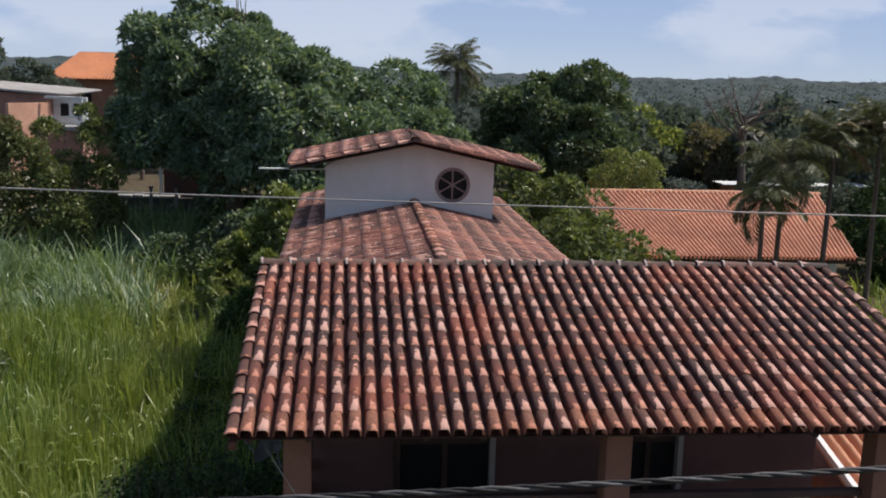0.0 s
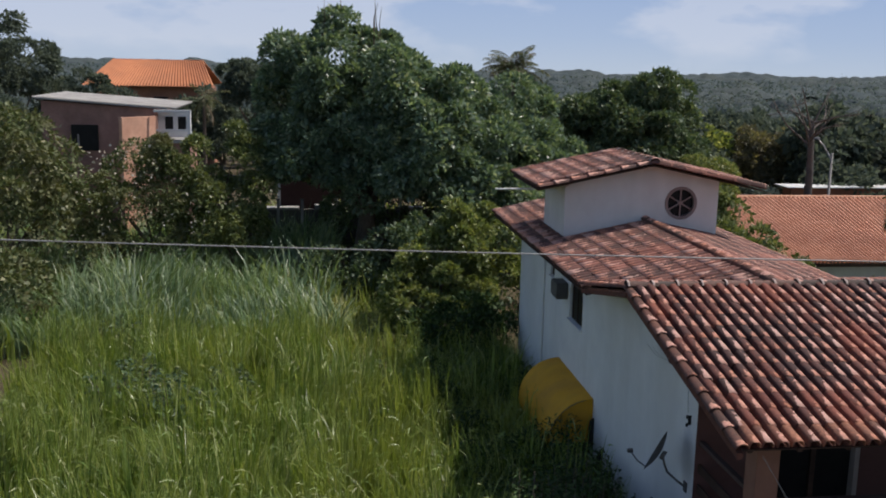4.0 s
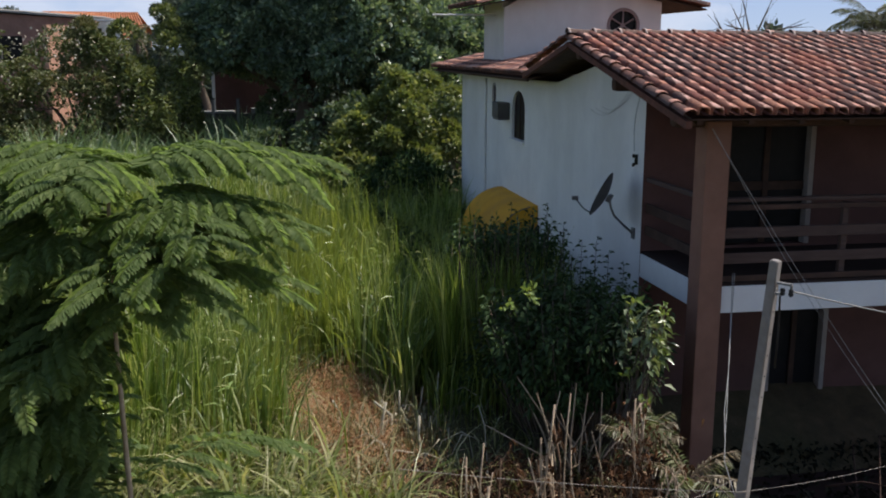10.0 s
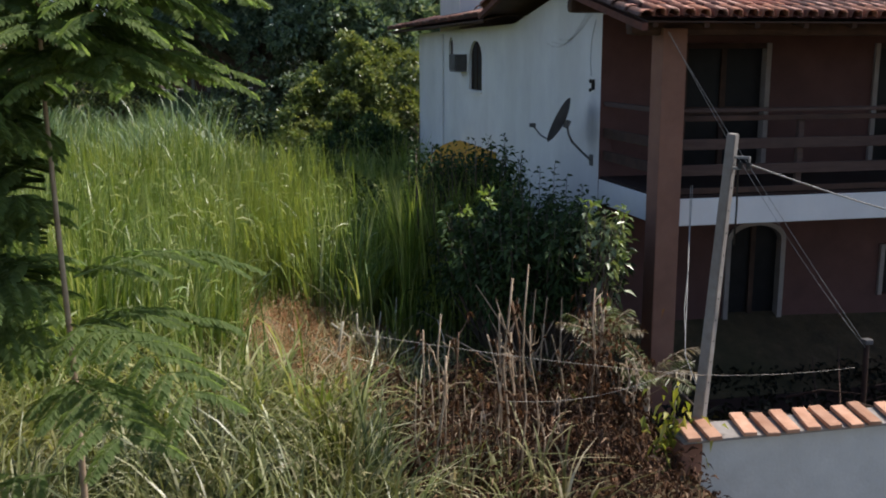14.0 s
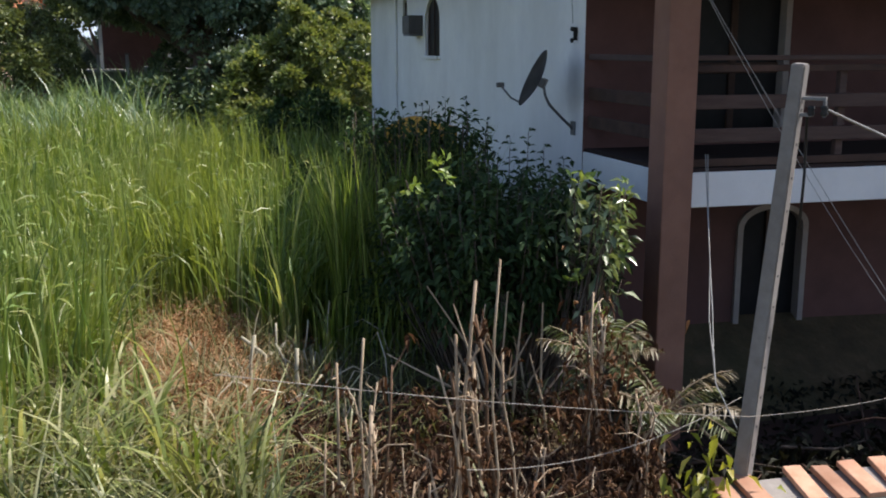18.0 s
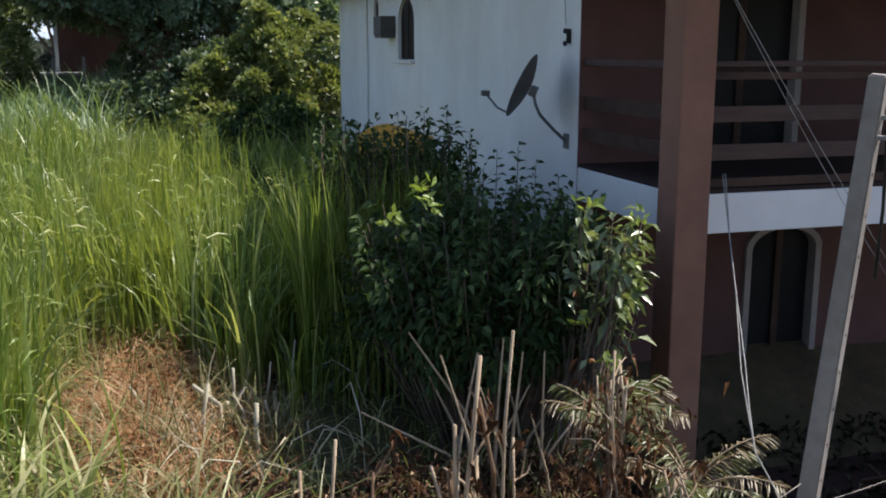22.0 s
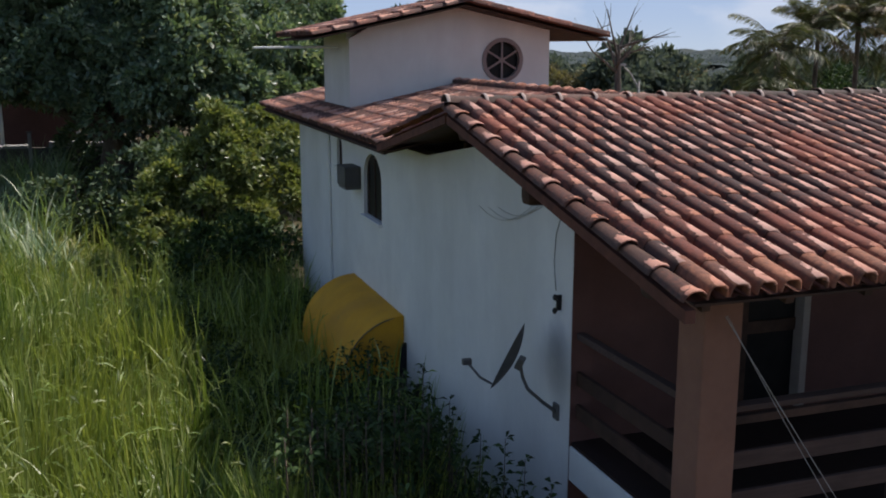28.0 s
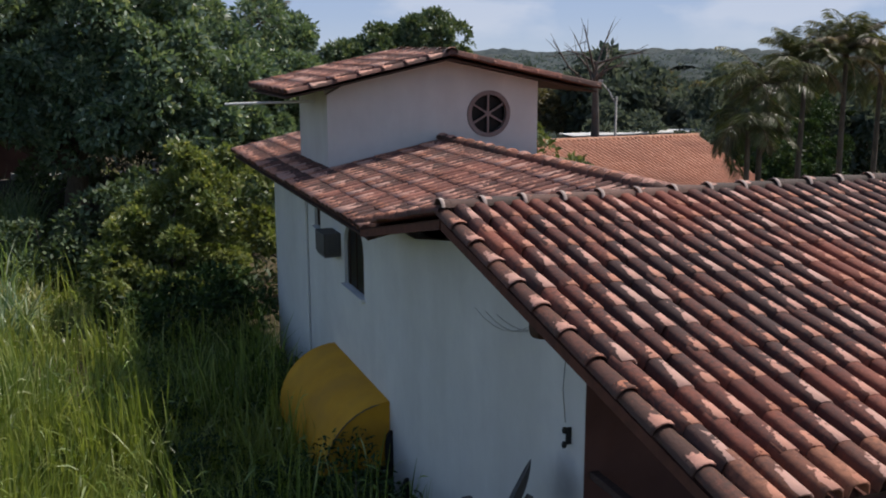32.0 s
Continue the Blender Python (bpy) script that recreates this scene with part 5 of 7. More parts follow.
        arr.append(blades(np.stack([x, y, lot_z(x, y) - 0.02], axis=1), h, rg.uniform(0.6, 1.6, len(x)) * 0.019, rg.uniform(0.2, 0.95, len(x)), rg, 0.75, 6))
    tagged(put("drying_grass", np_mesh("drying_grass", *joined(arr)), "grass_dry"), "pale drying grass beaten down in the foreground", "grass", kind="stuff")
    # green blades between the dry ones
    for n, y0, y1, mat_name, nm, lab in ((4600, 7.6, 12.6, "grass_lime", "green_blades", "broad lime green grass blades among dry straw"), (4200, 4.6, 7.6, "grass_low", "olive_blades", "olive grass blades among dry straw")):
        x, y = scatter(rg, n, -9, -4.3, y0, y1)
        ok = bare(x, y) * 1.25 + 0.5 * lumps(x, y, 1.3, 23.0) < rg.uniform(0.05, 0.8, n)
        x, y = x[ok], y[ok]
        n = len(x)
        h = rg.uniform(0.5, 1.25, n) * (1 + 0.35 * lumps(x, y, 1.2, 17.0))
        v, q = blades(np.stack([x, y, lot_z(x, y) - 0.02], axis=1), h, rg.uniform(0.6, 1.5, n) * (0.027 if y0 > 7 else 0.019), rg.uniform(0.1, 0.8, n), rg, 0.65, 6, sweep=sweep(x, y, 0.9))
        tagged(put(nm, np_mesh(nm, v, q), mat_name), lab, "grass", kind="stuff")
    # rusty straw and scraps on the bare patch
    n = 12000
    x, y = rg.normal(-4.68, 0.48, n), rg.normal(11.2, 1.4, n)
    g = lumps(x, y, 1.7, 4.0)
    ok = (g + rg.uniform(-0.4, 0.4, n) > -0.2) & (x < -3.4)
    x, y, g = x[ok], y[ok], g[ok]
    n = len(x)
    z = lot_z(x, y) + rg.uniform(0.0, 0.22, n) * np.clip(1 + g, 0.3, 1.4)
    v, q = leaves(np.stack([x, y, z], axis=1), rg.normal(size=(n, 3)) * np.array([1, 1, 0.55]), rg.uniform(0.03, 0.11, n), rg.uniform(0.006, 0.02, n), rg, 0.5, 0.3)
    tagged(put("dry_litter", np_mesh("dry_litter", v, q), "litter"), "brown dry leaf litter and straw on bare soil", "litter", kind="stuff")
    n = 8000
    x, y = rg.normal(-4.75, 0.5, n), rg.normal(11.1, 1.5, n)
    ok = (x < -3.5) & (lumps(x, y, 2.6, 7.0) + rg.uniform(-0.25, 0.25, n) > 0.0)
    x, y = x[ok], y[ok]
    n = len(x)
    v, q = blades(np.stack([x, y, lot_z(x, y) - 0.01], axis=1), rg.uniform(0.15, 0.62, n), rg.uniform(0.005, 0.013, n), rg.uniform(0.2, 1.3, n), rg, 1.0, 5)
    tagged(put("rusty_straw", np_mesh("rusty_straw", v, q), "strawblade"), "rusty orange dry straw on the bare patch", "straw", kind="stuff")
    x, y = rg.normal(-4.9, 0.8, 2600), rg.normal(10.3, 1.7, 2600)
    ok = (lumps(x, y, 1.6, 12.0) > -0.05) & (x < -3.6)
    x, y = x[ok], y[ok]
    v, q = blades(np.stack([x, y, lot_z(x, y) - 0.01], axis=1), rg.uniform(0.3, 0.85, len(x)), rg.uniform(0.007, 0.016, len(x)), rg.uniform(0.1, 0.8, len(x)), rg, 0.6, 5)
    tagged(put("straw_tuft", np_mesh("straw_tuft", v, q), "grass_dry"), "tufts of half-dry grass on the bare patch", "grass", kind="stuff")
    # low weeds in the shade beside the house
    x, y = scatter(rg, 13500, -3.5, -0.75, 11.0, 24)
    ok = (y > 12.6) | (rg.uniform(0, 1, len(x)) > 0.75)
    x, y = x[ok], y[ok]
    h = rg.uniform(0.6, 1.45, len(x)) * (1 + 0.5 * lumps(x, y, 0.7, 14.0))
    v, q = blades(np.stack([x, y, lot_z(x, y) - 0.02], axis=1), h, rg.uniform(0.7, 1.4, len(x)) * 0.02, rg.uniform(0.05, 0.5, len(x)), rg, 0.5, 5)
    x, y = scatter(rg, 1900, -3.2, -1.75, 11.7, 12.9)
    tall = blades(np.stack([x, y, lot_z(x, y) - 0.02], axis=1), rg.uniform(1.6, 2.45, len(x)), rg.uniform(0.7, 1.4, len(x)) * 0.018, rg.uniform(0.02, 0.25, len(x)), rg, 0.2, 5)
    v, q = joined([(v, q), tall])
    tagged(put("shaded_weeds", np_mesh("shaded_weeds", v, q), "grass"), "upright grass in the shade of the house", "grass", kind="stuff")
    x, y = scatter(rg, 500, -3.7, -1.75, 8.7, 11.0)
    v, q = blades(np.stack([x, y, lot_z(x, y) - 0.02], axis=1), rg.uniform(0.2, 0.75, len(x)), rg.uniform(0.7, 1.4, len(x)) * 0.014, rg.uniform(0.3, 1.0, len(x)), rg, 0.7, 5)
    tagged(put("understorey_weeds", np_mesh("understorey_weeds", v, q), "grass_low"), "sparse weeds under the dark shrub", "grass", kind="stuff")
    # Weeds in the darkened leaf colour stand in for grass in house shade.
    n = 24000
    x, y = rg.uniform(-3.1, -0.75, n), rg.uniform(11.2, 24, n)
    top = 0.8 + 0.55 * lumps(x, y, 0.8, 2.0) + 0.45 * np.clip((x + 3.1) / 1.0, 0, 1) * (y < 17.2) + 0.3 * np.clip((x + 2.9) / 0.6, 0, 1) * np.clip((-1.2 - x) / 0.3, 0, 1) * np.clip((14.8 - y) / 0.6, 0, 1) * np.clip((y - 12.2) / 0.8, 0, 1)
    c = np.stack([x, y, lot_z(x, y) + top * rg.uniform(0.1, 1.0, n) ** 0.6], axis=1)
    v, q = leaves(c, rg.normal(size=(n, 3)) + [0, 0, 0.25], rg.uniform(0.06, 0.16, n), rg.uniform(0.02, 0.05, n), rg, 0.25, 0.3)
    tagged(put("leafy_weeds", np_mesh("leafy_weeds", v, q), "shrubleaf"), "leafy weeds along the side wall, colour darkened for the house's shade", "weeds", kind="stuff")
    # rough grass far behind, on both sides
    arr = []
    for n, x0, x1, y0, y1 in ((5000, -26, -17, 20, 44), (7000, -17, 8, 38, 50), (4500, 4.2, 22, 16, 34)):
        x, y = scatter(rg, n, x0, x1, y0, y1)
        arr.append(blades(np.stack([x, y, lot_z(x, y) - 0.02], axis=1), rg.uniform(0.5, 1.3, n), rg.uniform(0.04, 0.09, n), rg.uniform(0.1, 0.6, n), rg, 0.5, 3))
    tagged(put("rough_grass", np_mesh("rough_grass", *joined(arr)), "grass"), "rough grass and weeds behind the lot", "grass", kind="stuff")


M["grass_tip"] = leafy("pale_grass_tips", [(0.0, (0.18, 0.28, 0.07)), (0.6, (0.30, 0.39, 0.13)), (1.0, (0.58, 0.60, 0.36))], None, 1, 0.32, 0.35, 0.5, (1.2, 1.15, 0.7))


grass()


# ---- trees ----
def crown_points(rng, centre, radii, n_clumps, clump_r, n_leaves, hollow=0.3, lower=-0.55):
    """Points of leaves and their outward directions: many overlapping clumps over an uneven crown."""
    d = unit(rng.normal(size=(n_clumps * 3, 3)))
    d = d[d[:, 2] > lower][:n_clumps]
    rad = rng.uniform(0.72, 1.05, len(d)) * np.where(rng.uniform(0, 1, len(d)) < hollow, rng.uniform(0.45, 0.8, len(d)), 1.0)
    cen = np.array(centre) + d * np.array(radii) * rad[:, None]
    cr = clump_r * rng.uniform(0.55, 1.35, len(cen))
    idx = rng.randint(0, len(cen), n_leaves)
    ld = unit(rng.normal(size=(n_leaves, 3)) + 0.75 * unit(cen - np.array(centre))[idx] + np.array([0, 0, 0.5]))
    pos = cen[idx] + ld * (cr[idx] * rng.uniform(0.6, 1.08, n_leaves) ** 0.5)[:, None] * np.array([1, 1, 0.85])
    return pos, ld, cen


def tree(name, label, base, crowns, leaf, material, seed, trunk_r=0.25, category="tree", n_limbs=7, group="", tuft=1):
    """A tapered trunk that forks into limbs under a crown of many leaves. crowns: (centre, radii, clumps, clump radius, leaves)."""
    r = np.random.RandomState(seed)
    t = thing(name, base, label, category, group)
    base = np.array(base, dtype=float)
    arr, ends = [], []
    pts_all, dir_all = [], []
    for centre, radii, nc, cr, nl in crowns:
        p, d, cen = crown_points(r, centre, radii, nc, cr, nl)
        pts_all.append(p)
        dir_all.append(d)
        ends.append(cen)
    ends = np.concatenate(ends)
    fork = base + (np.array(crowns[0][0]) - base) * 0.42 + r.normal(0, 0.1, 3)
    s = np.linspace(0, 1, 6)[:, None]
    bend = r.normal(0, 0.12, 3) * np.array([1, 1, 0])
    arr.append(tube(base - np.array([0, 0, 0.2]) + (fork - base + np.array([0, 0, 0.2])) * s + bend * 4 * s * (1 - s), np.linspace(trunk_r * 1.35, trunk_r * 0.8, 6), 8))
    for k in r.choice(len(ends), min(n_limbs, len(ends)), replace=False):
        e = ends[k]
        m = fork * 0.45 + e * 0.55 + r.normal(0, 0.25, 3) + np.array([0, 0, 0.2])
        arr.append(tube([fork, m * 0.5 + fork * 0.5, m, e], [trunk_r * 0.6, trunk_r * 0.45, trunk_r * 0.3, trunk_r * 0.08], 6))
    put("trunk", np_mesh("trunk", *joined(arr)), "bark", t)
    pos, dirs = np.concatenate(pts_all), np.concatenate(dir_all)
    # each point carries a tuft of leaves that spread and droop from one shoot
    pos, dirs = np.repeat(pos, tuft, axis=0), np.repeat(dirs, tuft, axis=0)
    n = len(pos)
    pos = pos + r.normal(0, 0.12 * leaf, (n, 3))
    ax = dirs * 0.7 + r.normal(size=(n, 3)) * 0.75 + np.array([0, 0, -0.3])
    v, q = kites(pos, ax, r.uniform(0.7, 1.3, n) * leaf, r.uniform(0.35, 0.6, n) * leaf, r)
    put("crown", np_mesh("crown", v, q), material, t)
    return t


def gz(x, y):
    return float(lot_z(x, y))


big_mango = tree("mango_tree", "large dark green mango tree with a dense rounded crown", (-3.9, 35.0, gz(-3.9, 35)),
     [((-4.1, 35.0, 7.1), (3.3, 3.0, 3.4), 92, 0.74, 26000), ((-1.6, 33.6, 5.8), (2.6, 2.2, 3.0), 56, 0.66, 13000), ((-6.0, 34.2, 6.1), (1.6, 1.6, 1.5), 26, 0.6, 5200)], 0.2, "mango", 101, 0.34, tuft=3)
tree("mango_tree", "dark green mango tree behind the house", (1.4, 37.5, gz(1.4, 37.5)),
     [((1.6, 37.5, 5.6), (3.2, 2.6, 2.7), 70, 0.68, 17000), ((0.8, 34.6, 4.6), (2.0, 1.6, 2.2), 24, 0.7, 7000)], 0.2, "mango", 102, 0.28, tuft=3)
tree("mango_tree", "round dark green mango tree in the distance", (10.8, 51.5, gz(10.8, 51.5)),
     [((12.0, 51.5, 5.3), (2.6, 2.5, 3.3), 70, 0.9, 15000), ((9.2, 51.2, 4.9), (2.0, 2.1, 2.9), 46, 0.85, 10000)], 0.24, "darkmango", 103, 0.34, tuft=3)
tree("light_bush", "light green broad-leaved bush at the rear corner of the house", (-2.0, 27.2, gz(-2, 27.2)),
     [((-2.1, 27.2, 3.1), (1.3, 1.1, 1.5), 34, 0.38, 6000), ((-0.9, 27.9, 3.9), (1.1, 0.9, 1.5), 26, 0.36, 4200), ((-2.7, 26.4, 2.3), (0.9, 0.9, 0.9), 14, 0.34, 1800), ((-1.7, 27.6, 4.7), (0.5, 0.5, 0.7), 8, 0.26, 900)], 0.15, "bushleaf", 104, 0.07, "bush", tuft=3)
tree("yard_tree", "light green tree standing beside the tower", (5.4, 27.5, gz(5.4, 27.5)),
     [((5.4, 27.5, 4.6), (1.2, 1.1, 1.6), 30, 0.45, 5500), ((6.5, 26.4, 3.4), (1.1, 1.0, 1.5), 22, 0.42, 3500)], 0.2, "borderleaf", 105, 0.09)
tree("flowering_bush", "tall bush dotted with pale flowers at the edge of the lot", (-11.0, 33.5, gz(-11, 33.5)),
     [((-11.2, 33.0, 4.4), (1.7, 1.5, 2.3), 46, 0.55, 9000), ((-13.6, 32.0, 3.6), (1.7, 1.4, 1.9), 30, 0.55, 5000)], 0.13, "flowerbush", 106, 0.09, "bush", tuft=2)
tree("bush", "dense green bush at the edge of the lot", (-8.7, 33.5, gz(-8.7, 33.5)),
     [((-8.9, 33.4, 4.5), (1.6, 1.4, 2.5), 40, 0.6, 9000)], 0.14, "borderleaf", 107, 0.08, "bush", tuft=2)
tree("bush", "dark green weedy bush under the mango tree", (-4.6, 30.6, gz(-4.6, 30.6)),
     [((-4.6, 30.6, 2.4), (1.5, 0.8, 0.95), 26, 0.4, 3500)], 0.16, "darkmango", 108, 0.05, "bush")
tree("bush", "mixed green bush in the shade of the trees", (-2.8, 30.2, gz(-2.8, 30.2)),
     [((-2.4, 30.4, 2.9), (1.7, 0.9, 1.5), 30, 0.45, 4500)], 0.17, "darkmango", 109, 0.06, "bush")
tree("bush", "dusty green bush at the far border of the lot", (-15.2, 30.5, gz(-15.2, 30.5)),
     [((-15.2, 31.2, 5.2), (2.3, 1.8, 2.3), 46, 0.6, 9000), ((-14.6, 27.5, 2.6), (1.6, 1.6, 1.3), 24, 0.5, 4000)], 0.18, "flowerbush", 110, 0.08, "bush")
tree("bush", "dark undergrowth beside the rear wall of the house", (-2.2, 24.6, gz(-2.2, 24.6)),
     [((-2.0, 24.8, 2.2), (1.2, 1.6, 0.9), 26, 0.4, 4200)], 0.16, "shrubleaf", 121, 0.05, "bush")
tree("bush", "dark undergrowth behind the house", (0.6, 28.8, gz(0.6, 28.8)),
     [((0.8, 28.8, 2.6), (2.2, 1.5, 1.7), 34, 0.5, 5500)], 0.18, "darkmango", 122, 0.06, "bush")
# Added to darken the gaps between the trunks; no known plant stands here.
tree("bush", "leafy filler closing bright gaps between the mango trunks", (-2.6, 37.2, gz(-2.6, 37.2)),
     [((-2.4, 37.2, 4.3), (2.8, 0.9, 2.0), 44, 0.5, 6500)], 0.2, "darkmango", 125, 0.06, "bush")
tree("bush", "dark undergrowth under the mango trees", (-6.5, 36.5, gz(-6.5, 36.5)),
     [((-5.0, 36.6, 2.1), (3.2, 1.0, 0.8), 30, 0.45, 3500)], 0.2, "darkmango", 123, 0.06, "bush")
tree("bush", "leafy bush between the house and the neighbouring roof", (8.4, 30.0, gz(8.4, 30)),
     [((8.2, 29.5, 2.2), (1.9, 1.6, 1.7), 34, 0.5, 5500), ((6.6, 29.5, 3.6), (1.2, 1.2, 1.5), 20, 0.5, 3000)], 0.2, "borderleaf", 124, 0.07, "bush")
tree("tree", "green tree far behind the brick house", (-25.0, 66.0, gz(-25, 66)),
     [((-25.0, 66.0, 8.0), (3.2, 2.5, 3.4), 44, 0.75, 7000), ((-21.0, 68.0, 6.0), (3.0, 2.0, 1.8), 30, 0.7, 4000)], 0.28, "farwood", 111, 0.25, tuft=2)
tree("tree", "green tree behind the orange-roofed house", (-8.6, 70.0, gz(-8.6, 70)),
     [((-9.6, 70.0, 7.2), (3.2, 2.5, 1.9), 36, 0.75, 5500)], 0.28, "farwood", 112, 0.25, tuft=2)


tree("light_bush", "soft light green bush behind the neighbouring roof", (13.2, 46.6, gz(13.2, 46.6)),
     [((13.3, 46.6, 3.0), (1.8, 1.3, 2.1), 50, 0.5, 8000)], 0.13, "bushleaf", 131, 0.09, "bush", tuft=2)
tree("tree", "brownish green tree behind the neighbouring roof", (24.0, 62.0, gz(24, 62)),
     [((24.0, 62.0, 2.9), (2.2, 2.0, 2.2), 40, 0.65, 5000)], 0.3, "olive", 132, 0.2, tuft=2)
for k, (x, y, z) in enumerate(((20.6, 34.2, 2.6), (22.6, 37.5, 3.2), (24.8, 38.6, 3.6), (27.0, 40.5, 3.4))):
    tree("tree", "dark dense tree behind the palms", (x, y, gz(x, y)), [((x, y, z), (1.9, 1.7, 2.0), 34, 0.6, 5500), ((x + 0.4, y - 0.6, z - 2.0), (1.7, 1.5, 1.6), 24, 0.6, 3500)], 0.17, "shrubleaf", 133 + k, 0.12, tuft=2)
tree("bush", "dark bush below the palms", (11.6, 25.0, gz(11.6, 25.0)), [((11.6, 25.0, 1.9), (1.3, 0.9, 1.0), 26, 0.45, 3500)], 0.15, "darkmango", 137, 0.06, "bush", tuft=2)


tree("tree", "tree beside the brick house, hazed to grey-green", (-19.4, 44.0, gz(-19.4, 44)),
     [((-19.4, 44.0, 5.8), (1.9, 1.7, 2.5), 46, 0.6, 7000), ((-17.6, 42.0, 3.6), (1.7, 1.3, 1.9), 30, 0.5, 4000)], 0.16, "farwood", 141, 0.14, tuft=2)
rt = np.random.RandomState(140)
for k in range(9):
    p = np.array([-4.3 + rt.uniform(-1.3, 1.3), 35 + rt.normal(0, 0.4), 9.9])
    e = p + np.array([rt.normal(0.1, 0.25), 0, rt.uniform(0.9, 1.7)])
    put("bare_twig", np_mesh("bare_twig", *tube([p, (p + e) / 2 + rt.normal(0, 0.06, 3), e], [0.025, 0.016, 0.006], 5)), "bark", big_mango)


def field_weed(x, y, wide, top, seed):
    """A broad-leaved weed clump that stands dark in the grass."""
    r = np.random.RandomState(seed)
    z0 = gz(x, y)
    t = thing("weed_clump", (x, y, z0), "dark broad-leaved weed clump in the tall grass", "weeds", "weed clumps in the grass")
    arr, lc, la = [], [], []
    for k in range(26):
        a, d = r.uniform(0, 6.28), wide * r.uniform(0.1, 1.0) ** 0.7
        e = np.array([x + d * math.cos(a), y + d * math.sin(a), z0 + (top - z0) * r.uniform(0.65, 1.0) * (1 - 0.25 * d / wide)])
        b = np.array([x + 0.3 * d * math.cos(a), y + 0.3 * d * math.sin(a), z0 - 0.03])
        arr.append(tube([b, (b + e) / 2 + np.array([0, 0, 0.1]), e], [0.01, 0.008, 0.004], 4))
        for f in r.uniform(0.35, 1.03, 26):
            dd = unit(np.array([r.normal(), r.normal(), 0.3]))
            lc.append(b + (e - b) * f + dd * 0.03)
            la.append(dd + np.array([0, 0, -0.2]))
    put("stem", np_mesh("stem", *joined(arr)), "bark", t)
    n = len(lc)
    put("foliage", np_mesh("foliage", *leaves(np.array(lc), np.array(la), r.uniform(0.1, 0.2, n), r.uniform(0.05, 0.09, n), r, 0.2, 0.3)), "weedleaf", t)


M["weedleaf"] = leafy("dark_weed_leaves", [(0.0, (0.05, 0.09, 0.045)), (0.5, (0.085, 0.135, 0.07)), (1.0, (0.15, 0.21, 0.11))], None, 1, 0.42, 0.28, 0.4)
for k, (x, y, wide, top) in enumerate(((-9.6, 20.6, 1.0, 3.25), (-8.6, 19.2, 0.9, 3.1), (-7.7, 21.6, 0.5, 2.7), (-10.6, 25.2, 0.8, 2.9), (-3.9, 26.4, 0.6, 2.2))):
    field_weed(x, y, wide, top, 400 + k)


def flowers():
    r = np.random.RandomState(77)
    n = 520
    c = np.array([-11.6, 32.4, 4.2]) + unit(r.normal(size=(n, 3))) * np.array([2.5, 1.8, 2.3]) * r.uniform(0.9, 1.08, n)[:, None]
    c[:, 1] = np.minimum(c[:, 1], 33.2)
    v, q = kites(c, r.normal(size=(n, 3)), r.uniform(0.055, 0.12, n), r.uniform(0.05, 0.1, n), r)
    tagged(put("pale_flowers", np_mesh("pale_flowers", v, q), "petal"), "scattered pale flowers on the tall bush", "flowers", kind="stuff")


flowers()


def frond(r, base, azim, rise, length, leaflet, droop=1.0, n=34, rachis=0.02, wide=0.085, loose=0.6):
    """Arrays of one feather frond: (leaf arrays, stalk arrays)."""
    s = np.linspace(0, 1, 14)
    dirn = np.array([math.cos(azim), math.sin(azim), 0])
    ang = rise - droop * s * 1.35
    step = length / 13
    pts = np.array(base) + np.concatenate([np.zeros((1, 3)), np.cumsum((np.cos(ang[:-1])[:, None] * dirn + np.sin(ang[:-1])[:, None] * np.array([0, 0, 1.0])) * step, axis=0)])
    t = np.linspace(0.14, 0.99, n)
    cen = np.stack([np.interp(t, s, pts[:, k]) for k in range(3)], axis=1)
    tan = unit(np.stack([np.interp(t, s, np.gradient(pts[:, k])) for k in range(3)], axis=1))
    side = unit(np.cross(tan, np.array([0, 0, 1.0])) + 1e-6)
    ll = leaflet * np.sin(np.pi * (0.12 + 0.8 * t)) ** 0.6
    arr = []
    for sg in (-1, 1):
        ax = side * sg * 0.85 + tan * 0.5 + np.array([0, 0, -0.32]) + r.normal(0, 0.08, (n, 3))
        arr.append(leaves(cen, ax, ll * r.uniform(0.85, 1.1, n), np.full(n, leaflet * wide), r, 0.2, 0.15, loose))
    return joined(arr), tube(pts, np.linspace(rachis, rachis * 0.25, 14), 5)


def palm(name, label, base, height, n_fronds, length, leaflet, seed, trunk_r=0.14, lean=(0, 0), material="palm", n=58, group="", droop=1.0, low=0.15):
    r = np.random.RandomState(seed)
    t = thing(name, base, label, "palm", group)
    b = np.array(base, dtype=float)
    top = b + np.array([lean[0], lean[1], height])
    s = np.linspace(0, 1, 8)[:, None]
    put("trunk", np_mesh("trunk", *tube(b - [0, 0, 0.2] + (top - b + [0, 0, 0.2]) * s, np.linspace(trunk_r * 1.25, trunk_r * 0.75, 8), 8)), "bark", t)
    for k in range(n_fronds):
        az = 2 * math.pi * k / n_fronds * 2.4 + r.normal(0, 0.2)
        rise = r.uniform(low, 1.5) if k > 3 else r.uniform(-0.7, 0.1)
        lv, st = frond(r, top + r.normal(0, 0.04, 3), az, rise, length * r.uniform(0.8, 1.1), leaflet, droop * r.uniform(0.7, 1.2), n, trunk_r * 0.2, 0.045)
        f = put("frond", np_mesh("frond", *lv), "palm_dry" if k % 11 == 0 else material, t)
        put("rachis", np_mesh("rachis", *st), "drystem" if k < 2 else "bark", f)
    return t


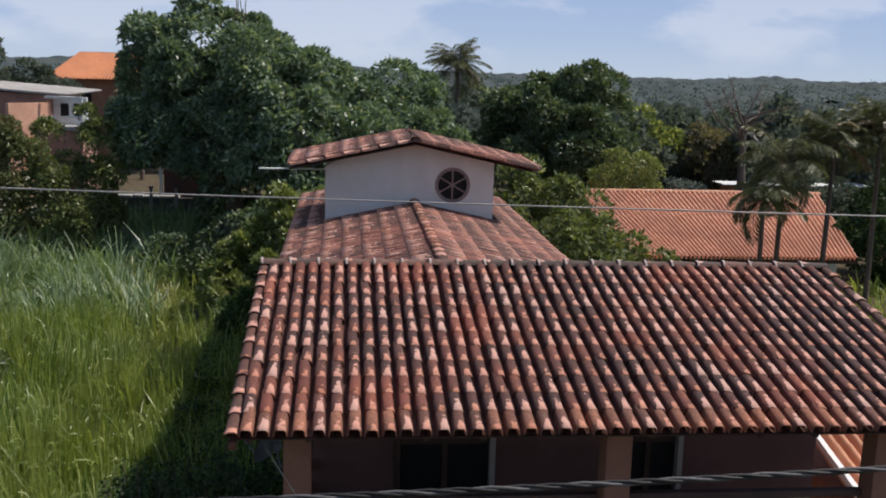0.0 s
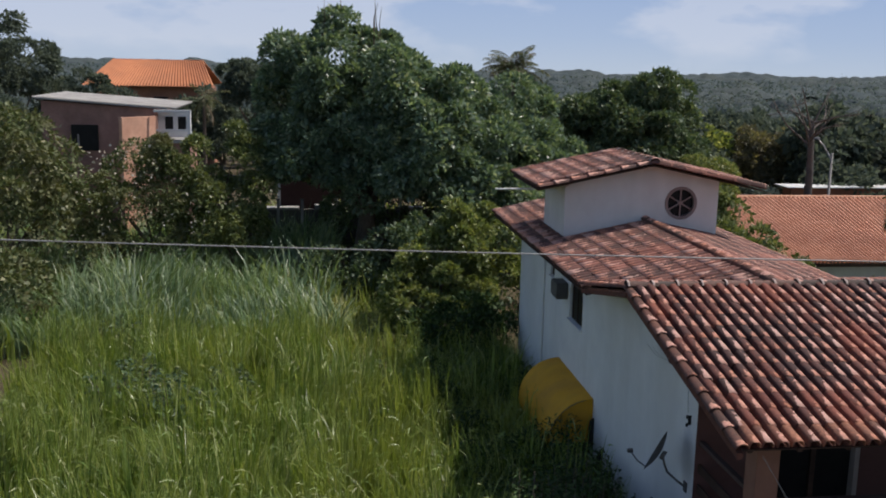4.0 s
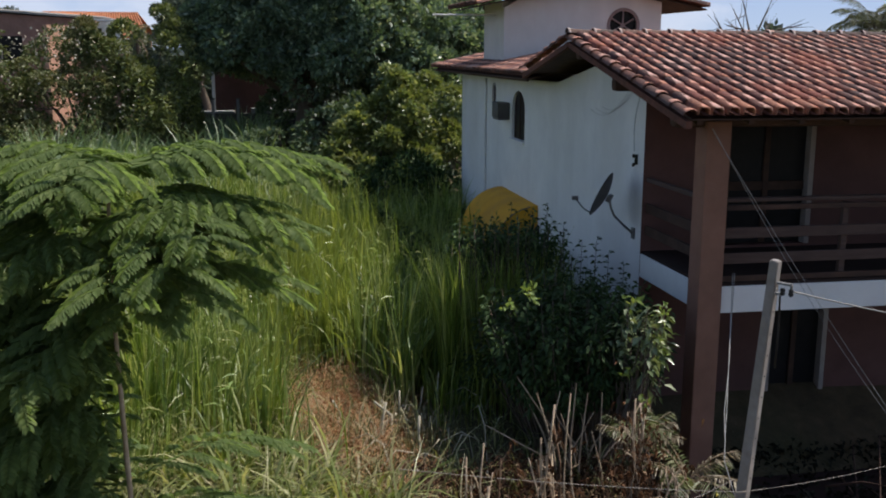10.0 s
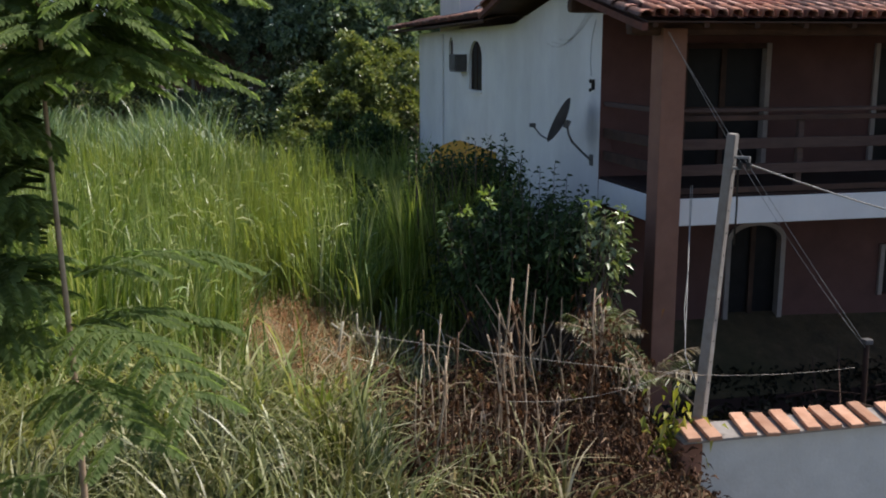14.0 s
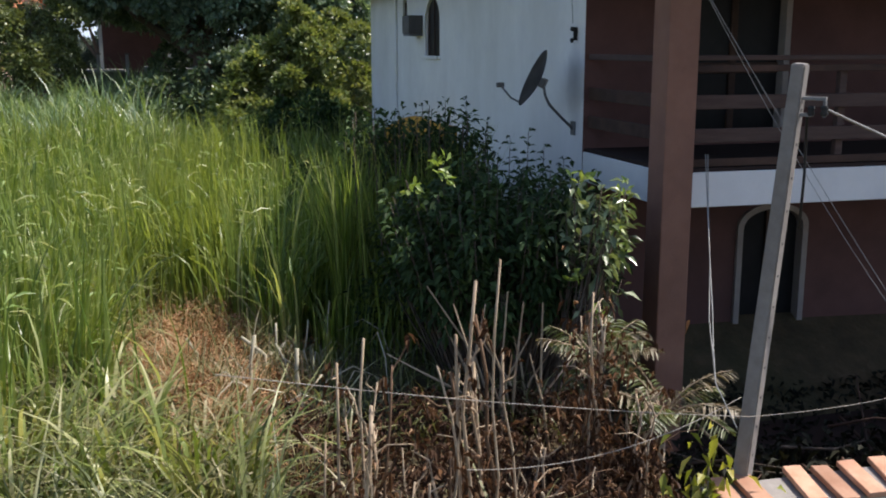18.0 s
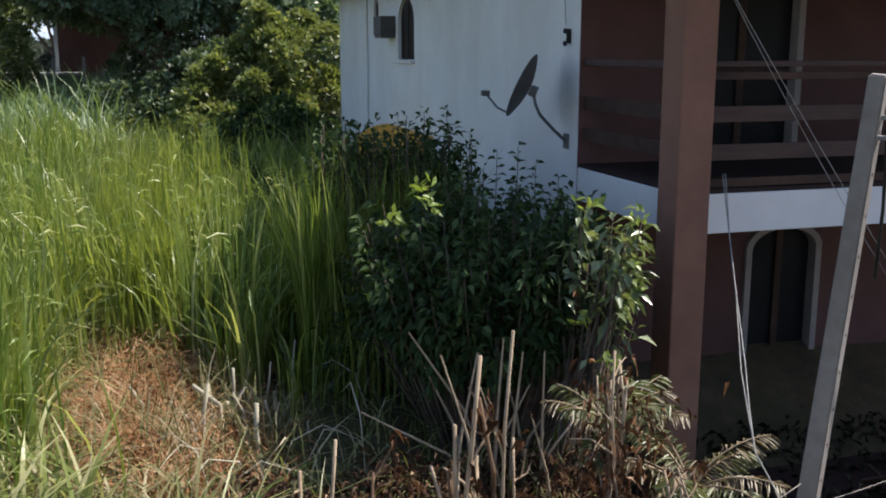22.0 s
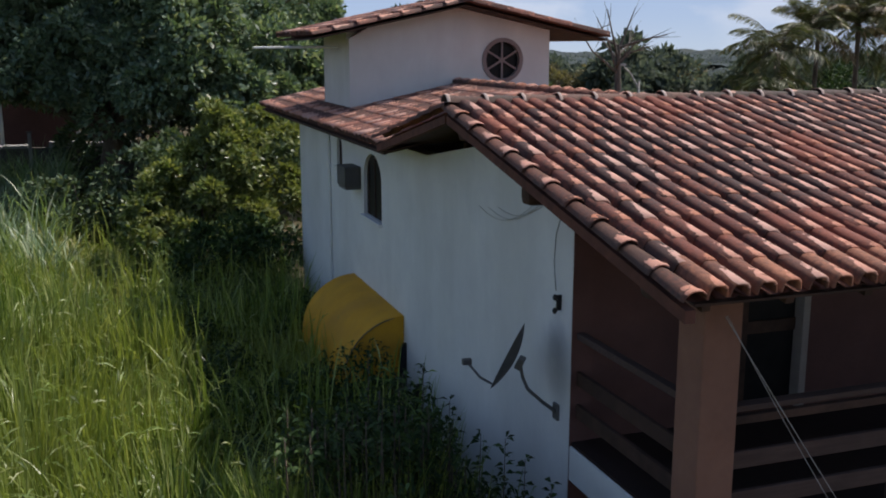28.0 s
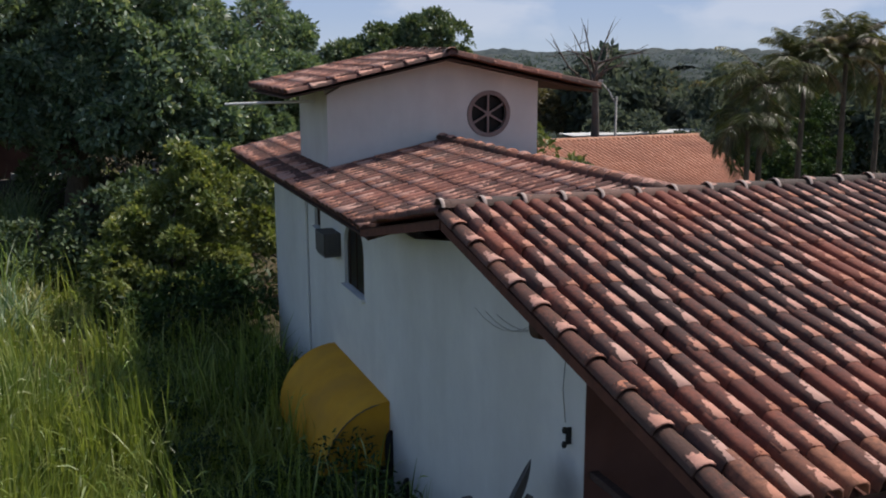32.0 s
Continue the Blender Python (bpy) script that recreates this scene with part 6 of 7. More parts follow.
palm("palm_tree", "coconut palm rising behind the trees", (6.9, 62.0, gz(6.9, 62)), 8.9 - gz(6.9, 62), 38, 2.2, 0.62, 201, 0.16, low=-0.35)
for k, (x, y, z, nf, L, dr, lab) in enumerate(((11.2, 25.2, 5.6, 18, 1.25, 1.35, "slender half-dry feathery palm beside the neighbouring roof"),
                                           (11.8, 25.6, 6.45, 24, 1.6, 1.25, "dark feathery palm with arching fronds beside the neighbouring roof"),
                                           (13.3, 26.0, 7.0, 30, 1.3, 0.9, "tall dark feathery palm beside the neighbouring roof"),
                                           (14.8, 26.1, 7.2, 30, 1.4, 0.9, "tall dark feathery palm beside the neighbouring roof"),
                                           (16.4, 26.6, 6.9, 30, 1.35, 0.9, "tall dark feathery palm beside the neighbouring roof"))):
    palm("palm_tree", lab, (x, y, gz(x, y)), z - gz(x, y), nf, L, 0.5, 202 + k, 0.075, (0.08 * (k % 3 - 1), 0), group="palms beside the neighbouring roof", droop=dr, low=0.15 if k < 2 else 0.6)
palm("small_palm", "young palm in front of the orange-roofed house", (-12.4, 62.0, gz(-12.4, 62)), 5.4, 12, 1.7, 0.45, 206, 0.12)


def dead_tree():
    r = np.random.RandomState(41)
    base = np.array([19.8, 48.0, gz(19.8, 48)])
    t = thing("dead_tree", tuple(base), "bare grey dead tree with forked branches", "tree")
    arr = [tube([base - [0, 0, 0.3], base + [0.1, 0, 3], base + [0.0, 0, 6.2]], [0.26, 0.2, 0.12], 7)]
    fork = base + [0, 0, 5.6]
    for k in range(11):
        az, up = r.choice([0.0, math.pi]) + r.normal(0, 0.7), r.uniform(0.1, 1.1)
        L = r.uniform(1.4, 3.2)
        d = np.array([math.cos(az) * math.cos(up), math.sin(az) * math.cos(up), math.sin(up)])
        st = fork + [0, 0, r.uniform(-1.0, 0.6)]
        e = st + d * L
        mid = st + d * L * 0.5 + r.normal(0, 0.12, 3)
        arr.append(tube([st, mid, e], [0.07, 0.045, 0.018], 5))
        for j in range(3):
            d2 = unit(d + r.normal(0, 0.5, 3))
            arr.append(tube([mid + (e - mid) * r.uniform(0, 0.7), mid + (e - mid) * 0.5 + d2 * 0.4, mid + (e - mid) * 0.6 + d2 * r.uniform(0.7, 1.2)], [0.022, 0.015, 0.007], 4))
    put("trunk", np_mesh("trunk", *joined(arr)), "deadwood", t)


M["deadwood"] = surface("grey_deadwood", [(0.3, (0.085, 0.072, 0.065)), (0.7, (0.15, 0.13, 0.115))], 3, 0.9, (0.1, 0.085, 0.07), 1, 0.5, 0.5, 20, 0.02)
dead_tree()


# ---- plants near the camera and by the house ----
def shrub():
    """Broad shrub in front of the house corner: bare stems below, a mass darkened for shade, sprays towards the yard
    paled for sun.
    """
    r = np.random.RandomState(31)
    base = (-1.95, 10.3, gz(-2.2, 10.3))
    t = thing("shrub", base, "dense shrub, leaf colour darkened for shade, with bare stems and a few pale shoots", "shrub")
    cen = np.array([-2.0, 10.2, 2.68])
    arr, lc, la = [], [], []

    def spray(st, e, n, out):
        m = st * 0.28 + e * 0.72 + np.array([0, 0, -0.06])
        arr.append(tube([st, m, e], [0.012, 0.008, 0.003], 4))
        for _ in range(n):
            p = m + (e - m) * r.uniform(0.0, 1.05)
            dd = unit(out * 0.5 + r.normal(size=3))
            lc.append(p + dd * 0.05)
            la.append(dd + np.array([0, 0, -0.25]))

    for k in range(300):
        d = unit(r.normal(size=3) * np.array([1.0, 1.0, 0.7]) + np.array([0, 0, 0.3]))
        e = cen + d * np.array([1.05, 0.95, 0.68]) * r.uniform(0.6, 1.1)
        st = np.array([cen[0] + d[0] * 0.45, cen[1] + d[1] * 0.4, base[2] - 0.05])
        spray(st, e, 44, d)
    # weedy shoots beside the wall
    for k in range(140):
        x, y = r.uniform(-2.7, -1.4), r.uniform(11.2, 14.5)
        e = np.array([x + r.normal(0, 0.08), y, 2.6 + 0.65 * min(max(y - 11.4, 0), 1) - 0.5 * min(max((y - 13.0) / 0.6, 0), 1) + r.uniform(-0.22, 0.2) + (0.3 if k % 9 == 0 and x < -1.6 else 0)])
        st = np.array([x, y, gz(-2.4, y)])
        spray(st * 0.35 + e * 0.65, e, 16, np.array([0, 0, 0.7]))
        spray(st, st * 0.3 + e * 0.7, 16, np.array([0, 0, 0.4]))
    for k in range(70):
        x, y = r.uniform(-2.95, -1.7), r.uniform(11.9, 12.7)
        st, e = np.array([x, y, gz(-2.4, y)]), np.array([x + r.normal(0, 0.06), y, r.uniform(3.15, 3.68)])
        spray(st * 0.45 + e * 0.55, e, 20, np.array([0, 0, 0.6]))
    # leaves in whorls up the single spires that stand free against the wall
    for x, y, z in ((-1.48, 13.1, 3.72), (-1.18, 11.82, 3.45), (-1.62, 13.3, 3.6), (-1.36, 12.7, 3.5), (-1.05, 11.7, 3.3), (-1.25, 12.2, 3.36), (-0.95, 11.4, 3.2), (-1.8, 13.9, 3.6)):
        st, e = np.array([x - 0.04, y, gz(-2.4, y)]), np.array([x, y, z])
        arr.append(tube([st, (st + e) / 2, e], [0.01, 0.008, 0.003], 4))
        for f in np.linspace(0.5, 1.0, 15):
            for _ in range(3):
                dd = unit(np.array([r.normal(), r.normal(), 0.35]))
                lc.append(st + (e - st) * f + dd * 0.01)
                la.append(dd)
    put("stem", np_mesh("stem", *joined(arr)), "bark", t)
    n = len(lc)
    put("foliage", np_mesh("foliage", *leaves(np.array(lc), np.array(la), r.uniform(0.055, 0.125, n), r.uniform(0.028, 0.055, n), r, 0.2, 0.25)), "shrubleaf", t)
    # Front sprays in paler leaves stand in for the sunlit part of the shrub.
    p = thing("pale_shrub", (-1.6, 9.3, gz(-1.6, 9.3)), "loose front sprays of the shrub, leaf colour paled for sun", "shrub")
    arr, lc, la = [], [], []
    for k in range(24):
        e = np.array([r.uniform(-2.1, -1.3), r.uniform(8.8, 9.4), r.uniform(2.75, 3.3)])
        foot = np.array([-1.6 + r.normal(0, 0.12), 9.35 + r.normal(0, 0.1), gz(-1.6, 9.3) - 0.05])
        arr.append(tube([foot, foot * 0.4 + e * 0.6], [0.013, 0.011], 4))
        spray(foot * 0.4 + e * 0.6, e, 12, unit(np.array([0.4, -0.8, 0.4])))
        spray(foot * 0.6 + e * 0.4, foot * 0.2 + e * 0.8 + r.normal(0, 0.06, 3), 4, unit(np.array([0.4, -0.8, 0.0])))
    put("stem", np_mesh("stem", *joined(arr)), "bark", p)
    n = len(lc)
    put("foliage", np_mesh("foliage", *leaves(np.array(lc), np.array(la), r.uniform(0.075, 0.15, n), r.uniform(0.035, 0.065, n), r, 0.2, 0.25)), "sunlitleaf", p)
    # Light tips where sun catches the shrub, held in their leaf colour.
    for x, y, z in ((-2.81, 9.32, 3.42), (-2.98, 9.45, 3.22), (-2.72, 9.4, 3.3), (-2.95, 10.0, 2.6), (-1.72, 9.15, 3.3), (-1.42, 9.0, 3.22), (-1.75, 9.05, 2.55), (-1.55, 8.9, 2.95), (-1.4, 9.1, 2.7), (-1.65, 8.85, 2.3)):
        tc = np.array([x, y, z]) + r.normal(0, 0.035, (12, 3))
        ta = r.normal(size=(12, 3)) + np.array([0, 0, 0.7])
        tagged(put("shoot", np_mesh("shoot", *leaves(tc, ta, r.uniform(0.06, 0.12, 12), r.uniform(0.03, 0.05, 12), r, 0.2, 0.1)), "tipleaf", t), "shoot with leaf colour paled for sun", kind="stuff")


shrub()


def dry_stems():
    """Cut, dried stalks in the foreground with shrivelled leaves, and the dead tangle between them."""
    r = np.random.RandomState(52)
    groups = ((-3.28, 6.76, 0.2, 10, 3.28, 0.66), (-3.98, 6.5, 0.2, 9, 2.95, 0.55), (-3.62, 6.7, 0.2, 8, 2.45, 0.6), (-2.85, 7.0, 0.26, 5, 2.0, 0.6), (-2.15, 7.8, 0.13, 8, 2.8, 0.75), (-1.78, 7.6, 0.2, 6, 2.15, 0.7), (-2.5, 7.4, 0.22, 4, 1.9, 0.6))
    for gx, gy, spread, n, top, low in groups:
        t = thing("dry_plant", (gx, gy, gz(gx, gy)), "clump of cut pale dry stalks with shrivelled brown leaves", "plant", "dry plants in the foreground")
        lc = []
        for k in range(n):
            x, y = gx + r.normal(0, spread * 0.6), gy + r.normal(0, spread * 0.4)
            z0 = gz(x, y) - 0.05
            h = (top - z0) * (r.uniform(low, 0.95) if k else 1.0)
            lean = r.normal(0, 0.045, 2)
            f = np.linspace(0, 1, 6)[:, None]
            pts = np.array([x, y, z0]) + f * np.array([lean[0] * 1.4, lean[1] * 1.4, h])
            pts[1:, :2] += r.normal(0, 0.022, (5, 2))
            thick = r.uniform(0.006, 0.0125)
            arr = [tube(pts, np.linspace(thick, thick * 0.75, 6), 6)]
            # forked heads where the stalk was cut
            for j in range(r.randint(1, 4)):
                p = pts[4] + (pts[5] - pts[4]) * r.uniform(-0.4, 1.0)
                e = p + np.array([r.normal(0, 0.07), r.normal(0, 0.05), r.uniform(0.05, 0.2)])
                arr.append(tube([p, (p + e) / 2 + r.normal(0, 0.018, 3), e], [thick * 0.6, thick * 0.5, thick * 0.4], 5))
                if j == 0:
                    lc += [e + r.normal(0, 0.022, 3) for _ in range(4)]
            if k % 3 == 0:
                p = pts[3] + r.normal(0, 0.01, 3)
                e = p + np.array([r.choice([-1, 1]) * r.uniform(0.12, 0.28), r.normal(0, 0.06), r.uniform(0.02, 0.14)])
                arr.append(tube([p, (p + e) / 2 + np.array([0, 0, 0.04]), e], [0.005, 0.004, 0.003], 4))
            put("stalk", np_mesh("stalk", *joined(arr)), "darkstem" if k % 4 == 3 else "drystem", t)
            lc += [pts[0] + (pts[5] - pts[0]) * r.uniform(0.25, 0.7) + r.normal(0, 0.05, 3) for _ in range(26 if gx > -2.3 or gx < -3.5 else 15)]
        if gx == -2.15:
            lc += [np.array([gx, gy, 2.0]) + r.normal(0, 1, 3) * np.array([0.15, 0.13, 0.32]) for _ in range(420)]
        m = len(lc)
        put("dead_foliage", np_mesh("dead_foliage", *leaves(np.array(lc), r.normal(size=(m, 3)) + [0, 0, -0.8], r.uniform(0.03, 0.085, m), r.uniform(0.008, 0.024, m), r, 0.8, 0.6)), "rustleaf" if gx < -3.0 or gx > -2.3 else "deadleaf", t)
    n = 9000
    c = np.stack([r.uniform(-4.1, -1.6, n), r.uniform(6.1, 9.4, n), np.zeros(n)], axis=1)
    g = lumps(c[:, 0], c[:, 1], 1.5, 6.0)
    c[:, 2] = lot_z(c[:, 0], c[:, 1]) + r.uniform(0.0, 0.32, n) * np.clip(0.8 + 1.3 * g, 0.1, 1.6)
    ob = put("dead_tangle", np_mesh("dead_tangle", *leaves(c, r.normal(size=(n, 3)) * [1, 1, 0.7], r.uniform(0.04, 0.14, n), r.uniform(0.008, 0.035, n), r, 0.5, 0.5)), "deadleaf")
    tagged(ob, "tangle of dead brown leaves and twigs on the ground", "litter", kind="stuff")
    # faint bare stems of the shrub behind
    t = thing("bare_plant", (-2.3, 9.2, gz(-2.3, 9.2)), "bare greyish stems fanning out under the dark shrub", "plant")
    for k in range(16):
        x, y = -2.35 + r.normal(0, 0.22), 9.2 + r.normal(0, 0.2)
        z0 = gz(x, y) - 0.05
        e = np.array([x + r.normal(0, 0.3), y + r.normal(0, 0.15), r.uniform(1.9, 2.5)])
        put("stem", np_mesh("stem", *tube([(x, y, z0), ((x * 2 + e[0]) / 3, (y * 2 + e[1]) / 3, z0 * 0.5 + e[2] * 0.5), e], [0.014, 0.011, 0.006], 5)), "drystem", t)
    # yellowing leaves at the end of the wall
    t = thing("yellowing_plant", (-1.72, 7.05, gz(-1.72, 7.05)), "low plant with yellowing green leaves by the wall end", "plant")
    n = 130
    c = np.array([-1.72, 7.1, 1.55]) + r.normal(0, 1, (n, 3)) * np.array([0.12, 0.12, 0.22])
    v, q = tube([(-1.72, 7.08, gz(-1.72, 7.05) - 0.05), (-1.70, 7.1, 1.4), (-1.68, 7.12, 1.95)], [0.012, 0.009, 0.004], 5)
    put("stem", np_mesh("stem", v, q), "drystem", t)
    put("foliage", np_mesh("foliage", *leaves(c, r.normal(size=(n, 3)) + [0, 0, -0.7], r.uniform(0.07, 0.15, n), r.uniform(0.03, 0.055, n), r, 0.3, 0.4)), "limeleaf", t)
    # pale cut stubs at the bare patch
    t = thing("cut_plant", (-3.9, 10.4, gz(-3.9, 10.4)), "pale cut grass stubs on bare soil", "plant")
    for k in range(17):
        x, y = (-4.12, 11.14) if k == 0 else (-3.95 + r.normal(0, 0.32), 10.9 + r.normal(0, 0.65))
        h = r.uniform(0.2, 0.55)
        w = r.uniform(0.007, 0.02) if k > 4 else 0.02
        v, q = tube([(x, y, gz(x, y) - 0.05), (x + r.normal(0, 0.03), y, gz(x, y) + h * 0.6), (x + r.normal(0, 0.09), y, gz(x, y) + h)], [w, w * 0.95, w * 0.85], 6)
        put("stub", np_mesh("stub", v, q), "straw", t)
    for k in range(12):
        x, y = r.uniform(-4.6, -2.6), r.uniform(9.0, 11.6)
        a, L = r.uniform(0, 6.28), r.uniform(0.4, 0.9)
        z = gz(x, y)
        v, q = tube([(x, y, z), (x + 0.2 * math.cos(a) * L, y + 0.2 * math.sin(a) * L, z + 0.55 * L), (x + 0.55 * math.cos(a) * L, y + 0.55 * math.sin(a) * L, z + 0.7 * L), (x + math.cos(a) * L, y + math.sin(a) * L, z + 0.45 * L)], [0.007, 0.006, 0.005, 0.003], 4)
        put("bent_stem", np_mesh("bent_stem", v, q), "straw", t)


M["rustleaf"] = leafy("rusty_dead_leaves", [(0.0, (0.06, 0.03, 0.016)), (0.5, (0.125, 0.062, 0.032)), (0.88, (0.25, 0.135, 0.075)), (1.0, (0.42, 0.29, 0.19))], None, 1, 0.8, 0.18, 0.2, (1, 0.9, 0.7))
M["limeleaf"] = leafy("yellowing_leaves", [(0.0, (0.20, 0.24, 0.04)), (0.6, (0.34, 0.36, 0.07)), (1.0, (0.5, 0.46, 0.13))], None, 1, 0.45, 0.4)
M["darkstem"] = surface("dark_dry_stem", [(0.3, (0.10, 0.06, 0.035)), (0.7, (0.2, 0.125, 0.08))], 9, 0.85, (0.06, 0.035, 0.02), 3, 0.5, 0.3, 60, 0.004)


M["straw"] = surface("pale_straw", [(0.3, (0.42, 0.38, 0.28)), (0.7, (0.58, 0.54, 0.42))], 8, 0.8, (0.3, 0.25, 0.16), 4, 0.4, 0.2, 60, 0.003)
dry_stems()


def fence_palm():
    r = np.random.RandomState(61)
    for (x, y, z, n, L, ll) in ((-2.0, 8.12, 2.12, 11, 0.52, 0.17), (-1.5, 8.08, 1.72, 11, 0.64, 0.18)):
        t = thing("fan_plant", (x, y, gz(x, y)), "small half-dry palm with feathery fronds by the wall", "palm", "small palms by the wall")
        put("stem", np_mesh("stem", *tube([(x, y, gz(x, y) - 0.1), (x, y, z)], [0.035, 0.03], 6)), "drystem", t)
        for k in range(n):
            lv, st = frond(r, (x, y, z), 2 * math.pi * k / n + r.normal(0, 0.25), r.uniform(0.55, 1.45), L * r.uniform(0.75, 1.1), ll, r.uniform(0.65, 1.15), 26, 0.008)
            put("frond", np_mesh("frond", *lv), "wallpalm" if k % 5 else "palm_dry", t)
            put("rachis", np_mesh("rachis", *st), "drystem", t)


fence_palm()


def branch_pile():
    """Dead branches heaped in the yard between wall and house, with near-black leaves standing in for shade."""
    r = np.random.RandomState(66)
    t = thing("branch_pile", (1.2, 8.4, 0.4), "heap of dead branches in the yard, near-black leaves added for shade", "branches")
    for k in range(70):
        c = np.array([r.uniform(-1.0, 5.5), r.uniform(7.4, 9.4), 0.0])
        c[2] = gz(c[0], c[1]) + r.uniform(0.05, 0.7)
        d = unit(r.normal(size=3) * np.array([1, 1, 0.35]))
        L = r.uniform(0.5, 1.6)
        put("branch", np_mesh("branch", *tube([c - d * L / 2, c + r.normal(0, 0.06, 3), c + d * L / 2], [0.016, 0.013, 0.006], 5)), "beam" if k % 4 else "bark", t)
    # Near-black leaves added to darken the yard and the ground under the balcony.
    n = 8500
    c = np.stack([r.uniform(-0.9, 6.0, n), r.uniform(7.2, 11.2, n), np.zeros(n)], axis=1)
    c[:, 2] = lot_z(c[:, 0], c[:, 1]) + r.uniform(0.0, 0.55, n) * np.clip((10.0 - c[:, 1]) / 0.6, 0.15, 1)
    tagged(put("weed_foliage", np_mesh("weed_foliage", *leaves(c, r.normal(size=(n, 3)) + [0, 0, -0.2], r.uniform(0.07, 0.18, n), r.uniform(0.03, 0.07, n), r, 0.3, 0.3)), "shade_leaf", t), kind="stuff")


# Leaf colour near black: it carries the yard's shade.
M["shade_leaf"] = leafy("shade_dark_yard_leaves", [(0.0, (0.012, 0.012, 0.008)), (0.6, (0.022, 0.024, 0.014)), (1.0, (0.045, 0.042, 0.025))], None, 1, 0.7, 0.1, 0.2)
branch_pile()


def feathery_tree():
    """Young tree of finely divided leaves close to the camera."""
    r = np.random.RandomState(71)
    base = np.array([-6.25, 4.35, gz(-6.25, 4.35)])
    t = thing("feathery_tree", tuple(base), "young tree with finely divided feathery green leaves", "tree")
    top = np.array([-6.15, 4.34, 5.38])
    s = np.linspace(0, 1, 7)[:, None]
    stem = base + (top - base) * s + np.array([0.05, 0, 0]) * np.sin(s * 5)
    arr = [tube(stem, np.linspace(0.022, 0.008, 7), 7)]
    lv_all, pet = [], []
    for k in range(96):
        z = 1 - (0.42 if k % 3 else 0.62) * r.uniform(0, 1) ** 1.3
        p = base + (top - base) * z
        az, L = (r.uniform(0, 6.28) if z > 0.84 or k % 6 == 0 else r.uniform(2.0, 4.3)), r.uniform(0.55, 1.0) * (1.5 - 0.72 * z)
        d = np.array([math.cos(az), 0.7 * math.sin(az), r.uniform(0.0, 0.32)])
        bp = p + d * 0.06
        # a leaf: a main stalk with pairs of feathers
        n_f = 7
        tip = bp + d * L + np.array([0, 0, -0.22 * L])
        pet.append(tube([bp, (bp + tip) / 2 + np.array([0, 0, 0.07]), tip], [0.007, 0.006, 0.003], 4))
        for j in range(n_f):
            f = (j + 1) / n_f
            q0 = bp + (tip - bp) * f + np.array([0, 0, 0.09 * math.sin(math.pi * f)])
            for sg in (-1, 1):
                a2 = az + sg * (1.0 - 0.25 * f)
                lv, st = frond(r, q0, a2, r.uniform(-0.12, 0.12), r.uniform(0.22, 0.36), 0.062, 0.5, 22, 0.003, 0.36, 0.1)
                lv_all.append(lv)
                pet.append(st)
    put("stem", np_mesh("stem", *joined(arr)), "drystem", t)
    put("petiole", np_mesh("petiole", *joined(pet)), "fern", t)
    put("foliage", np_mesh("foliage", *joined(lv_all)), "fern", t)


feathery_tree()


# ---- neighbouring buildings ----
def far_roof(parent, ridge_a, ridge_b, eave_a, eave_b, material, seed, name="roof", label="", pitch=0.195):
    """A tiled slope between a ridge line and an eave line: corrugated rows of tiles as geometry."""
    ra, rb, ea, eb = (np.array(p, dtype=float) for p in (ridge_a, ridge_b, eave_a, eave_b))
    r = np.random.RandomState(seed)
    n = int(np.linalg.norm(rb - ra) / pitch)
    up = unit(np.cross(rb - ra, ea - ra))
    if up[2] < 0:
        up = -up
    prof = np.array([0.0, 0.85, 1.0, 0.85, 0.0, -0.5]) * 0.14 * (pitch / 0.27) ** 1.1
    rows = int(np.linalg.norm(ea - ra) / 0.45)
    us = (np.arange(n)[:, None] + np.linspace(0, 1, 7)[:-1][None, :]).reshape(-1) / n
    hs = np.tile(prof, n)
    grid = []
    for k in range(rows + 1):
        for lift, f in ((0.0, k / rows), (0.02, min(1, (k + 0.04) / rows))) if k < rows else ((0.0, 1.0),):
            a, b = ra + (ea - ra) * f, rb + (eb - rb) * f
            line = a + (b - a) * us[:, None] + up * (hs + lift)[:, None]
            grid.append(line)
    g = np.array(grid)
    R, C = g.shape[:2]
    i = (np.arange(R - 1)[:, None] * C + np.arange(C - 1)[None, :]).reshape(-1, 1)
    ob = put(name, np_mesh(name, g.reshape(-1, 3), i + np.array([[0, 1, C + 1, C]])), material, parent, label)
    return ob


def neighbour_house():
    h = thing("neighbour_house", (14.5, 36, 0.0), "low neighbouring house with an orange clay tile roof", "house")
    far_roof(h, (9.2, 39.6, 3.85), (19.9, 39.6, 3.85), (9.6, 31.2, 2.75), (17.3, 31.2, 2.75), "tile_orange", 3, "front_roof", "orange corrugated clay tile slope")
    far_roof(h, (19.9, 39.6, 3.85), (9.2, 39.6, 3.85), (20.4, 46.0, 2.9), (9.2, 46.0, 2.9), "tile_orange", 4, "rear_roof")
    far_roof(h, (19.9, 39.6, 3.85), (19.95, 39.7, 3.85), (17.4, 31.3, 2.75), (21.5, 40.0, 2.75), "tile_orange", 5, "hip_roof")
    v, q = tube([(9.2, 39.6, 3.9), (14.5, 39.6, 3.91), (19.9, 39.6, 3.9)], 0.1, 8)
    put("ridge", np_mesh("ridge", v, q), "tile_orange", h)
    put("wall", box(9.9, 16.9, 31.9, 45.2, -1.5, 2.7), "plaster_low", h)
    put("eave_board", box(9.7, 17.3, 31.25, 31.3, 2.6, 2.72), "beam", h)


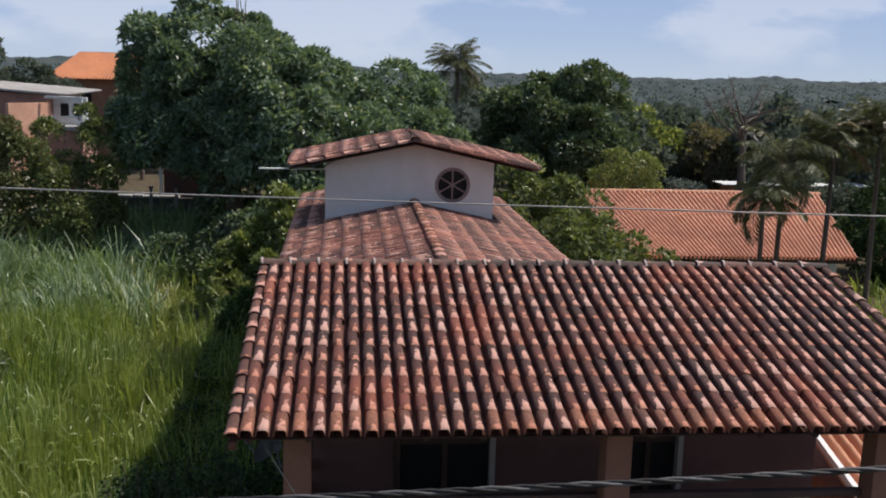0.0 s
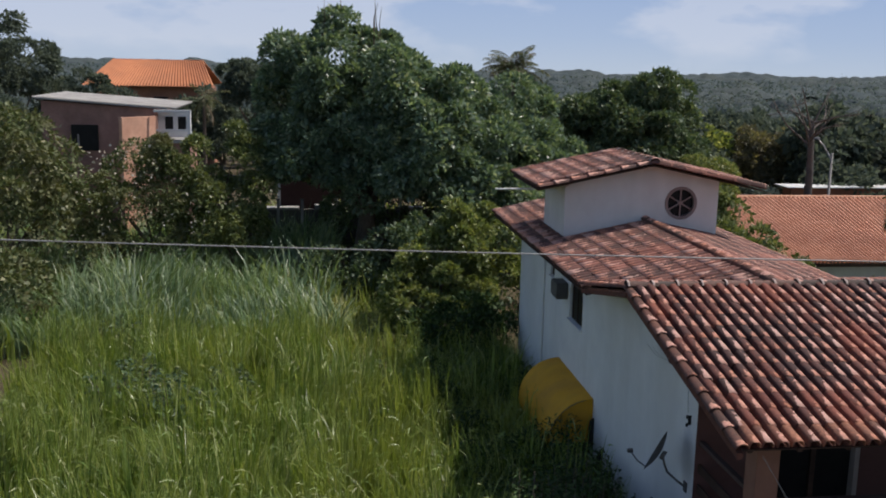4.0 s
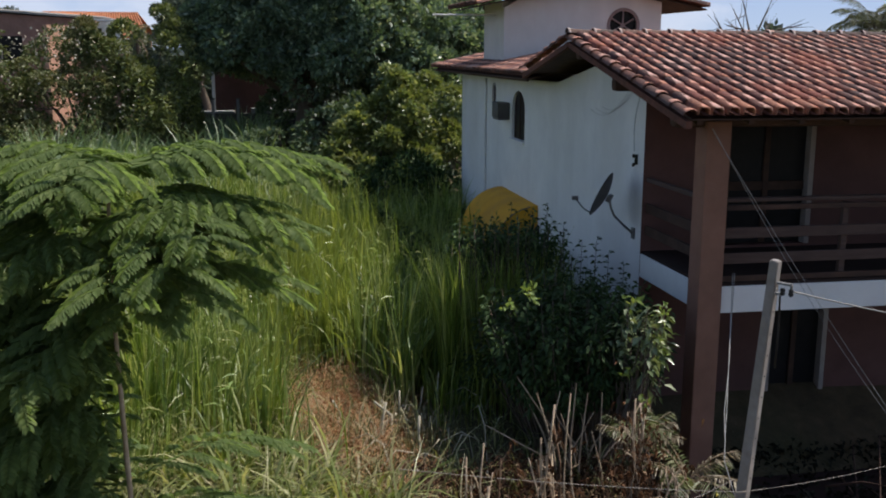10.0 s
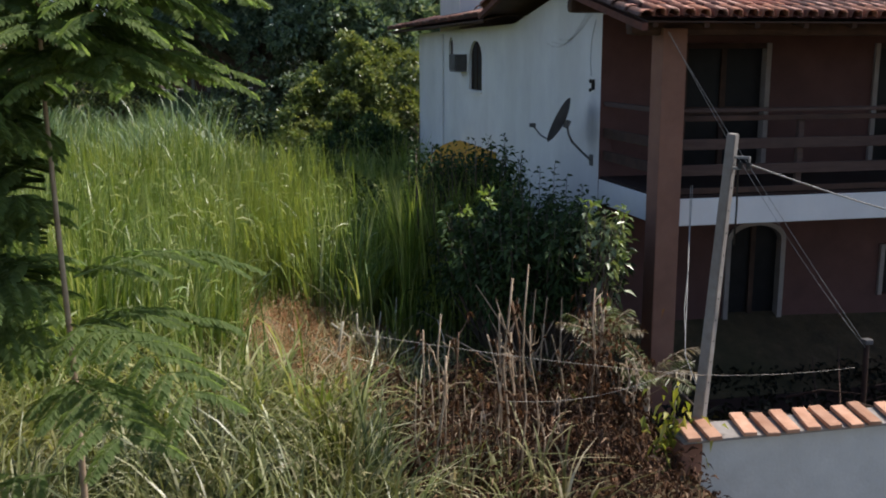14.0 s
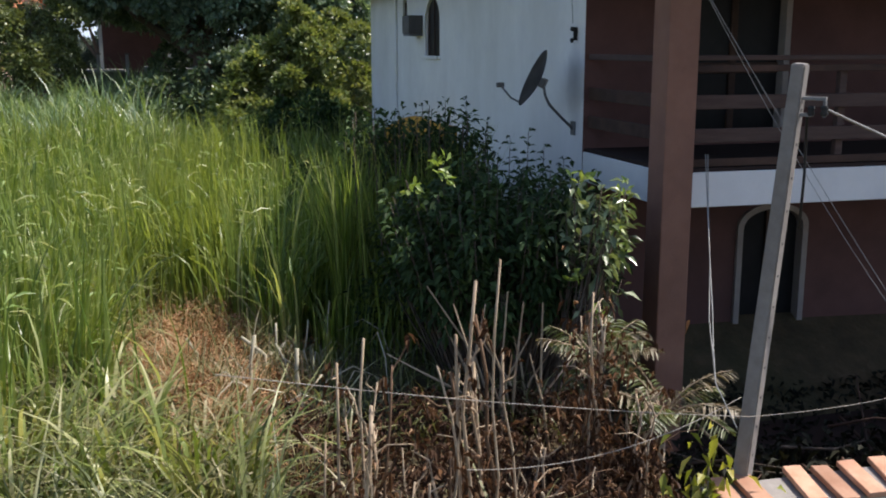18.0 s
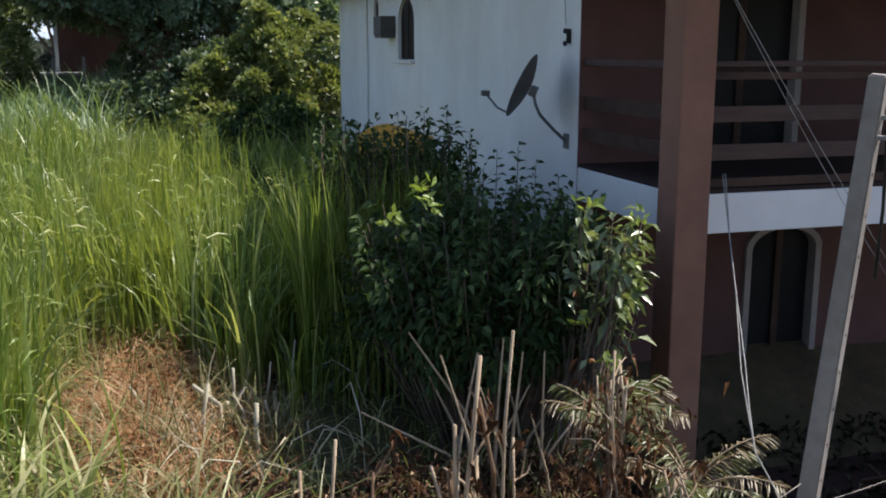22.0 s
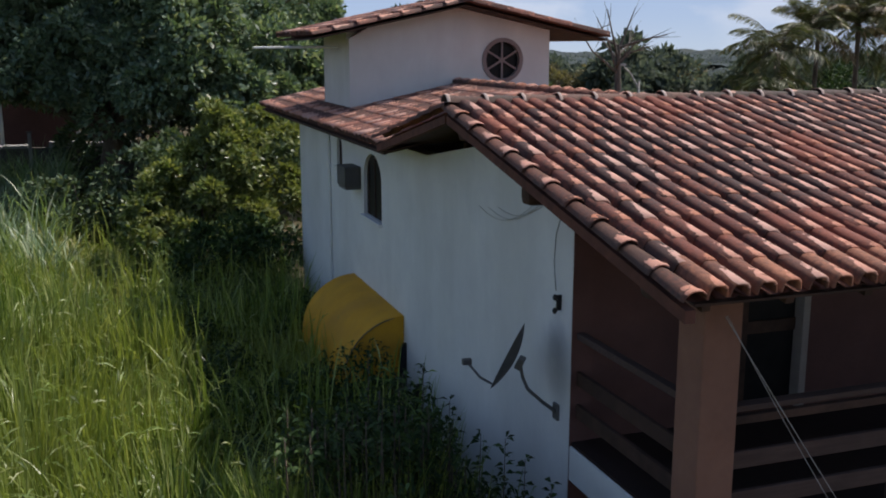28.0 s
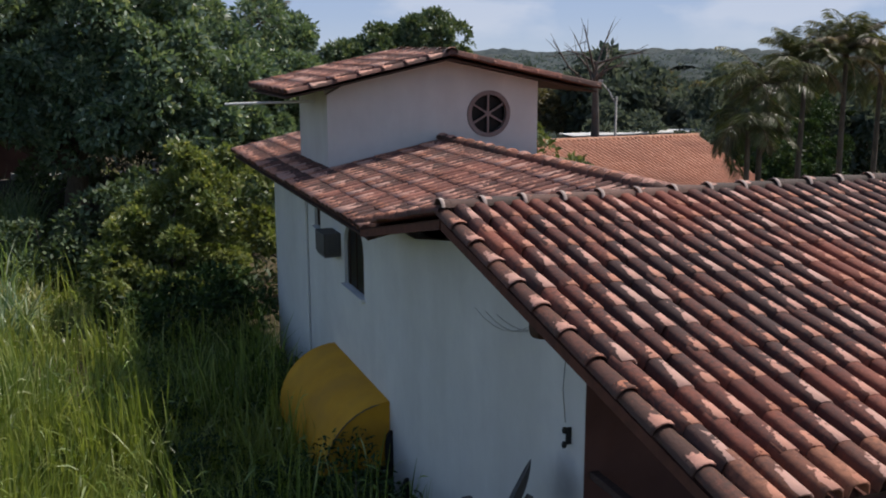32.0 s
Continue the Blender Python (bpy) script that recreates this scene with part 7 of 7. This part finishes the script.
M["tile_orange"] = surface("orange_roof", [(0.3, (0.50, 0.24, 0.145)), (0.5, (0.58, 0.305, 0.195)), (0.75, (0.69, 0.41, 0.29))], 3.0, 0.85, (0.28, 0.13, 0.085), 0.35, 0.55, 0.3, 20, 0.01)
neighbour_house()


def far_house():
    h = thing("far_house", (-19.5, 89, -2.0), "house with an orange hipped tile roof among trees", "house")
    far_roof(h, (-23.0, 90, 8.95), (-15.3, 90, 8.95), (-24.9, 86, 6.8), (-14.0, 86, 6.8), "tile_new", 7, "front_roof", "", 0.18)
    far_roof(h, (-23.0, 90, 8.95), (-23.0, 90.1, 8.95), (-24.9, 86, 6.8), (-24.9, 94, 6.8), "tile_new", 8, "hip_roof", "", 0.18)
    far_roof(h, (-15.3, 90, 8.95), (-23.0, 90, 8.95), (-14.0, 94, 6.8), (-24.9, 94, 6.8), "tile_new", 9, "rear_roof", "", 0.18)
    put("wall", box(-24.0, -14.6, 87.0, 93.3, -3.0, 6.75), "brick", h)
    for x in (-22.6, -19.2, -16.6):
        w = put("window", box(x, x + 1.2, 86.9, 86.99, 4.6, 5.9), "dark", h)
        put("frame", box(x - 0.08, x + 1.28, 86.86, 86.895, 4.5, 4.6), "frame_white", w)


far_house()


def brick_house():
    h = thing("brick_house", (-16.5, 46, 1.5), "unplastered brick house with a sloping fibre-cement roof and white porch", "house")
    put("wall", prism([(-17.2, 0.8), (-12.55, 0.8), (-12.55, 7.1), (-17.2, 7.4)], "y", 43.6, 49.0), "brick_dark", h)
    put("side_wall", prism([(-13.75, 42.0), (-13.6, 41.9), (-12.4, 43.45), (-12.5, 43.55)], "z", 1.0, 6.82), "brick_light", h, "brick side wall with sunlight put into its paler colour")
    slope = lambda x: 7.12 - 0.07 * (x + 12.2)
    put("roof", prism([(-17.5, slope(-17.5)), (-12.0, slope(-12.0)), (-12.0, slope(-12.0) + 0.05), (-17.5, slope(-17.5) + 0.05)], "y", 43.4, 49.3), "fibre", h)
    for k in range(20):
        y = 43.45 + k * 0.3
        v, q = tube([(-17.5, y, slope(-17.5) + 0.06), (-11.6, y, slope(-12.0) + 0.06)], 0.055, 6)
        put("roof_rib", np_mesh("roof_rib", v, q), "fibre", h)
    w = put("window", box(-16.0, -14.9, 43.5, 43.59, 5.3, 6.4), "dark", h)
    put("frame", box(-15.75, -15.68, 43.46, 43.498, 5.4, 6.0), "frame_white", w)
    put("porch_wall", box(-12.5, -11.1, 44.3, 44.45, 5.86, 7.02), "plaster", h, "white porch wall with two small openings")
    for x in (-12.2, -11.65):
        w = put("window", box(x, x + 0.34, 44.25, 44.296, 6.2, 6.75, 0.01), "dark", h)
        put("frame", box(x - 0.04, x + 0.38, 44.2, 44.246, 6.14, 6.19, 0.005), "plaster", w)
    put("porch_beam", box(-12.5, -10.95, 43.0, 43.1, 7.0, 7.1, 0.01), "plaster", h)
    put("porch_post", box(-11.08, -10.97, 43.0, 43.11, 5.86, 6.995, 0.01), "plaster", h)
    put("porch_rail", box(-12.4, -11.08, 43.02, 43.08, 6.2, 6.28, 0.01), "plaster", h)
    put("porch_floor", box(-12.5, -10.9, 42.9, 45.5, 5.7, 5.85), "fibre", h)
    put("porch_base", box(-12.45, -11.0, 43.0, 45.4, 0.8, 5.68), "brick_dark", h)


M["fibre_dark"] = surface("dark_fibre_cement", [(0.3, (0.10, 0.09, 0.085)), (0.7, (0.17, 0.155, 0.145))], 2, 0.9, (0.07, 0.065, 0.06), 0.8, 0.5, 0.3, 30, 0.01)
M["brick_dark"] = surface("weathered_dark_brick", [(0.3, (0.34, 0.18, 0.145)), (0.7, (0.46, 0.26, 0.21))], 2, 0.9, (0.10, 0.07, 0.06), 0.7, 0.5, 0.4, 20, 0.01)


# Paler copy of the brick: sun on the side wall is in the colour.
M["brick_light"] = surface("sunlit_brick", [(0.3, (0.56, 0.30, 0.21)), (0.7, (0.68, 0.40, 0.29))], 2, 0.9, (0.35, 0.2, 0.14), 0.8, 0.5, 0.4, 20, 0.01)
brick_house()


def sheds():
    s = thing("shed", (-6.0, 40.0, 1.8), "low grey-roofed garden shed in the shade of the trees", "shed")
    put("shed_roof", prism([(39.0, 5.25), (41.4, 5.85), (41.4, 5.92), (39.0, 5.32)], "x", -7.4, -4.6), "fibre", s)
    put("shed_wall", box(-7.2, -4.8, 40.2, 41.2, 1.4, 5.5), "redwall", s)
    for x in (-7.2, -4.9):
        put("shed_post", box(x, x + 0.12, 39.2, 39.32, 1.4, 5.28, 0.01), "plaster_low", s)
    w = thing("white_roof_shed", (24, 52, -2), "long shed with a pale grey roof among trees", "shed")
    put("shed_roof", box(19.8, 28.0, 50.0, 51.6, 2.98, 3.04, 0.01, None), "plaster_low", w)
    put("shed_wall", box(20.2, 27.6, 50.4, 51.4, -3, 2.96), "brick", w)
    b = thing("back_wall_fence", (-3.5, 37.6, 1.5), "dark grey garden wall behind the mango trees", "wall")
    put("wall_body", box(-9.5, 3.0, 38.6, 38.8, 1.2, 3.5), "fibre_dark", b)
    rc = np.random.RandomState(88)
    x = -9.55
    while x < 2.9:
        w = rc.uniform(0.35, 0.9)
        if rc.uniform() > 0.25:
            put("coping_stone", box(x, x + w - 0.03, 38.48 + rc.normal(0, 0.03), 38.92, 3.5, 3.58 + rc.uniform(0, 0.12), 0.02), "fibre", b)
        x += w
    for px in (-7.1, -6.2):
        g = thing("garden_post", (px, 37.0, gz(px, 37.0)), "weathered grey garden post under the trees", "post", "garden posts")
        put("shaft", box(px - 0.05, px + 0.05, 36.95, 37.05, gz(px, 37.0) - 0.1, 4.1, 0.015), "fibre", g)
        put("cap", box(px - 0.08, px + 0.08, 36.92, 37.08, 4.102, 4.15, 0.01), "fibre_dark", g)
    low = thing("lean_to", (8.6, 13.2, 0.3), "small lean-to with a low clay tile roof beside the house", "shed")
    far_roof(low, (7.0, 14.6, 3.75), (10.4, 14.6, 3.75), (7.0, 11.4, 3.0), (10.4, 11.4, 3.0), "tile_orange", 15, "lean_to_roof", "low sunlit clay tile slope", 0.2)
    put("lean_to_wall", box(7.1, 10.3, 11.9, 14.5, 0.2, 2.95), "brick", low)
    put("white_beam", prism([(11.4, 3.06), (14.6, 3.82), (14.6, 3.92), (11.4, 3.16)], "x", 6.99, 7.07), "plaster", low)


sheds()


# ---- distance ----
def far_woods():
    """Wooded slopes to the horizon: trees of a few shapes, copied, and a rolling sheet of canopy behind."""
    r = np.random.RandomState(91)
    protos = []
    for k, (mat_name, lab) in enumerate((("farleaf", "tree in the distance, green lightened for haze"), ("farwood", "dense tree in the distance, hazed to grey-green"), ("olive", "brownish green tree in the distance"), ("bushleaf", "lighter green tree in the distance"))):
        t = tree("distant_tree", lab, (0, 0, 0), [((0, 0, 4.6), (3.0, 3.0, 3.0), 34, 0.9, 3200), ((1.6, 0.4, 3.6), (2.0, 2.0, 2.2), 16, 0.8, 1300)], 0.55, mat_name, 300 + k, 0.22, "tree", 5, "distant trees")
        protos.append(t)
    spots = []
    for k in range(300):
        y = 58 + 130 * r.uniform(0, 1) ** 1.3
        x = r.uniform(2 + (y - 58) * 0.08, 26 + y * 0.62)
        spots.append((x, y))
    for k in range(26):
        spots.append((r.uniform(-48, -20), r.uniform(62, 95)))
    for k in range(16):
        spots.append((r.uniform(-20, 4), r.uniform(72, 100)))
    spots += [(26.5, 37), (28, 41), (28, 46), (22.5, 44), (30, 52), (16.5, 47), (24, 52), (-1.5, 60), (3.0, 58)]
    first = set()
    for k, (x, y) in enumerate(spots):
        p = protos[int(r.choice(4, p=[0.46, 0.42, 0.05, 0.07]))]
        s = r.uniform(0.65, 1.05) * (1.0 if y > 55 else 0.75)
        if x < 4 and y > 55:
            s *= 0.85
        m = pose(x, y, gz(x, y) - 0.3, 0, 0, r.uniform(0, 360)) @ Matrix.Diagonal((s, s, s * r.uniform(0.85, 1.1), 1))
        if p.name in first:
            copy_thing(p, m)
        else:
            first.add(p.name)
            p.matrix_basis = m
    # rolling canopy: domes of single crowns over the swell of the land
    def canopy(xs, ys, cell):
        gx, gy = np.meshgrid(xs, ys)
        hill = lot_z(gx, gy) - 2.2 + 1.0 * np.clip((gy - 300) / 300, 0, 1.5)
        n1 = np.array([noise.noise(Vector((a * 0.012, b * 0.012, 1.0))) for a, b in zip(gx.ravel(), gy.ravel())]).reshape(gx.shape)
        ci, cj = np.floor(gx / cell).astype(int), np.floor(gy / cell).astype(int)
        dome = np.zeros_like(gx)
        for di in (-1, 0, 1):
            for dj in (-1, 0, 1):
                a, b = ci + di, cj + dj
                s1 = np.abs(np.sin(a * 12.9898 + b * 78.233) * 43758.5453) % 1
                s2 = np.abs(np.sin(a * 39.346 + b * 11.135) * 24634.633) % 1
                s3 = np.abs(np.sin(a * 73.156 + b * 52.235) * 13758.11) % 1
                d2 = ((gx - (a + s1) * cell) ** 2 + (gy - (b + s2) * cell) ** 2) / (cell * (0.45 + 0.4 * s3)) ** 2
                dome = np.maximum(dome, np.sqrt(np.clip(1 - d2, 0, 1)) * (1.2 + 3.2 * s3))
        n2 = np.array([noise.noise(Vector((a * 0.045, b * 0.045, 6.0))) for a, b in zip(gx.ravel(), gy.ravel())]).reshape(gx.shape)
        z = np.maximum(hill + n1 * 6.0 * np.clip(gy / 300, 0.3, 1.3) + n2 * 1.6, lot_z(gx, gy) + 0.6) + dome * (1 + 0.5 * n2)
        v = np.stack([gx, gy, z], axis=2).reshape(-1, 3)
        nx = len(xs)
        i = (np.arange(len(ys) - 1)[:, None] * nx + np.arange(nx - 1)[None, :]).reshape(-1, 1)
        return v, i + np.array([[0, 1, nx + 1, nx]])

    near = canopy(np.linspace(-90, 290, 260), np.linspace(118, 300, 120), 6.5)
    far = canopy(np.linspace(-420, 700, 340), np.linspace(301, 900, 130), 11.0)
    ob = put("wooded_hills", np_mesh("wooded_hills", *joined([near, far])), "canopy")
    tagged(ob, "wooded hills along the horizon with haze in their colour", "hills", kind="stuff")
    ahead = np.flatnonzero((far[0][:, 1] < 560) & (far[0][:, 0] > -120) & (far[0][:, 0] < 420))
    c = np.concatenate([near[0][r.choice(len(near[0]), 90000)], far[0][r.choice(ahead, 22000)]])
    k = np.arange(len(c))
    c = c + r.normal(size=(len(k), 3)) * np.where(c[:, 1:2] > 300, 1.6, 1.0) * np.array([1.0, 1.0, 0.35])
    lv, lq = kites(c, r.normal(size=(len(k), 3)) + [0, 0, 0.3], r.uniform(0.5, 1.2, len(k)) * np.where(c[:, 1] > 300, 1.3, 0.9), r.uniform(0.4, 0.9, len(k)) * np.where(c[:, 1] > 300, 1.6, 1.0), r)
    tagged(put("far_foliage", np_mesh("far_foliage", lv, lq), "farleaf"), "leaf clumps of far woods with haze in their colour", "woods", kind="stuff")


# Hill colour greyed and blued to hold the distance haze.
M["canopy"] = surface("hazed_canopy", [(0.3, (0.042, 0.058, 0.062)), (0.55, (0.056, 0.076, 0.078)), (0.8, (0.075, 0.097, 0.094))], 0.16, 0.9, (0.085, 0.09, 0.07), 0.02, 0.5, 0.5, 0.7, 1.2)
far_woods()


def lamp_post():
    p = thing("street_lamp", (21.5, 49, gz(21.5, 49)), "distant street lamp on a thin pole", "street lamp")
    b = np.array([21.6, 49.0, gz(21.6, 49)])
    v, q = tube([b, b + [0, 0, 5.0 - b[2]]], [0.08, 0.06], 6)
    put("pole", np_mesh("pole", v, q), "metal", p)
    v, q = tube([b + [0, 0, 4.6 - b[2]], b + [-0.45, 0, 5.3 - b[2]], b + [-0.9, 0, 5.75 - b[2]]], [0.05, 0.045, 0.04], 6)
    put("arm", np_mesh("arm", v, q), "wire", p)
    put("head", box(-0.35, 0.15, -0.1, 0.1, -0.05, 0.06, 0.02, None, Matrix.Translation(b + [-0.95, 0, 5.78 - b[2]])), "wire", p)


lamp_post()


# ---- sky with haze and clouds far behind ----
def sky_backdrop():
    a = np.linspace(radians(20), radians(160), 60)
    zs = np.linspace(-60, 420, 12)
    R = 1500
    v = np.array([(R * math.cos(t), R * math.sin(t), z) for z in zs for t in a])
    i = (np.arange(11)[:, None] * 60 + np.arange(59)[None, :]).reshape(-1, 1)
    ob = put("sky_backdrop", np_mesh("sky_backdrop", v, i + np.array([[0, 1, 61, 60]])), "sky")
    tagged(ob, "pale blue sky with soft white clouds", "sky", kind="structure")


def sky_material():
    m, nt, b, out = nodes_of("pale_sky")
    pos = world_pos(nt)
    sep = nt.nodes.new("ShaderNodeSeparateXYZ")
    nt.links.new(pos, sep.inputs[0])
    h = math_node(nt, "DIVIDE", sep.outputs["Z"], 140.0, True)
    col = ramp(nt, h, [(0.0, (0.50, 0.60, 0.72)), (0.35, (0.42, 0.54, 0.72)), (1.0, (0.33, 0.46, 0.70))])
    cl = noise_tex(nt, pos, 0.0042, 5, 0.5, (1, 1, 2.6))
    f = ramp(nt, cl, [(0.47, (0, 0, 0)), (0.66, (1, 1, 1))])
    lift = math_node(nt, "MULTIPLY", f, math_node(nt, "MULTIPLY_ADD", h, 1.2))
    nt.nodes[-2].inputs[2].default_value = 0.15
    col = mix_col(nt, math_node(nt, "MINIMUM", lift, 0.36), col, (0.82, 0.84, 0.88))
    em = nt.nodes.new("ShaderNodeEmission")
    nt.links.new(col, em.inputs["Color"])
    em.inputs["Strength"].default_value = 0.86
    nt.links.new(em.outputs[0], out.inputs["Surface"])
    M["sky"] = m


sky_material()
sky_backdrop()
